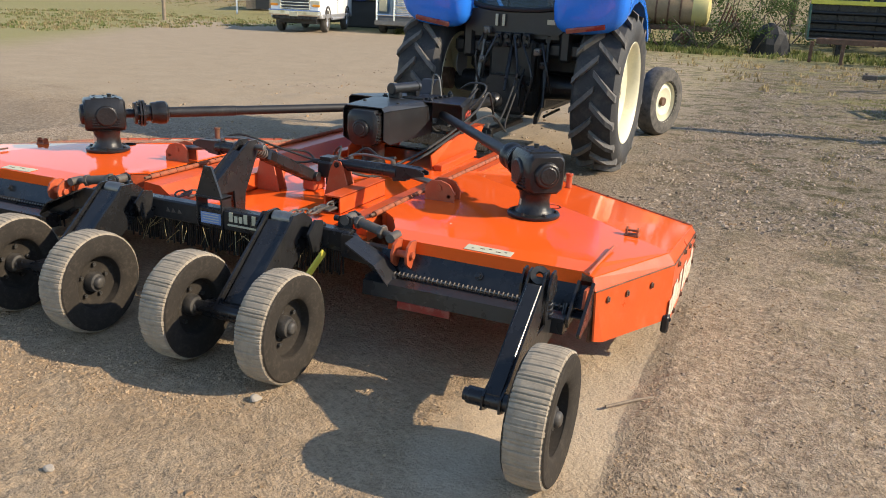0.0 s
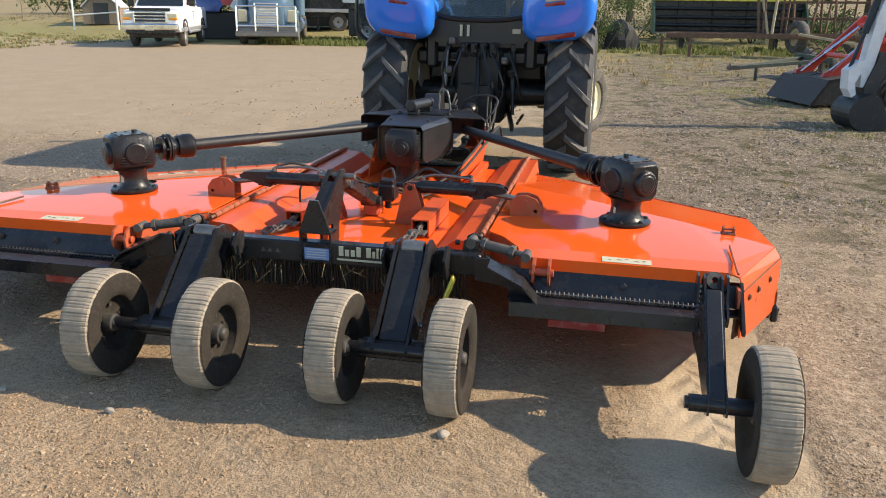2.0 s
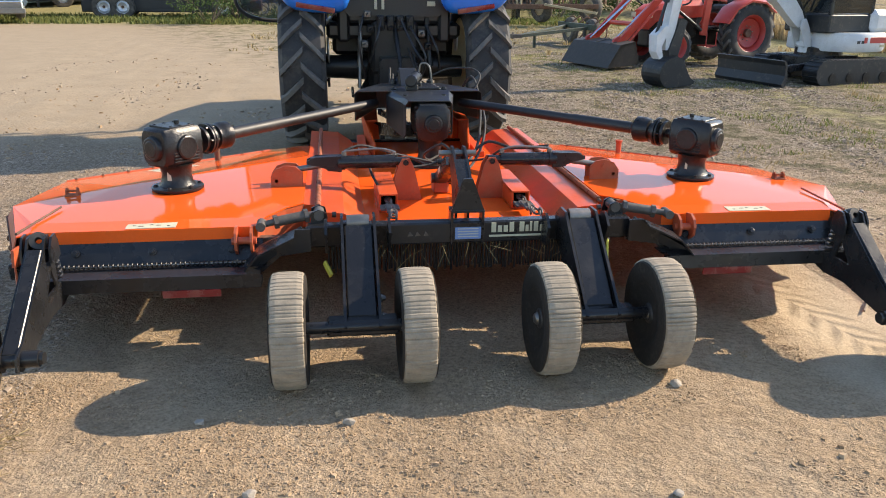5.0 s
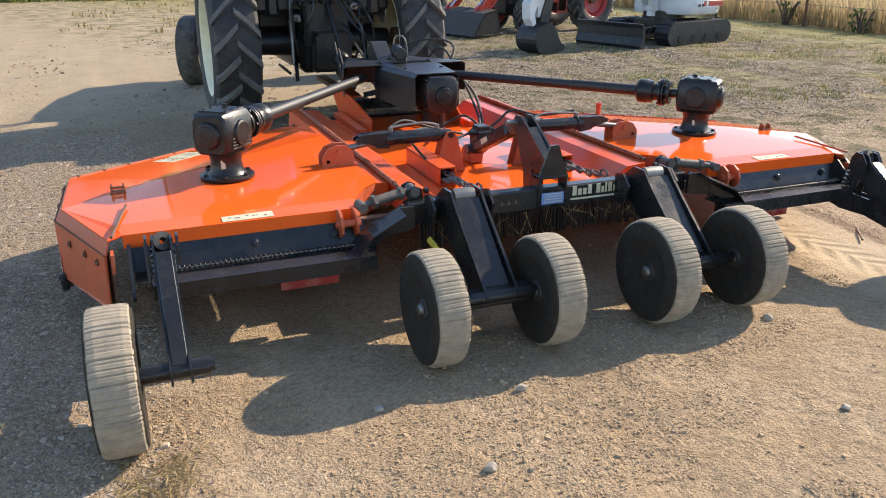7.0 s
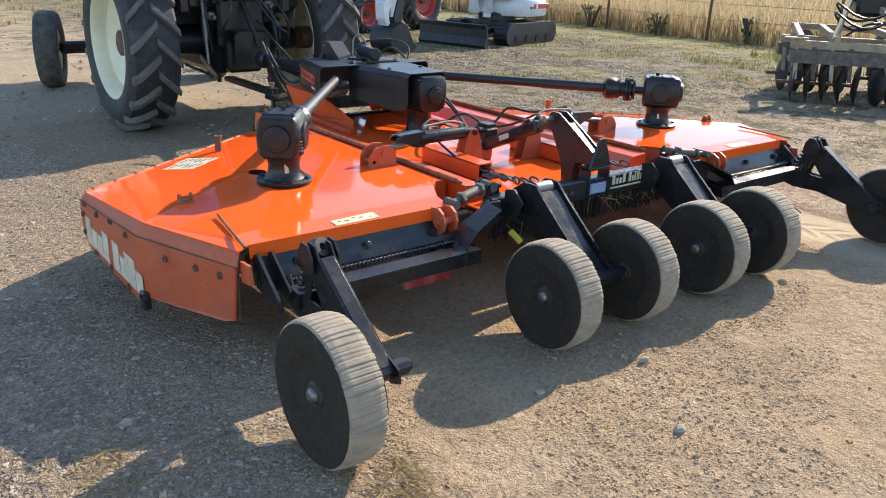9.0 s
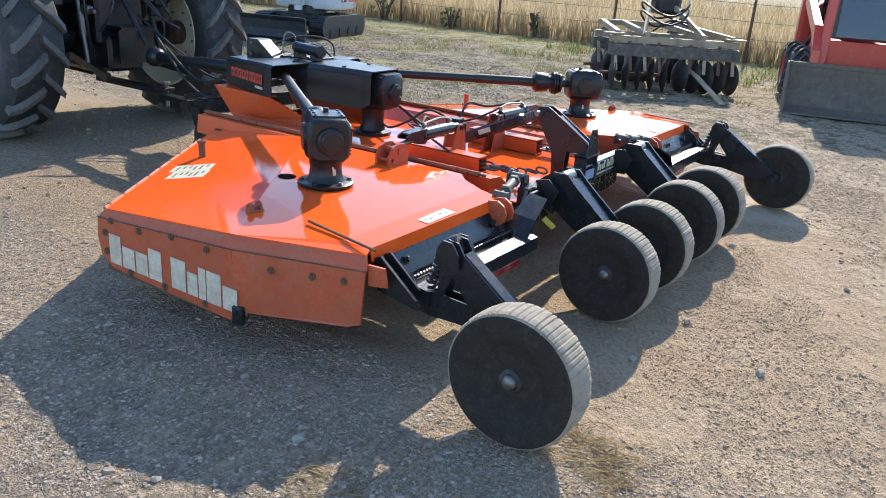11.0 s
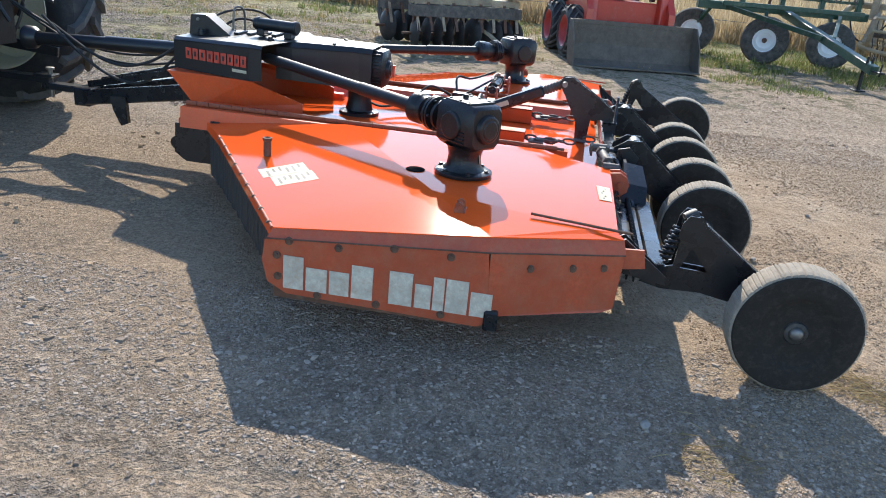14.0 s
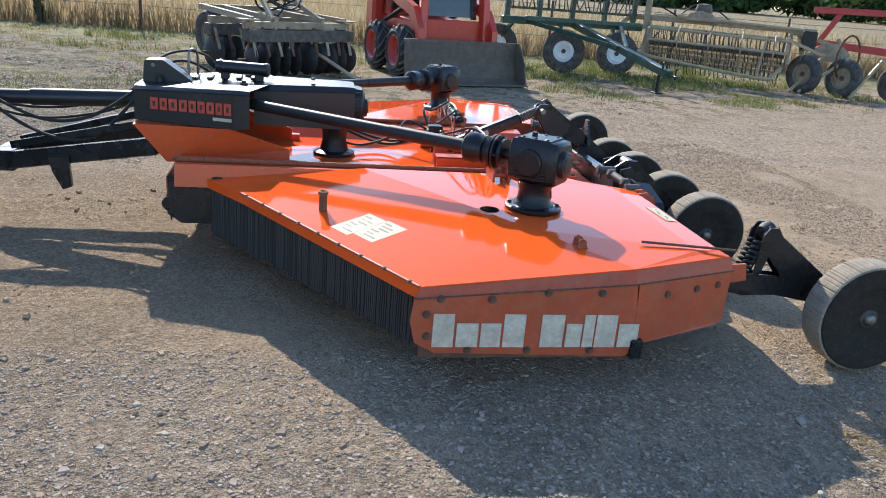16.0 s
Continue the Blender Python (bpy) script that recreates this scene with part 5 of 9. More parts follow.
hose("hose", [(0.40, 2.30, 0.80), (0.48, 2.38, 0.92), (0.44, 2.5, 0.97), (0.28, 2.62, 0.96), (0.16, 2.70, 0.90)], 0.008)
hose("hose", [(-0.10, 2.72, 0.80), (-0.14, 3.0, 0.62), (-0.12, 3.3, 0.60), (-0.08, 3.7, 0.80)], 0.010)
hose("hose", [(-0.14, 2.72, 0.76), (-0.18, 3.0, 0.50), (-0.14, 3.35, 0.55), (-0.10, 3.75, 0.85)], 0.010)


def gearbox(s):
    """Wing gearbox on its pedestal, turned towards the middle of the machine."""
    c = Vector((s * 1.475, 0.68, 0.0))
    d = Vector((-s * 0.64, 0.77, 0.0))
    side = Vector((d.y, -d.x, 0))
    rot = Matrix((side, d, Vector((0, 0, 1)))).transposed().to_4x4()
    rot.translation = c
    f = Form()
    f.lathe([(0.0, 0.533), (0.132, 0.533), (0.135, 0.538), (0.135, 0.549), (0.128, 0.553), (0.098, 0.556), (0.082, 0.575), (0.076, 0.62), (0.084, 0.66), (0.10, 0.675), (0.0, 0.68)], (0, 0, 0), (0, 0, 1), 28)
    g = part("wing_gearbox", f, M["iron"], cutter, "black cast iron gearbox on a round flange")
    g.matrix_basis = Matrix.Translation(c)
    loc = rot.copy()
    loc.translation = (0, 0, 0)
    f = Form()
    prof = [(-0.105, 0.69), (-0.075, 0.665), (0.075, 0.665), (0.105, 0.69), (0.113, 0.76), (0.108, 0.845), (0.085, 0.872), (-0.085, 0.872), (-0.108, 0.845), (-0.113, 0.76)]
    ys = [(-0.128, 0.84), (-0.116, 0.95), (-0.05, 1.0), (0.06, 1.0), (0.104, 0.96), (0.116, 0.82)]
    vs, fs = [], []
    for yy, k in ys:
        vs += [(px * k * 0.92, yy, 0.768 + (pz - 0.768) * k) for px, pz in prof]
    n = len(prof)
    for j in range(len(ys) - 1):
        fs += [(j * n + i, j * n + (i + 1) % n, (j + 1) * n + (i + 1) % n, (j + 1) * n + i) for i in range(n)]
    fs += [tuple(range(n))[::-1], tuple(range((len(ys) - 1) * n, len(ys) * n))]
    f.add(vs, fs, True, loc)
    part("housing", f, M["iron"], g)
    ribs = Form()
    for k in range(4):
        z = 0.70 + 0.016 * k
        ribs.box((0, -0.005, z), (0.214, 0.165, 0.006), 0.002, loc)
    part("cooling_ribs", ribs, M["iron"], g)
    a, b = loc @ Vector((0, -0.128, 0.768)), loc @ Vector((0, -0.146, 0.768))
    part("bearing_cover", Form().cyl(a, b, 0.068, 0.062, n=24).cyl(b, loc @ Vector((0, -0.151, 0.768)), 0.048, 0.044, n=24), M["iron"], g)
    for sx in (-1, 1):
        q = Form().cyl(loc @ Vector((sx * 0.092, 0.0, 0.768)), loc @ Vector((sx * 0.112, 0.0, 0.768)), 0.068, 0.062, n=24)
        part("bearing_cover", q, M["iron"], g)
    bolt_heads(g, [loc @ Vector((sx * 0.060, -0.06 + 0.06 * k, 0.876)) for sx in (-1, 1) for k in range(3)], (0, 0, 1), M["iron"], 0.008, 0.006, "cover_bolt")
    part("cover_plate", Form().box((0, 0, 0.872), (0.155, 0.165, 0.012), 0.004, loc), M["iron"], g)
    part("filler_plug", Form().cyl(loc @ Vector((0, 0.03, 0.87)), loc @ Vector((0, 0.03, 0.896)), 0.014, n=8), M["iron"], g)
    bolt_heads(g, [(0.113 * math.cos(a), 0.113 * math.sin(a), 0.552) for a in (0.3, 1.35, 2.4, 3.45, 4.5, 5.5)], (0, 0, 1), M["iron"], 0.010, 0.012)
    lab = Form().box((0, 0, 0), (0.03, 0.002, 0.045), 0.0005, Matrix.Translation((-0.02 if s < 0 else -0.05, -0.074 if s < 0 else -0.056, 0.615)) @ pose(0, 0, 0, -8, 0, 0 if s < 0 else -35))
    part("tag", lab, M["label"], g)
    # shaft to the middle gearbox with a slip clutch
    f = Form()
    p = Vector((0, 0, 0.768))
    A = c + d * 0.112 + p
    B = Vector((s * 0.33, 2.09, 0.775))
    e = (B - A).normalized()
    f.cyl(A, A + e * 0.07, 0.028)
    f.lathe([(0.000, 0.060), (0.070, 0.060), (0.070, 0.077), (0.047, 0.082), (0.047, 0.091), (0.084, 0.094), (0.084, 0.105), (0.058, 0.108), (0.084, 0.112), (0.084, 0.125), (0.053, 0.131),
             (0.053, 0.161), (0.068, 0.166), (0.070, 0.200), (0.075, 0.206), (0.075, 0.256), (0.058, 0.273), (0.040, 0.278), (0.000, 0.284)], A, e, 26)
    cl = part("slip_clutch", f, M["iron"], cutter, "black slip clutch with plates")
    for k in range(6):
        a = 2 * math.pi * k / 6
        q = e.to_track_quat("Z", "Y").to_matrix() @ Vector((0.074 * math.cos(a), 0.074 * math.sin(a), 0))
        part("clutch_bolt", Form().cyl(A + e * 0.078 + q, A + e * 0.135 + q, 0.007, n=6), M["iron"], cl)
    f = Form().cyl(A + e * 0.26, A + e * 0.72, 0.0345, n=20).cyl(A + e * 0.70, B, 0.031, n=20)
    part("drive_shaft", f, M["shaft"], cutter, "dull black shaft guard tube")


shifted(gearbox, 1, -0.045)
gearbox(-1)

# middle gearbox under the long black shield
form = Form()
form.lathe([(0.0, 0.43), (0.13, 0.43), (0.13, 0.45), (0.09, 0.46), (0.075, 0.52), (0.08, 0.60), (0.10, 0.63), (0.0, 0.64)], (-0.0, 1.58, 0), (0, 0, 1), 24)
mg = part("middle_gearbox", form, M["iron"], cutter, "black cast iron divider gearbox")
form = Form()
prof = [(-0.10, 0.64), (-0.06, 0.615), (0.06, 0.615), (0.10, 0.64), (0.118, 0.72), (0.114, 0.82), (0.085, 0.858), (-0.085, 0.858), (-0.114, 0.82), (-0.118, 0.72)]
ys = [(1.405, 0.80), (1.42, 0.95), (1.47, 1.0), (1.72, 1.0)]
vs = []
for yy, k in ys:
    vs += [(px * k, yy, 0.735 + (pz - 0.735) * k) for px, pz in prof]
form.add(vs, [(j * 10 + i, j * 10 + (i + 1) % 10, (j + 1) * 10 + (i + 1) % 10, (j + 1) * 10 + i) for j in range(3) for i in range(10)] + [tuple(range(10))[::-1], tuple(range(30, 40))], True)
part("housing", form, M["iron"], mg)
part("rear_cover", Form().cyl((0, 1.41, 0.735), (0, 1.385, 0.735), 0.062, 0.056, n=26).cyl((0, 1.385, 0.735), (0, 1.378, 0.735), 0.040, 0.036, n=26), M["iron"], mg)
ribs = Form()
for k in range(9):
    ribs.box((0, 1.455 + 0.0, 0.66 + 0.022 * k), (0.236, 0.05, 0.006), 0.002)
part("cooling_ribs", ribs, M["iron"], mg)

form = Form()
# shield: narrow over the gearbox, then side wings over the shafts, tapering to the front
CX = -0.02


def shield_skin(sec, chamfer):
    for a, b in zip(sec[:-1], sec[1:]):
        for s in (1, -1):
            form.sheet([(CX + s * a[1], a[0], a[3]), (CX + s * b[1], b[0], b[3]), (CX + s * b[2], b[0], b[3] - chamfer), (CX + s * a[2], a[0], a[3] - chamfer)], 0.006)
            form.sheet([(CX + s * a[2], a[0], a[3] - chamfer), (CX + s * b[2], b[0], b[3] - chamfer), (CX + s * b[2], b[0], b[4]), (CX + s * a[2], a[0], a[4])], 0.006, (-s, 0, 0))
        form.sheet([(CX - a[1], a[0], a[3]), (CX + a[1], a[0], a[3]), (CX + b[1], b[0], b[3]), (CX - b[1], b[0], b[3])], 0.006)


shield_skin([(1.47, 0.135, 0.155, 0.874, 0.66), (1.55, 0.140, 0.160, 0.876, 0.62), (1.96, 0.200, 0.232, 0.874, 0.64), (2.06, 0.205, 0.236, 0.868, 0.64)], 0.03)
shield_skin([(2.07, 0.44, 0.462, 0.860, 0.655), (2.15, 0.425, 0.448, 0.862, 0.645), (2.72, 0.245, 0.272, 0.835, 0.645)], 0.018)
for s in (1, -1):
    form.sheet([(CX + s * 0.20, 1.97, 0.8745), (CX + s * 0.20, 2.10, 0.866), (CX + s * 0.44, 2.072, 0.8605)], 0.005)
form.sheet([(CX - 0.245, 2.72, 0.835), (CX + 0.245, 2.72, 0.835), (CX + 0.272, 2.72, 0.81), (CX + 0.272, 2.72, 0.645), (CX - 0.272, 2.72, 0.645), (CX - 0.272, 2.72, 0.81)], 0.006, (0, -1, 0))
shield = part("shaft_shield", form, M["plastic"], cutter, "long black gearbox shield with side wings")
for k in range(6):
    y = 2.08 + 0.085 * k
    part("vent_rib", Form().box((0.05, y, 0.876 - 0.0042 * k), (0.17, 0.030, 0.016), 0.004, pose(0, 0, 0, 0, 0, 0)), M["plastic"], shield)
for px, py in ((-0.20, 2.12), (0.17, 2.12), (-0.15, 1.72), (0.11, 1.72), (-0.16, 2.6), (0.12, 2.6)):
    part("shield_bolt", Form().cyl((px, py, 0.845), (px, py, 0.884), 0.014, n=6).cyl((px, py, 0.845), (px, py, 0.872), 0.022, n=12), M["plastic"], shield)
form = Form().prism([(2.42, 0.85), (2.70, 0.83), (2.69, 0.955), (2.68, 0.962), (2.59, 0.966), (2.575, 0.960)], "x", -0.115, 0.008)
part("front_bracket", form, M["plastic"], shield, "black wedge bracket")
part("bracket_bolt", Form().cyl((-0.112, 2.64, 0.935), (-0.124, 2.64, 0.935), 0.011, n=6), M["steel"], shield)
part("hose_holder", Form().tube([(0.02, 2.46, 0.84), (0.03, 2.46, 0.99), (0.06, 2.44, 1.02), (0.10, 2.42, 0.99), (0.12, 2.42, 0.86)], 0.007), M["steel"], shield)
form = Form().cyl((-0.015, 2.29, 0.938), (-0.085, 1.985, 0.938), 0.038, n=20).cyl((-0.018, 2.275, 0.938), (-0.022, 2.26, 0.938), 0.043, n=20).cyl((-0.080, 2.005, 0.938), (-0.084, 1.99, 0.938), 0.043, n=20)
form.box((-0.03, 2.24, 0.89), (0.09, 0.05, 0.04), 0.006).box((-0.075, 2.04, 0.89), (0.09, 0.05, 0.04), 0.006)
part("manual_tube", form, M["plastic"], shield, "dark round document tube")
# red letter-sized blocks along the shield's sides
for s in (1, -1):
    y = 2.63
    for k, w in enumerate((0.055, 0.05, 0.058, 0.055, 0.05, 0.05, 0.052, 0.045, 0.05)):
        yc = y - w / 2
        m = Matrix.Translation((CX + s * (0.2785 + (2.72 - yc) * 0.309), yc, 0.752 + 0.010 * (2.4 - yc))) @ pose(0, 0, 0, 0, 0, s * 17.2)
        blk = part("decal_block", Form().box((0, 0, 0), (0.003, w * 0.86, 0.066), 0.001, m), M["decal_red"], shield)
        part("decal_core", Form().box((s * 0.0022, 0, 0), (0.002, w * 0.30, 0.030), 0.0005, m), M["ink"], blk)
        y -= w
    yc = 2.22
    part("decal_line", Form().box((0, 0, 0), (0.003, 0.11, 0.018), 0.001, Matrix.Translation((CX + s * (0.2785 + (2.72 - yc) * 0.309), yc, 0.695)) @ pose(0, 0, 0, 0, 0, s * 17.2)), M["label"], shield)

# splayed front pedestal, tongue and drive line
for s in (1, -1):
    form = Form()
    # side plate leaning out, front flange, and the sill that runs back along the deck
    form.sheet([(CX + s * 0.400, 2.705, 0.645), (CX + s * 0.375, 2.535, 0.43), (CX + s * 0.345, 1.85, 0.43), (CX + s * 0.335, 1.85, 0.52), (CX + s * 0.385, 2.18, 0.635)], 0.010, (-s, 0, 0))
    form.sheet([(CX + s * 0.400, 2.705, 0.645), (CX + s * 0.375, 2.535, 0.43), (CX + s * 0.26, 2.535, 0.43), (CX + s * 0.27, 2.705, 0.645)], 0.010, (0, -1, 0))
    form.sheet([(CX + s * 0.400, 2.705, 0.645), (CX + s * 0.385, 2.18, 0.635), (CX + s * 0.30, 2.18, 0.635), (CX + s * 0.27, 2.705, 0.645)], 0.008)
    form.beam((CX + s * 0.41, 2.46, 0.455), (CX + s * 0.41, 1.80, 0.445), 0.06, 0.05)
    # Duller orange also paints in the shade below the shield.
    part("pedestal_side", form, M["orange_dull"], cutter, "orange splayed front pedestal")
form = Form().box((0, 2.44, 0.36), (1.46, 0.08, 0.16), 0.01)
part("front_beam", form, M["black"], cutter)
form = Form().sheet([(-0.72, 2.486, 0.43), (0.72, 2.486, 0.43), (0.72, 2.486, 0.30), (-0.72, 2.486, 0.30)], 0.006, (0, -1, 0))
# Darker orange carries the shade that lies on this front face.
part("front_skirt", form, M["orange_worn_shaded"], cutter, "worn orange front skirt with shade put into its paint")
form = Form()
rng = random.Random(77)
for k in range(96):
    x = -0.70 + k * 0.01474
    form.cyl((x, 2.47 - 0.03 * (k % 2), 0.31), (x + rng.uniform(-0.006, 0.006), 2.47 - 0.03 * (k % 2), 0.19 + rng.uniform(-0.02, 0.012)), 0.0058, n=5)
tagged(part("front_chains", form, M["iron"], cutter, "row of hanging dark guard chains"), kind="stuff")
for s in (1, -1):
    f = Form().box((s * 0.70, 2.42, 0.32), (0.10, 0.10, 0.17), 0.01).cyl((s * 0.62, 2.46, 0.30), (s * 0.80, 2.46, 0.30), 0.04)
    part("hinge_foot", f, M["black"], cutter, "black front hinge foot")
    part("hinge_plate", Form().box((s * 0.823, 2.21, 0.375), (0.010, 0.055, 0.17), 0.003), M["black"], cutter)
    part("hinge_skirt", Form().prism([(2.02, 0.42), (2.46, 0.42), (2.47, 0.25), (2.40, 0.20), (2.02, 0.20)], "x", s * 0.800, s * 0.812), M["black"], cutter)
    bolt_heads(cutter, [(s * 0.828, 2.21, z) for z in (0.42, 0.375, 0.33)], (s, 0, 0), M["steel"], 0.010, 0.012, "plate_bolt")
    bolt_heads(cutter, [(s * 0.752, 2.40, 0.26), (s * 0.752, 2.44, 0.26)], (s, 0, 0), M["steel"], 0.012, 0.02, "foot_bolt")
tongue = part("tongue", Form().box((0, 3.50, 0.33), (0.24, 0.12, 0.12), 0.008).box((0, 3.68, 0.36), (0.10, 0.34, 0.045), 0.008), M["black"], cutter, "black tongue with clevis hitch")
for s in (1, -1):
    part("tongue_rail", Form().beam((s * 0.30, 2.60, 0.50), (s * 0.09, 3.48, 0.33), 0.07, 0.10, 0.008), M["black"], tongue)
    part("tongue_strap", Form().beam((s * 0.27, 2.62, 0.63), (s * 0.08, 3.46, 0.42), 0.03, 0.045, 0.004), M["black"], tongue)
part("hitch_pin", Form().cyl((0, 3.80, 0.28), (0, 3.80, 0.47), 0.016).cyl((0, 3.80, 0.47), (0, 3.80, 0.485), 0.028), M["steel"], tongue)
part("stand_foot", Form().prism([(3.11, 0.40), (3.22, 0.39), (3.20, 0.30), (3.15, 0.20), (3.10, 0.22)], "x", -0.235, -0.20), M["black"], tongue, "black tapered stand foot")
form = Form().cyl((0, 2.72, 0.715), (0, 3.35, 0.695), 0.050, n=20).cyl((0, 3.30, 0.697), (0, 3.92, 0.675), 0.043, n=20).lathe([(0.05, 0), (0.075, 0.03), (0.08, 0.09), (0.05, 0.1)], (0, 3.86, 0.678), (0, 1, -0.03), 20)
part("drive_shaft", form, M["plastic"], cutter, "black drive shaft to the tractor")

# tandem wheel arms behind the bar
for ax, wheels in ((-0.545, (-0.845, -0.325)), (0.485, (0.255, 0.745))):
    f = Form()
    f.beam((ax, -0.185, 0.545), (ax, -0.52, 0.245), 0.125, 0.07, 0.006)
    prof = [(-0.04, 0.43), (-0.05, 0.55), (-0.12, 0.60), (-0.20, 0.60), (-0.25, 0.55), (-0.56, 0.29), (-0.60, 0.25), (-0.57, 0.20), (-0.45, 0.20), (-0.12, 0.42)]
    for dx in (-0.078, 0.066):
        f.prism(prof, "x", ax + dx, ax + dx + 0.012)
    arm = part("wheel_arm", f, M["black"], cutter, "black steel tandem wheel arm")
    part("pivot_bushing", Form().lathe([(0.016, -0.05), (0.034, -0.05), (0.036, 0.0), (0.034, 0.05), (0.016, 0.05), (0.016, -0.05)], (ax, -0.165, 0.568), (1, 0, 0), 20), M["steel"], arm)
    part("axle", Form().cyl((wheels[0], -0.57, 0.240), (wheels[1], -0.57, 0.240), 0.026, n=16).box((ax, -0.55, 0.235), (0.30, 0.075, 0.07), 0.01), M["black"], arm)
    for dx in (-0.15, 0.138):
        part("bracket_plate", Form().prism([(-0.07, 0.42), (-0.07, 0.56), (-0.13, 0.575), (-0.19, 0.52), (-0.15, 0.42)], "x", ax + dx, ax + dx + 0.012), M["black"], arm)
    bolt_heads(arm, [(ax + 0.084, -0.42, 0.30), (ax + 0.084, -0.52, 0.26)], (1, 0, 0), M["steel"], 0.012, 0.02)

part("yellow_stop", Form().beam((-0.70, -0.13, 0.37), (-0.67, -0.18, 0.32), 0.012, 0.03), M["yellow"], cutter, "small yellow lock strip")
part("yellow_stop", Form().beam((0.66, -0.10, 0.42), (0.63, -0.20, 0.32), 0.012, 0.035), M["yellow"], cutter, "small yellow lock strip")

w0 = caster_wheel(cutter, -0.845, -0.57, -1, 0.240)
for x, s in ((-0.325, 1), (0.255, -1), (0.745, 1)):
    caster_wheel(cutter, x, -0.57, s, 0.240, w0)
caster_wheel(cutter, -2.055, -0.74, -1, 0.253, w0)
caster_wheel(cutter, 1.945, -0.765, 1, 0.242, w0)

# mown stalks caught under the bar
form = Form()
rng = random.Random(21)
for _ in range(60):
    x, y, z = rng.uniform(-0.62, 0.62), rng.uniform(-0.02, 0.08), rng.uniform(0.35, 0.42)
    a = Vector((rng.gauss(0, 0.05), rng.gauss(-0.02, 0.03), -rng.uniform(0.01, 0.10)))
    form.cyl((x, y, z), Vector((x, y, z)) + a, 0.0013, n=4, cap=False)
tagged(part("caught_straw", form, M["straw"], cutter, "dry straw caught under the bar"), kind="stuff")
form = Form()
for k in range(95):
    x = -0.68 + k * 0.0145
    form.cyl((x, 0.03, 0.42), (x + rng.uniform(-0.004, 0.004), 0.03, 0.27 + rng.uniform(-0.02, 0.01)), 0.0055, n=5)
tagged(part("hanging_chains", form, M["iron"], cutter, "row of hanging dark guard chains"), kind="stuff")


# ---- blue tractor ----
def lug_tyre(r, width, rim_r, lugs, lug_h=0.035, lug_w=0.045, sweep=1):
    """Farm tyre with V-shaped bars; the axle runs along x."""
    f = Form()
    h = width / 2
    r0 = r - lug_h
    f.lathe([(rim_r, -h * 0.80), (rim_r + 0.03, -h * 0.92), (rim_r + (r0 - rim_r) * 0.55, -h * 1.02), (r0 - 0.06, -h * 0.97), (r0 - 0.015, -h * 0.82), (r0, -h * 0.4), (r0 + 0.006, 0),
             (r0, h * 0.4), (r0 - 0.015, h * 0.82), (r0 - 0.06, h * 0.97), (rim_r + (r0 - rim_r) * 0.55, h * 1.02), (rim_r + 0.03, h * 0.92), (rim_r, h * 0.80)], (0, 0, 0), (1, 0, 0), 56)
    base = f
    g = Form()
    for k in range(lugs):
        for sgn in (-1, 1):
            a0 = 2 * math.pi * (k + (0.5 if sgn > 0 else 0.0)) / lugs
            pts = []
            for t in (0.0, 0.35, 0.7, 1.0):
                x = sgn * (-0.01 + t * h * 1.0)
                a = a0 - sweep * t * 0.30 * (0.75 / r)
                rr = r - 0.010 * t * t - (0.045 if t == 1.0 else 0.0) * 0.7
                lo = r0 - 0.03 - (0.06 if t == 1.0 else 0)
                for da, rad in ((-lug_w / r / 2 * 1.25, lo), (-lug_w / r / 2 * 0.8, rr), (lug_w / r / 2 * 0.8, rr), (lug_w / r / 2 * 1.25, lo)):
                    pts.append((x, -rad * math.sin(a + da), rad * math.cos(a + da)))
            fs = [(4 * j + i, 4 * j + i + 1, 4 * j + i + 5, 4 * j + i + 4) for j in range(3) for i in range(3)] + [(0, 1, 2, 3), (12, 13, 14, 15)]
            g.add(pts, fs)
    return base, g


def farm_wheel(parent, m, r, width, rim_r, lugs, rim_mat, dish=1, name="wheel", label="", tread=True, sweep=1):
    base, bars = lug_tyre(r, width, rim_r, lugs, (0.052 if r > 0.6 else 0.035) if tread else 0.012, 0.068 if r > 0.6 else 0.045, sweep)
    w = part(name, base, M["rubber"], parent, label or "black lugged tractor wheel")
    w.matrix_basis = m
    part("tread", bars, M["rubber_lug"], w)
    h = width / 2
    f = Form()
    f.lathe([(rim_r + 0.035, -h * 0.86), (rim_r + 0.02, -h * 0.92), (rim_r - 0.005, -h * 0.82), (rim_r - 0.03, -h * 0.5), (rim_r - 0.05, 0), (rim_r - 0.03, h * 0.5), (rim_r - 0.005, h * 0.82), (rim_r + 0.02, h * 0.92), (rim_r + 0.035, h * 0.86)], (0, 0, 0), (1, 0, 0), 40)
    f.lathe([(rim_r - 0.035, h * 0.30 * dish), (rim_r * 0.80, h * 0.42 * dish), (rim_r * 0.62, h * 0.15 * dish), (rim_r * 0.35, h * 0.05 * dish), (0.0, h * 0.05 * dish)], (0, 0, 0), (1, 0, 0), 40)
    part("rim", f, rim_mat, w, "painted steel rim")
    f = Form().cyl((-h * 0.5, 0, 0), (h * 0.40 * dish, 0, 0), rim_r * 0.24, n=20)
    part("hub", f, M["rust"], w)
    g = Form().cyl((h * 0.05 * dish, 0, 0), (h * 0.05 * dish + 0.025 * dish, 0, 0), 0.014, n=6)
    first = None
    for k in range(8):
        a = 2 * math.pi * k / 8
        b = Matrix.Translation((0, rim_r * 0.42 * math.cos(a), rim_r * 0.42 * math.sin(a)))
        if first is None:
            first = part("wheel_bolt", g, M["steel"], w)
            first.matrix_basis = b
        else:
            again(first, w, b)
    return w


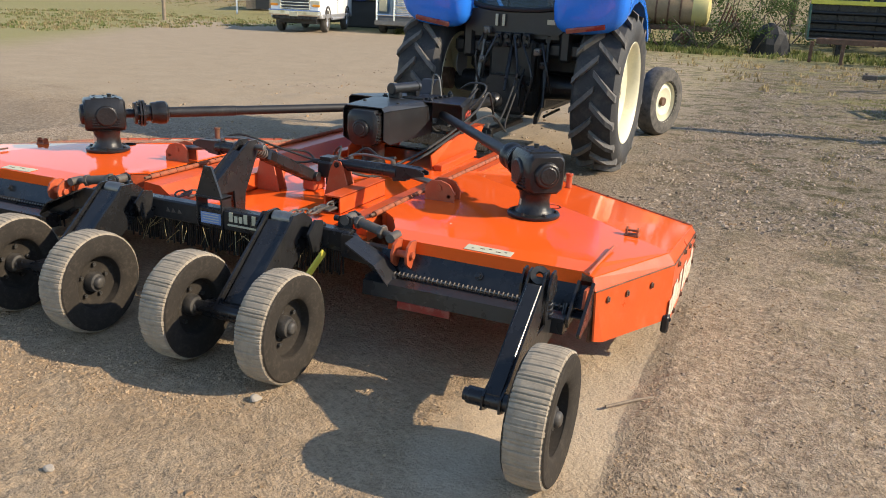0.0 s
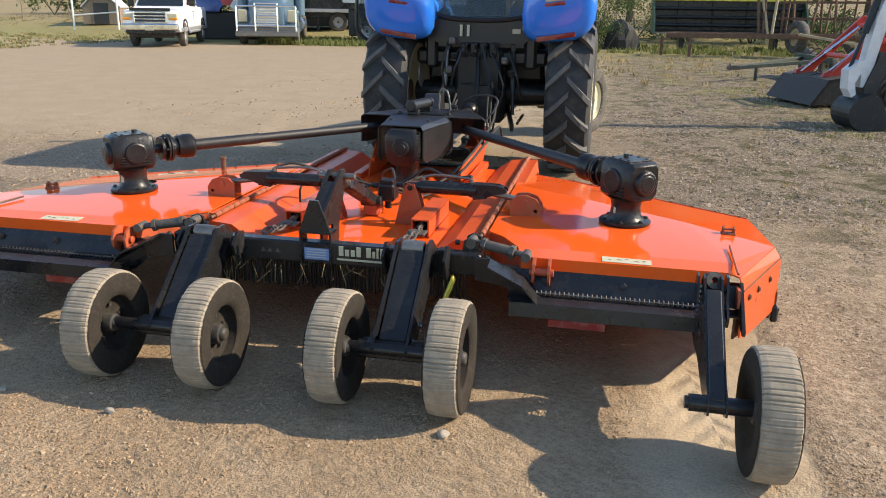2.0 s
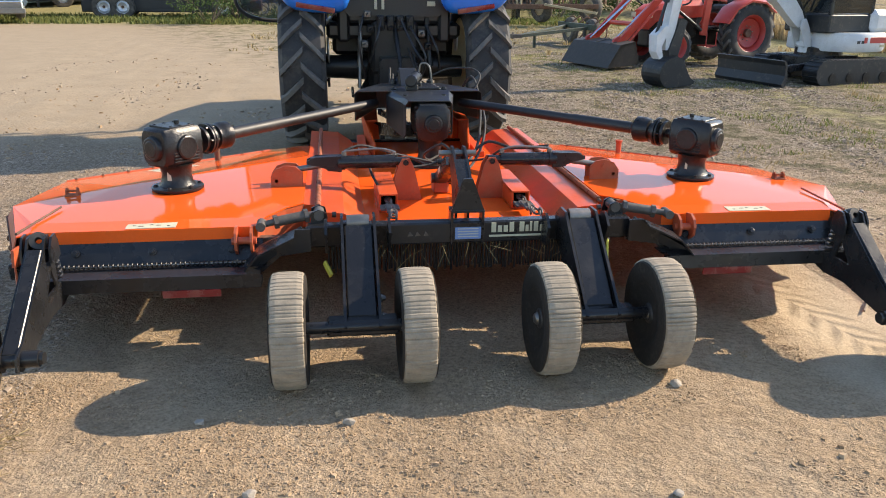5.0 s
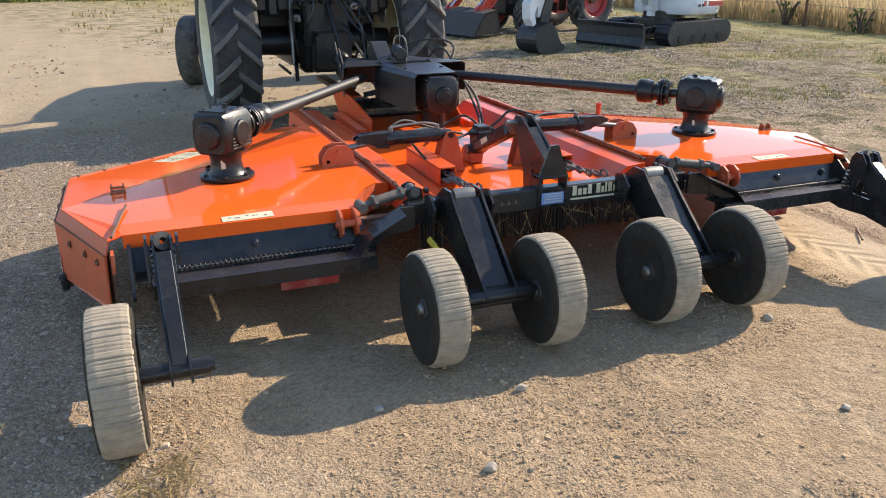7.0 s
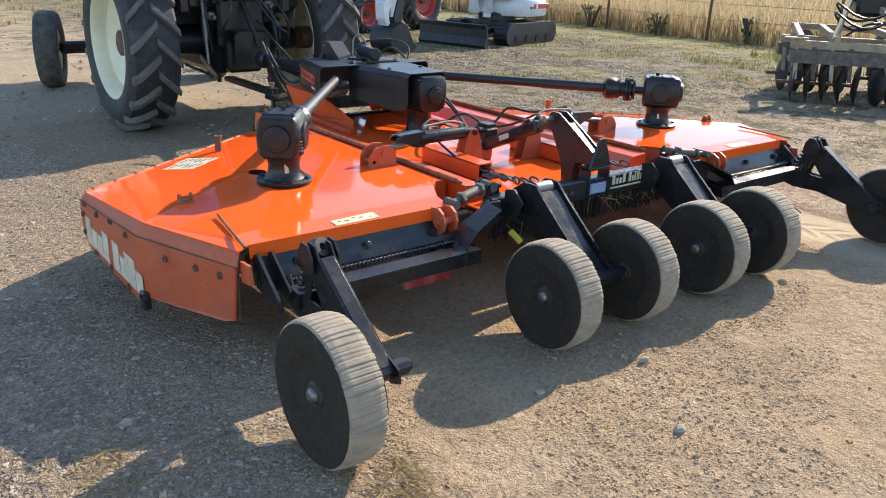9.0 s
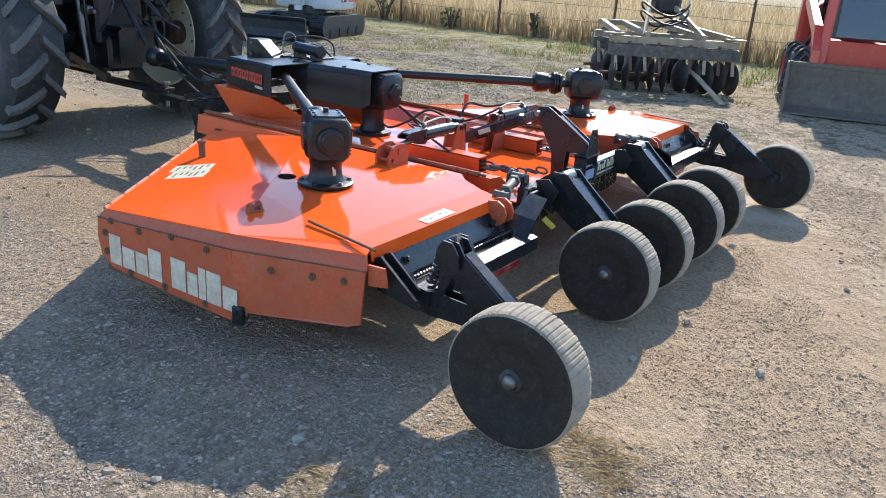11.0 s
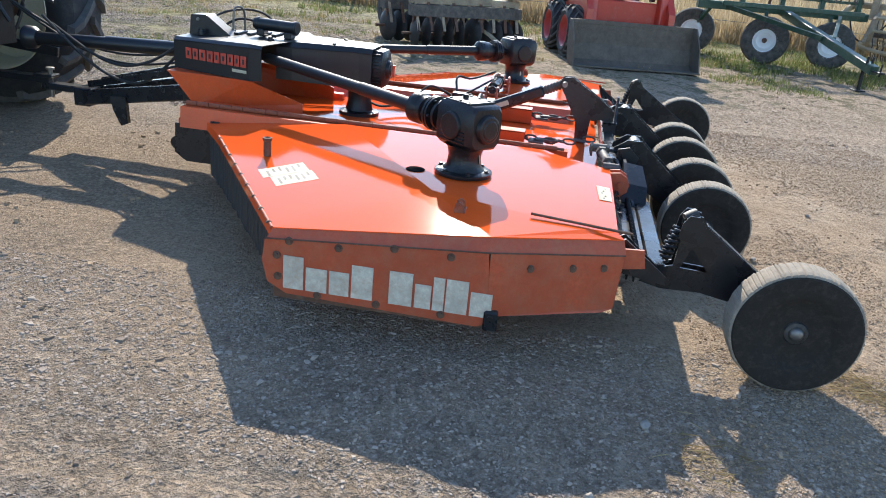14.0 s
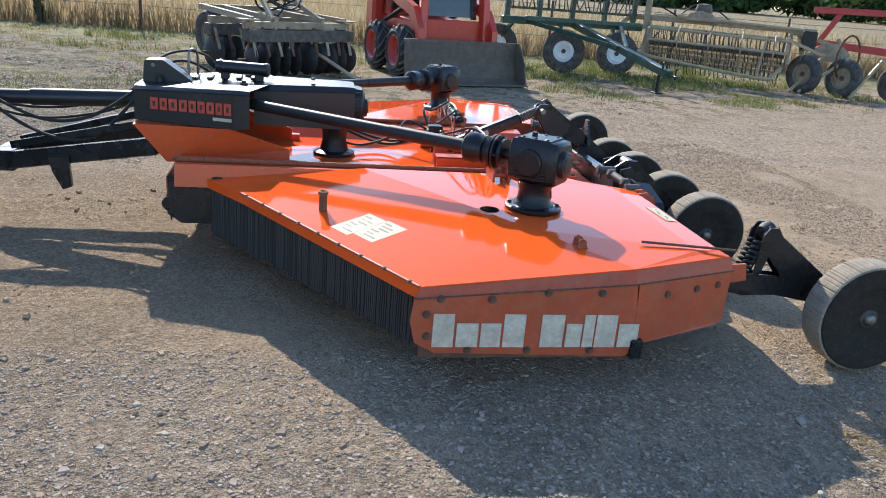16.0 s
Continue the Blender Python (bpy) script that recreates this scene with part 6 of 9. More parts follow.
def plain_wheel(parent, m, r, width, rim_r, rim_mat, name="wheel", label="dusty black wheel"):
    h = width / 2
    f = Form().lathe([(rim_r, -h * 0.7), (rim_r + 0.02, -h * 0.9), ((r + rim_r) / 2, -h), (r - 0.03, -h * 0.9), (r, -h * 0.55), (r, h * 0.55), (r - 0.03, h * 0.9), ((r + rim_r) / 2, h), (rim_r + 0.02, h * 0.9), (rim_r, h * 0.7)], (0, 0, 0), (1, 0, 0), 36)
    w = part(name, f, M["rubber_old"], parent, label)
    w.matrix_basis = m
    g = Form().lathe([(rim_r + 0.015, -h * 0.85), (rim_r, -h * 0.6), (rim_r * 0.9, 0), (rim_r, h * 0.6), (rim_r + 0.015, h * 0.85)], (0, 0, 0), (1, 0, 0), 30)
    for k in (-1, 1):
        g.lathe([(rim_r * 0.98, k * h * 0.35), (rim_r * 0.7, k * h * 0.55), (rim_r * 0.4, k * h * 0.3), (0.0, k * h * 0.3)], (0, 0, 0), (1, 0, 0), 30)
    part("rim", g, rim_mat, w)
    g = Form().cyl((-h * 0.6, 0, 0), (h * 0.6, 0, 0), rim_r * 0.22, n=14)
    part("hub", g, M["rust"], w)
    return w


def loft(rings, closed=False, smooth=True):
    """A skin through equal rings of points."""
    f = Form()
    n = len(rings[0])
    vs = [p for r in rings for p in r]
    fs = [(j * n + i, j * n + (i + 1) % n, (j + 1) * n + (i + 1) % n, (j + 1) * n + i) for j in range(len(rings) - 1) for i in range(n)]
    fs += [tuple(range(n))[::-1], tuple(range((len(rings) - 1) * n, len(rings) * n))]
    return f.add(vs, fs, smooth)


TY = 4.78
tractor = thing("farm_tractor", "blue farm tractor with cream rims, hitched to the cutter", "tractor", pose(0, TY, 0))
for s in (1, -1):
    farm_wheel(tractor, pose(s * 0.905, 0, 0.765, 20 * s, 0, 0 if s > 0 else 180), 0.785, 0.44, 0.47, 17, M["cream"], 1, "rear_wheel", "tall black lugged rear wheel with cream rim", True, -s)
    plain_wheel(tractor, pose(s * 1.00, 2.70, 0.425, 0, 0, -20), 0.435, 0.26, 0.25, M["cream"], "front_wheel", "black front wheel with cream rim, steered aside")
    # fender: rounded shell over the wheel
    rings = []
    for x, k, dz in ((0.44, 0.96, -0.04), (0.50, 1.0, 0.0), (0.78, 1.02, 0.02), (1.02, 0.99, 0.0), (1.10, 0.95, -0.03)):
        outer = [(s * x, 0.90 * k * math.cos(radians(a)), 0.90 + dz + 0.86 * k * math.sin(radians(a))) for a in (30, 50, 70, 90, 108, 124)]
        inner = [(s * x, 0.84 * k * math.cos(radians(a)), 0.86 + dz + 0.84 * k * math.sin(radians(a))) for a in (124, 108, 90, 70, 50, 30)]
        rings.append(outer + inner)
    fd = part("fender", loft(rings), M["blue"], tractor, "glossy blue rear fender")
    # bulging rear lobe with the lamp
    rings = []
    for y, kx, kz in ((-0.30, 0.31, 0.25), (-0.48, 0.345, 0.285), (-0.58, 0.345, 0.285), (-0.645, 0.32, 0.26), (-0.68, 0.27, 0.21), (-0.695, 0.19, 0.13)):
        rings.append([(s * 0.775 + kx * math.copysign(abs(math.cos(t)) ** 0.6, math.cos(t)), y - 0.03 * math.sin(t), 1.60 + kz * math.copysign(abs(math.sin(t)) ** 0.7, math.sin(t)) + 0.05 * s * math.cos(t)) for t in [2 * math.pi * i / 20 for i in range(20)]])
    part("fender_lobe", loft(rings), M["blue"], tractor, "glossy blue fender end")
    part("tail_lamp", Form().box((0, 0, 0), (0.20, 0.05, 0.085), 0.012, pose(s * 0.74, -0.685, 1.68, -14, s * -6, 0)), M["redlens"], tractor, "red and clear tail lamp")
    part("lamp_lens", Form().box((0, 0, 0), (0.18, 0.03, 0.040), 0.006, pose(s * 0.74, -0.705, 1.70, -14, s * -6, 0)), M["label"] if s > 0 else M["redlens"], tractor)
    part("reflector", Form().box((0, 0, 0), (0.36, 0.03, 0.045), 0.008, pose(s * 0.76, -0.645, 1.365, 24, s * -9, 0)), M["redlens"], tractor, "dark red reflector strip")
    # cab posts
    part("cab_post", Form().beam((s * 0.62, -0.32, 1.45), (s * 0.66, -0.10, 2.50), 0.07, 0.08, 0.012), M["plastic"], tractor)
    part("cab_post", Form().beam((s * 0.70, 1.25, 1.10), (s * 0.64, 1.05, 2.50), 0.06, 0.07, 0.012), M["plastic"], tractor)
    # lift links, arms and hoses of the hitch
    part("lower_link", Form().beam((s * 0.26, -0.05, 0.62), (s * 0.40, -0.78, 0.52), 0.035, 0.07), M["iron"], tractor)
    part("lift_rod", Form().cyl((s * 0.36, -0.45, 0.60), (s * 0.33, -0.30, 1.22), 0.018).cyl((s * 0.35, -0.40, 0.80), (s * 0.34, -0.36, 1.0), 0.028), M["steel" if s < 0 else "iron"], tractor)
    part("lift_arm", Form().beam((s * 0.20, 0.0, 1.22), (s * 0.33, -0.32, 1.24), 0.05, 0.07), M["iron"], tractor)
    part("stabiliser", Form().cyl((s * 0.42, -0.05, 0.55), (s * 0.43, -0.60, 0.54), 0.014), M["iron"], tractor)
    part("axle_housing", Form().cyl((0.0, 0, 0.765), (s * 0.72, 0, 0.765), 0.15, 0.11, n=18), M["iron"], tractor)
form = Form().box((0, 0.35, 0.80), (0.52, 1.35, 0.62), 0.05).box((0, -0.30, 0.98), (0.46, 0.24, 0.50), 0.03).box((0, -0.40, 0.66), (0.34, 0.14, 0.30), 0.03)
part("rear_housing", form, M["iron"], tractor, "black transmission housing")
part("cab_underside", Form().box((0, 0.42, 1.08), (1.22, 0.78, 0.40), 0.04).box((0, 0.55, 0.82), (0.98, 0.5, 0.30), 0.04), M["iron"], tractor)
for s in (1, -1):
    part("inner_liner", Form().box((s * 0.50, -0.02, 1.25), (0.12, 0.62, 0.44), 0.04), M["plastic"], tractor)
form = Form().box((0, -0.16, 1.36), (0.92, 0.30, 0.30), 0.03).prism([(-0.66, 1.50), (-0.44, 1.28), (0.44, 1.28), (0.66, 1.50)], "y", -0.36, -0.28)
part("rear_console", form, M["plastic"], tractor, "black cab base panel")
part("top_link", Form().cyl((0.0, -0.42, 1.16), (0.03, -0.62, 0.86), 0.022).cyl((0.03, -0.62, 0.86), (0.04, -0.68, 0.76), 0.014), M["iron"], tractor)
for k in range(4):
    part("remote_valve", Form().box((-0.14 + 0.095 * k, -0.40, 1.22), (0.075, 0.10, 0.14), 0.012).cyl((-0.14 + 0.095 * k, -0.44, 1.25), (-0.14 + 0.095 * k, -0.50, 1.25), 0.022).cyl((-0.14 + 0.095 * k, -0.44, 1.18), (-0.14 + 0.095 * k, -0.49, 1.17), 0.020), M["iron"], tractor)
for x in (-0.185, -0.115):
    part("white_lever", Form().box((x, -0.39, 1.40), (0.028, 0.012, 0.11), 0.004), M["label"], tractor, "white plastic tag")
part("warning_tag", Form().box((0.36, -0.372, 1.40), (0.08, 0.006, 0.045), 0.002), M["label"], tractor)
for k, (x, z) in enumerate(((-0.27, 1.30), (-0.24, 1.16), (0.26, 1.12), (0.33, 1.0), (-0.30, 1.02), (0.20, 0.80))):
    part("fitting", Form().box((x, -0.40, z), (0.07, 0.09, 0.07), 0.012).cyl((x, -0.44, z), (x + 0.01, -0.49, z - 0.01), 0.018), M["iron" if k % 2 else "steel"], tractor)
for pts in ([(-0.14, -0.50, 1.25), (-0.20, -0.60, 1.05), (-0.26, -0.50, 0.85)], [(0.05, -0.50, 1.25), (0.16, -0.70, 1.0), (0.22, -0.90, 0.9)], [(0.14, -0.5, 1.18), (0.28, -0.62, 0.9), (0.20, -0.55, 0.6)],
            [(-0.30, -0.38, 1.3), (-0.36, -0.46, 1.05), (-0.30, -0.42, 0.7)], [(0.30, -0.40, 1.2), (0.40, -0.55, 0.98), (0.44, -0.45, 0.75)]):
    part("hose", Form().tube(pts, 0.011), M["plastic"], tractor)
part("drawbar", Form().box((0, -0.52, 0.40), (0.10, 0.95, 0.045), 0.006).box((0, -0.95, 0.43), (0.10, 0.14, 0.02), 0.004), M["iron"], tractor)
part("pto_guard", Form().prism([(-0.17, 0.60), (0.17, 0.60), (0.17, 0.86), (0.12, 0.90), (-0.12, 0.90), (-0.17, 0.86)], "y", -0.62, -0.60).box((0, -0.52, 0.895), (0.30, 0.20, 0.012), 0.004), M["iron"], tractor)
part("step", Form().box((-0.80, 0.98, 0.52), (0.30, 0.22, 0.03), 0.006).box((-0.80, 0.98, 0.80), (0.30, 0.20, 0.03), 0.006).box((-0.66, 0.98, 0.72), (0.03, 0.20, 0.55), 0.006), M["plastic"], tractor)
part("fuel_tank", Form().box((0.62, 0.95, 0.75), (0.34, 0.62, 0.42), 0.06), M["plastic"], tractor)
part("grey_panel", Form().cyl((-0.645, -0.1, 0.95), (-0.655, -0.1, 0.95), 0.14, n=24), M["silver"], tractor)
part("grey_panel", Form().cyl((0.645, -0.1, 1.05), (0.655, -0.1, 1.05), 0.12, n=24), M["silver"], tractor)
form = Form().box((0, 1.10, 0.72), (0.46, 1.10, 0.52), 0.05).box((0, 2.30, 0.66), (0.40, 1.60, 0.36), 0.05)
part("chassis", form, M["iron"], tractor)
part("front_axle", Form().beam((-0.90, 2.70, 0.44), (0.90, 2.70, 0.44), 0.14, 0.14, 0.03), M["iron"], tractor)
rings = []
for y, w, z0, z1 in ((1.25, 0.40, 0.95, 1.62), (1.8, 0.40, 0.92, 1.60), (2.7, 0.38, 0.85, 1.50), (3.25, 0.34, 0.78, 1.36), (3.42, 0.26, 0.80, 1.20)):
    rings.append([(-w, y, z0), (w, y, z0), (w, y, z1 - 0.12), (w * 0.75, y, z1 - 0.02), (0, y, z1), (-w * 0.75, y, z1 - 0.02), (-w, y, z1 - 0.12)])
part("hood", loft(rings), M["blue"], tractor, "glossy blue engine hood")
form = Form().box((0, 0.47, 1.14), (1.34, 1.50, 0.16), 0.04)
part("cab_floor", form, M["plastic"], tractor)
rings = []
for z, k in ((2.50, 0.98), (2.53, 1.03), (2.62, 1.03), (2.68, 0.92), (2.70, 0.6)):
    rings.append([(0.80 * k * a, 0.47 + 0.86 * k * b, z) for a, b in ((-1, -0.8), (-0.85, -1), (0.85, -1), (1, -0.8), (1, 0.8), (0.85, 1), (-0.85, 1), (-1, 0.8))])
part("roof", loft(rings), M["blue"], tractor, "blue cab roof")


def pane(name, pts, parent, mat="glass", t=0.006):
    a, b, c = (Vector(p) for p in pts[:3])
    n = (b - a).cross(c - b).normalized()
    o = part(name, Form().sheet(pts, t, n), M[mat], parent, "tinted glass pane")
    o.visible_shadow = mat != "glass"
    return o


pane("rear_window", [(-0.60, -0.30, 1.52), (0.60, -0.30, 1.52), (0.62, -0.12, 2.46), (-0.62, -0.12, 2.46)], tractor)
part("window_bar", Form().tube([(-0.60, -0.33, 1.72), (-0.42, -0.36, 1.54), (0.0, -0.37, 1.50), (0.42, -0.36, 1.54), (0.60, -0.33, 1.72)], 0.025), M["plastic"], tractor)
pane("side_window", [(0.66, -0.10, 1.40), (0.70, 1.20, 1.25), (0.65, 1.0, 2.46), (0.66, -0.02, 2.46)], tractor)
pane("windscreen", [(-0.64, 1.22, 1.35), (0.64, 1.22, 1.35), (0.62, 1.05, 2.46), (-0.62, 1.05, 2.46)], tractor)
# seat and wheel inside the cab
part("driver_seat", Form().box((0, 0.30, 1.42), (0.46, 0.46, 0.14), 0.05).box((0, 0.08, 1.74), (0.44, 0.12, 0.52), 0.05), M["seat"], tractor)
part("steering_wheel", Form().tube([(0.18 * math.cos(a), 0.86 + 0.12 * math.sin(a), 1.72 + 0.13 * math.sin(a)) for a in [2 * math.pi * i / 12 for i in range(13)]], 0.014).cyl((0, 0.86, 1.72), (0, 1.0, 1.35), 0.03), M["plastic"], tractor)
# open cab door on the west side
door = part("cab_door", Form().tube([(-0.74, 1.20, 2.40), (-0.74, 1.20, 1.35), (-0.86, 1.14, 1.20), (-1.30, 0.92, 1.18), (-1.58, 0.80, 1.28), (-1.64, 0.76, 1.55), (-1.56, 0.80, 2.30), (-1.40, 0.88, 2.42), (-0.74, 1.20, 2.40)], 0.022, 8, 5), M["plastic"], tractor, "open glazed cab door with black frame")
pane("door_glass", [(-0.76, 1.19, 2.38), (-0.76, 1.19, 1.36), (-0.88, 1.13, 1.22), (-1.30, 0.92, 1.20), (-1.57, 0.80, 1.30), (-1.62, 0.77, 1.55), (-1.54, 0.81, 2.28), (-1.40, 0.88, 2.40)], door)
part("mirror", Form().box((-1.02, 1.30, 2.0), (0.20, 0.05, 0.30), 0.02).cyl((-0.70, 1.22, 2.1), (-1.02, 1.30, 2.1), 0.012), M["plastic"], tractor)


# ---- machines round the yard ----
def bucket_form(width, depth, height, t=0.02):
    """Open loader bucket, mouth to +y, back at y = 0."""
    f = Form()
    prof = [(0, height), (0.02, height * 0.45), (0.10, height * 0.10), (0.22, 0.0), (depth, 0.0)]
    for (a, b), (c, d) in zip(prof[:-1], prof[1:]):
        f.sheet([(-width / 2, a, b), (width / 2, a, b), (width / 2, c, d), (-width / 2, c, d)], t, (0, -0.7, -0.7))
    for s in (-1, 1):
        f.prism(prof + [(depth * 0.75, height * 0.55), (0.12, height)], "x", s * width / 2 - t / 2, s * width / 2 + t / 2)
    f.box((0, depth, 0.0), (width, 0.10, 0.025), 0.004).box((0, -0.02, height - 0.03), (width, 0.06, 0.06), 0.006)
    return f


def red_tractor(m):
    t = thing("loader_tractor", "red compact tractor with front loader and grey bucket on the ground", "tractor", m)
    for s in (1, -1):
        farm_wheel(t, pose(s * 0.62, 0, 0.66, 12, 0, 0 if s > 0 else 180), 0.67, 0.36, 0.36, 18, M["red_dull"], 1, "rear_wheel", "black lugged rear wheel with red rim")
        farm_wheel(t, pose(s * 0.58, 1.85, 0.40, 5, 0, 0 if s > 0 else 180), 0.41, 0.26, 0.23, 16, M["red_dull"], 1, "front_wheel", "black lugged front wheel with red rim")
        rings = []
        for x, k in ((0.36, 0.96), (0.42, 1.0), (0.78, 1.0), (0.84, 0.95)):
            rings.append([(s * x, 0.80 * k * math.cos(radians(a)), 0.62 + 0.76 * k * math.sin(radians(a))) for a in (20, 50, 80, 110, 140)] + [(s * x, 0.76 * k * math.cos(radians(a)), 0.62 + 0.72 * k * math.sin(radians(a))) for a in (140, 110, 80, 50, 20)])
        part("fender", loft(rings), M["red"], t, "red rear fender")
        # loader: upright post, lift arm in two lengths, cylinders
        part("loader_post", Form().beam((s * 0.50, 1.05, 0.62), (s * 0.50, 0.98, 1.42), 0.07, 0.16, 0.01), M["red"], t)
        part("lift_arm", Form().beam((s * 0.50, 0.95, 1.42), (s * 0.50, 2.15, 1.50), 0.07, 0.15, 0.01).beam((s * 0.50, 2.08, 1.52), (s * 0.50, 3.20, 0.42), 0.07, 0.15, 0.01), M["red"], t, "red bent loader arm")
        part("lift_cylinder", Form().cyl((s * 0.50, 1.10, 0.72), (s * 0.50, 1.75, 1.12), 0.035).cyl((s * 0.50, 1.75, 1.12), (s * 0.50, 2.15, 1.36), 0.02), M["black"], t)
        part("tilt_cylinder", Form().cyl((s * 0.42, 2.20, 1.38), (s * 0.42, 2.80, 0.88), 0.034).cyl((s * 0.42, 2.80, 0.88), (s * 0.42, 3.22, 0.55), 0.018), M["chrome"], t)
        part("brace_strip", Form().beam((s * 0.57, 2.30, 1.20), (s * 0.57, 3.10, 0.38), 0.012, 0.05), M["red_dull"], t)
        part("step", Form().box((s * 0.55, 0.95, 0.42), (0.26, 0.30, 0.02), 0.004).box((s * 0.66, 0.82, 0.55), (0.02, 0.02, 0.28), 0.004).box((s * 0.66, 1.08, 0.55), (0.02, 0.02, 0.28), 0.004), M["red_dull"], t)
        part("work_lamp", Form().box((s * 0.26, 2.27, 1.02), (0.16, 0.05, 0.10), 0.02), M["label"], t)
    part("cross_tube", Form().cyl((-0.50, 2.75, 0.86), (0.50, 2.75, 0.86), 0.045).cyl((-0.50, 2.2, 1.40), (0.50, 2.2, 1.40), 0.04), M["red"], t)
    f = Form()
    prof = [(0.0, 0.55), (0.34, 0.49), (0.62, 0.05), (0.57, 0.04), (0.31, 0.44), (0.02, 0.49), (-0.06, 0.10), (-0.12, 0.12)]
    f.prism(prof, "x", -0.86, 0.86)
    for s in (1, -1):
        f.prism([(0.01, 0.54), (0.33, 0.48), (0.60, 0.05), (-0.10, 0.11)], "x", s * 0.86, s * 0.835)
    b = part("loader_bucket", f, M["disc"], t, "worn brown steel loader bucket tipped face down")
    b.matrix_basis = pose(0, 3.0, 0.0)
    for x in (-0.5, 0.0, 0.5):
        part("bucket_rib", Form().beam((x, 0.02, 0.555), (x, 0.33, 0.50), 0.05, 0.02), M["rust_dark"], b)
    for s in (1, -1):
        part("bucket_ear", Form().prism([(0.0, 0.54), (0.30, 0.49), (0.26, 0.58), (0.14, 0.64)], "x", s * 0.46, s * 0.52), M["red_dull"], b)
    rings = []
    for y, w, z0, z1 in ((0.95, 0.32, 0.98, 1.32), (1.5, 0.33, 0.96, 1.30), (2.1, 0.31, 0.90, 1.22), (2.28, 0.28, 0.74, 1.12)):
        rings.append([(-w, y, z0), (w, y, z0), (w, y, z1 - 0.1), (w * 0.7, y, z1), (-w * 0.7, y, z1), (-w, y, z1 - 0.1)])
    part("hood", loft(rings), M["red"], t, "red engine hood")
    for k in range(5):
        part("grille_slat", Form().box((0, 2.30, 0.78 + 0.045 * k), (0.44, 0.02, 0.018), 0.004), M["red_dull"], t)
    part("chassis", Form().box((0, 0.95, 0.56), (0.36, 2.5, 0.34), 0.03).beam((-0.58, 1.85, 0.40), (0.58, 1.85, 0.40), 0.12, 0.12, 0.02).cyl((-0.6, 0, 0.66), (0.6, 0, 0.66), 0.11), M["iron"], t)
    part("engine", Form().box((0, 1.52, 0.78), (0.44, 1.10, 0.44), 0.04).cyl((0.20, 1.3, 0.80), (0.30, 1.3, 0.80), 0.10).cyl((0.18, 1.75, 0.86), (0.27, 1.75, 0.86), 0.07), M["iron"], t, "black engine block")
    part("floor_plate", Form().box((0, 0.70, 0.76), (1.0, 0.70, 0.05), 0.01), M["black"], t)
    part("seat", Form().box((0, 0.05, 1.16), (0.44, 0.44, 0.14), 0.05).box((0, -0.18, 1.46), (0.42, 0.12, 0.50), 0.05), M["seat"], t)
    part("dash", Form().box((0, 0.92, 1.20), (0.40, 0.22, 0.42), 0.05), M["plastic"], t)
    part("steering_wheel", Form().tube([(0.20 * math.cos(a), 0.66 + 0.15 * math.sin(a), 1.58 + 0.12 * math.sin(a)) for a in [2 * math.pi * i / 14 for i in range(15)]], 0.014).cyl((0, 0.66, 1.58), (0, 0.88, 1.30), 0.03), M["plastic"], t)
    part("roll_bar", Form().tube([(-0.48, -0.42, 0.85), (-0.48, -0.45, 2.0), (-0.40, -0.46, 2.12), (0.40, -0.46, 2.12), (0.48, -0.45, 2.0), (0.48, -0.42, 0.85)], 0.035, 8, 5), M["black"], t)
    part("control_lever", Form().cyl((0.34, 0.55, 0.95), (0.38, 0.60, 1.34), 0.010).cyl((0.38, 0.60, 1.34), (0.38, 0.61, 1.40), 0.022), M["plastic"], t)
    part("exhaust", Form().cyl((0.24, 1.75, 1.15), (0.24, 1.75, 1.60), 0.03), M["rust"], t)
    return t


def track_form(length, h, w):
    """Rubber crawler belt with cleats; runs along y."""
    f = Form()
    r = h / 2
    c = length / 2 - r
    line = arc(c, r, r, -90, 90, 10) + arc(-c, r, r, 90, 270, 10)
    out = [(a, b) for a, b in line]
    f.prism(out, "x", -w / 2, w / 2)
    n, places = 44, []
    per = 2 * (2 * c) + 2 * math.pi * r
    for k in range(n):
        d = per * k / n
        if d < 2 * c:
            p, a = (-c + d, 0.0), 180
        elif d < 2 * c + math.pi * r:
            q = (d - 2 * c) / r
            p, a = (c + r * math.sin(q), r - r * math.cos(q)), 180 - math.degrees(q) * -1
        elif d < 4 * c + math.pi * r:
            p, a = (c - (d - 2 * c - math.pi * r), 2 * r), 0
        else:
            q = (d - 4 * c - math.pi * r) / r
            p, a = (-c - r * math.sin(q), r + r * math.cos(q)), math.degrees(q)
        places.append(pose(0, p[0], p[1], a))
    return f, Form().box((0, 0, 0), (w * 0.96, 0.035, 0.03), 0.004), places


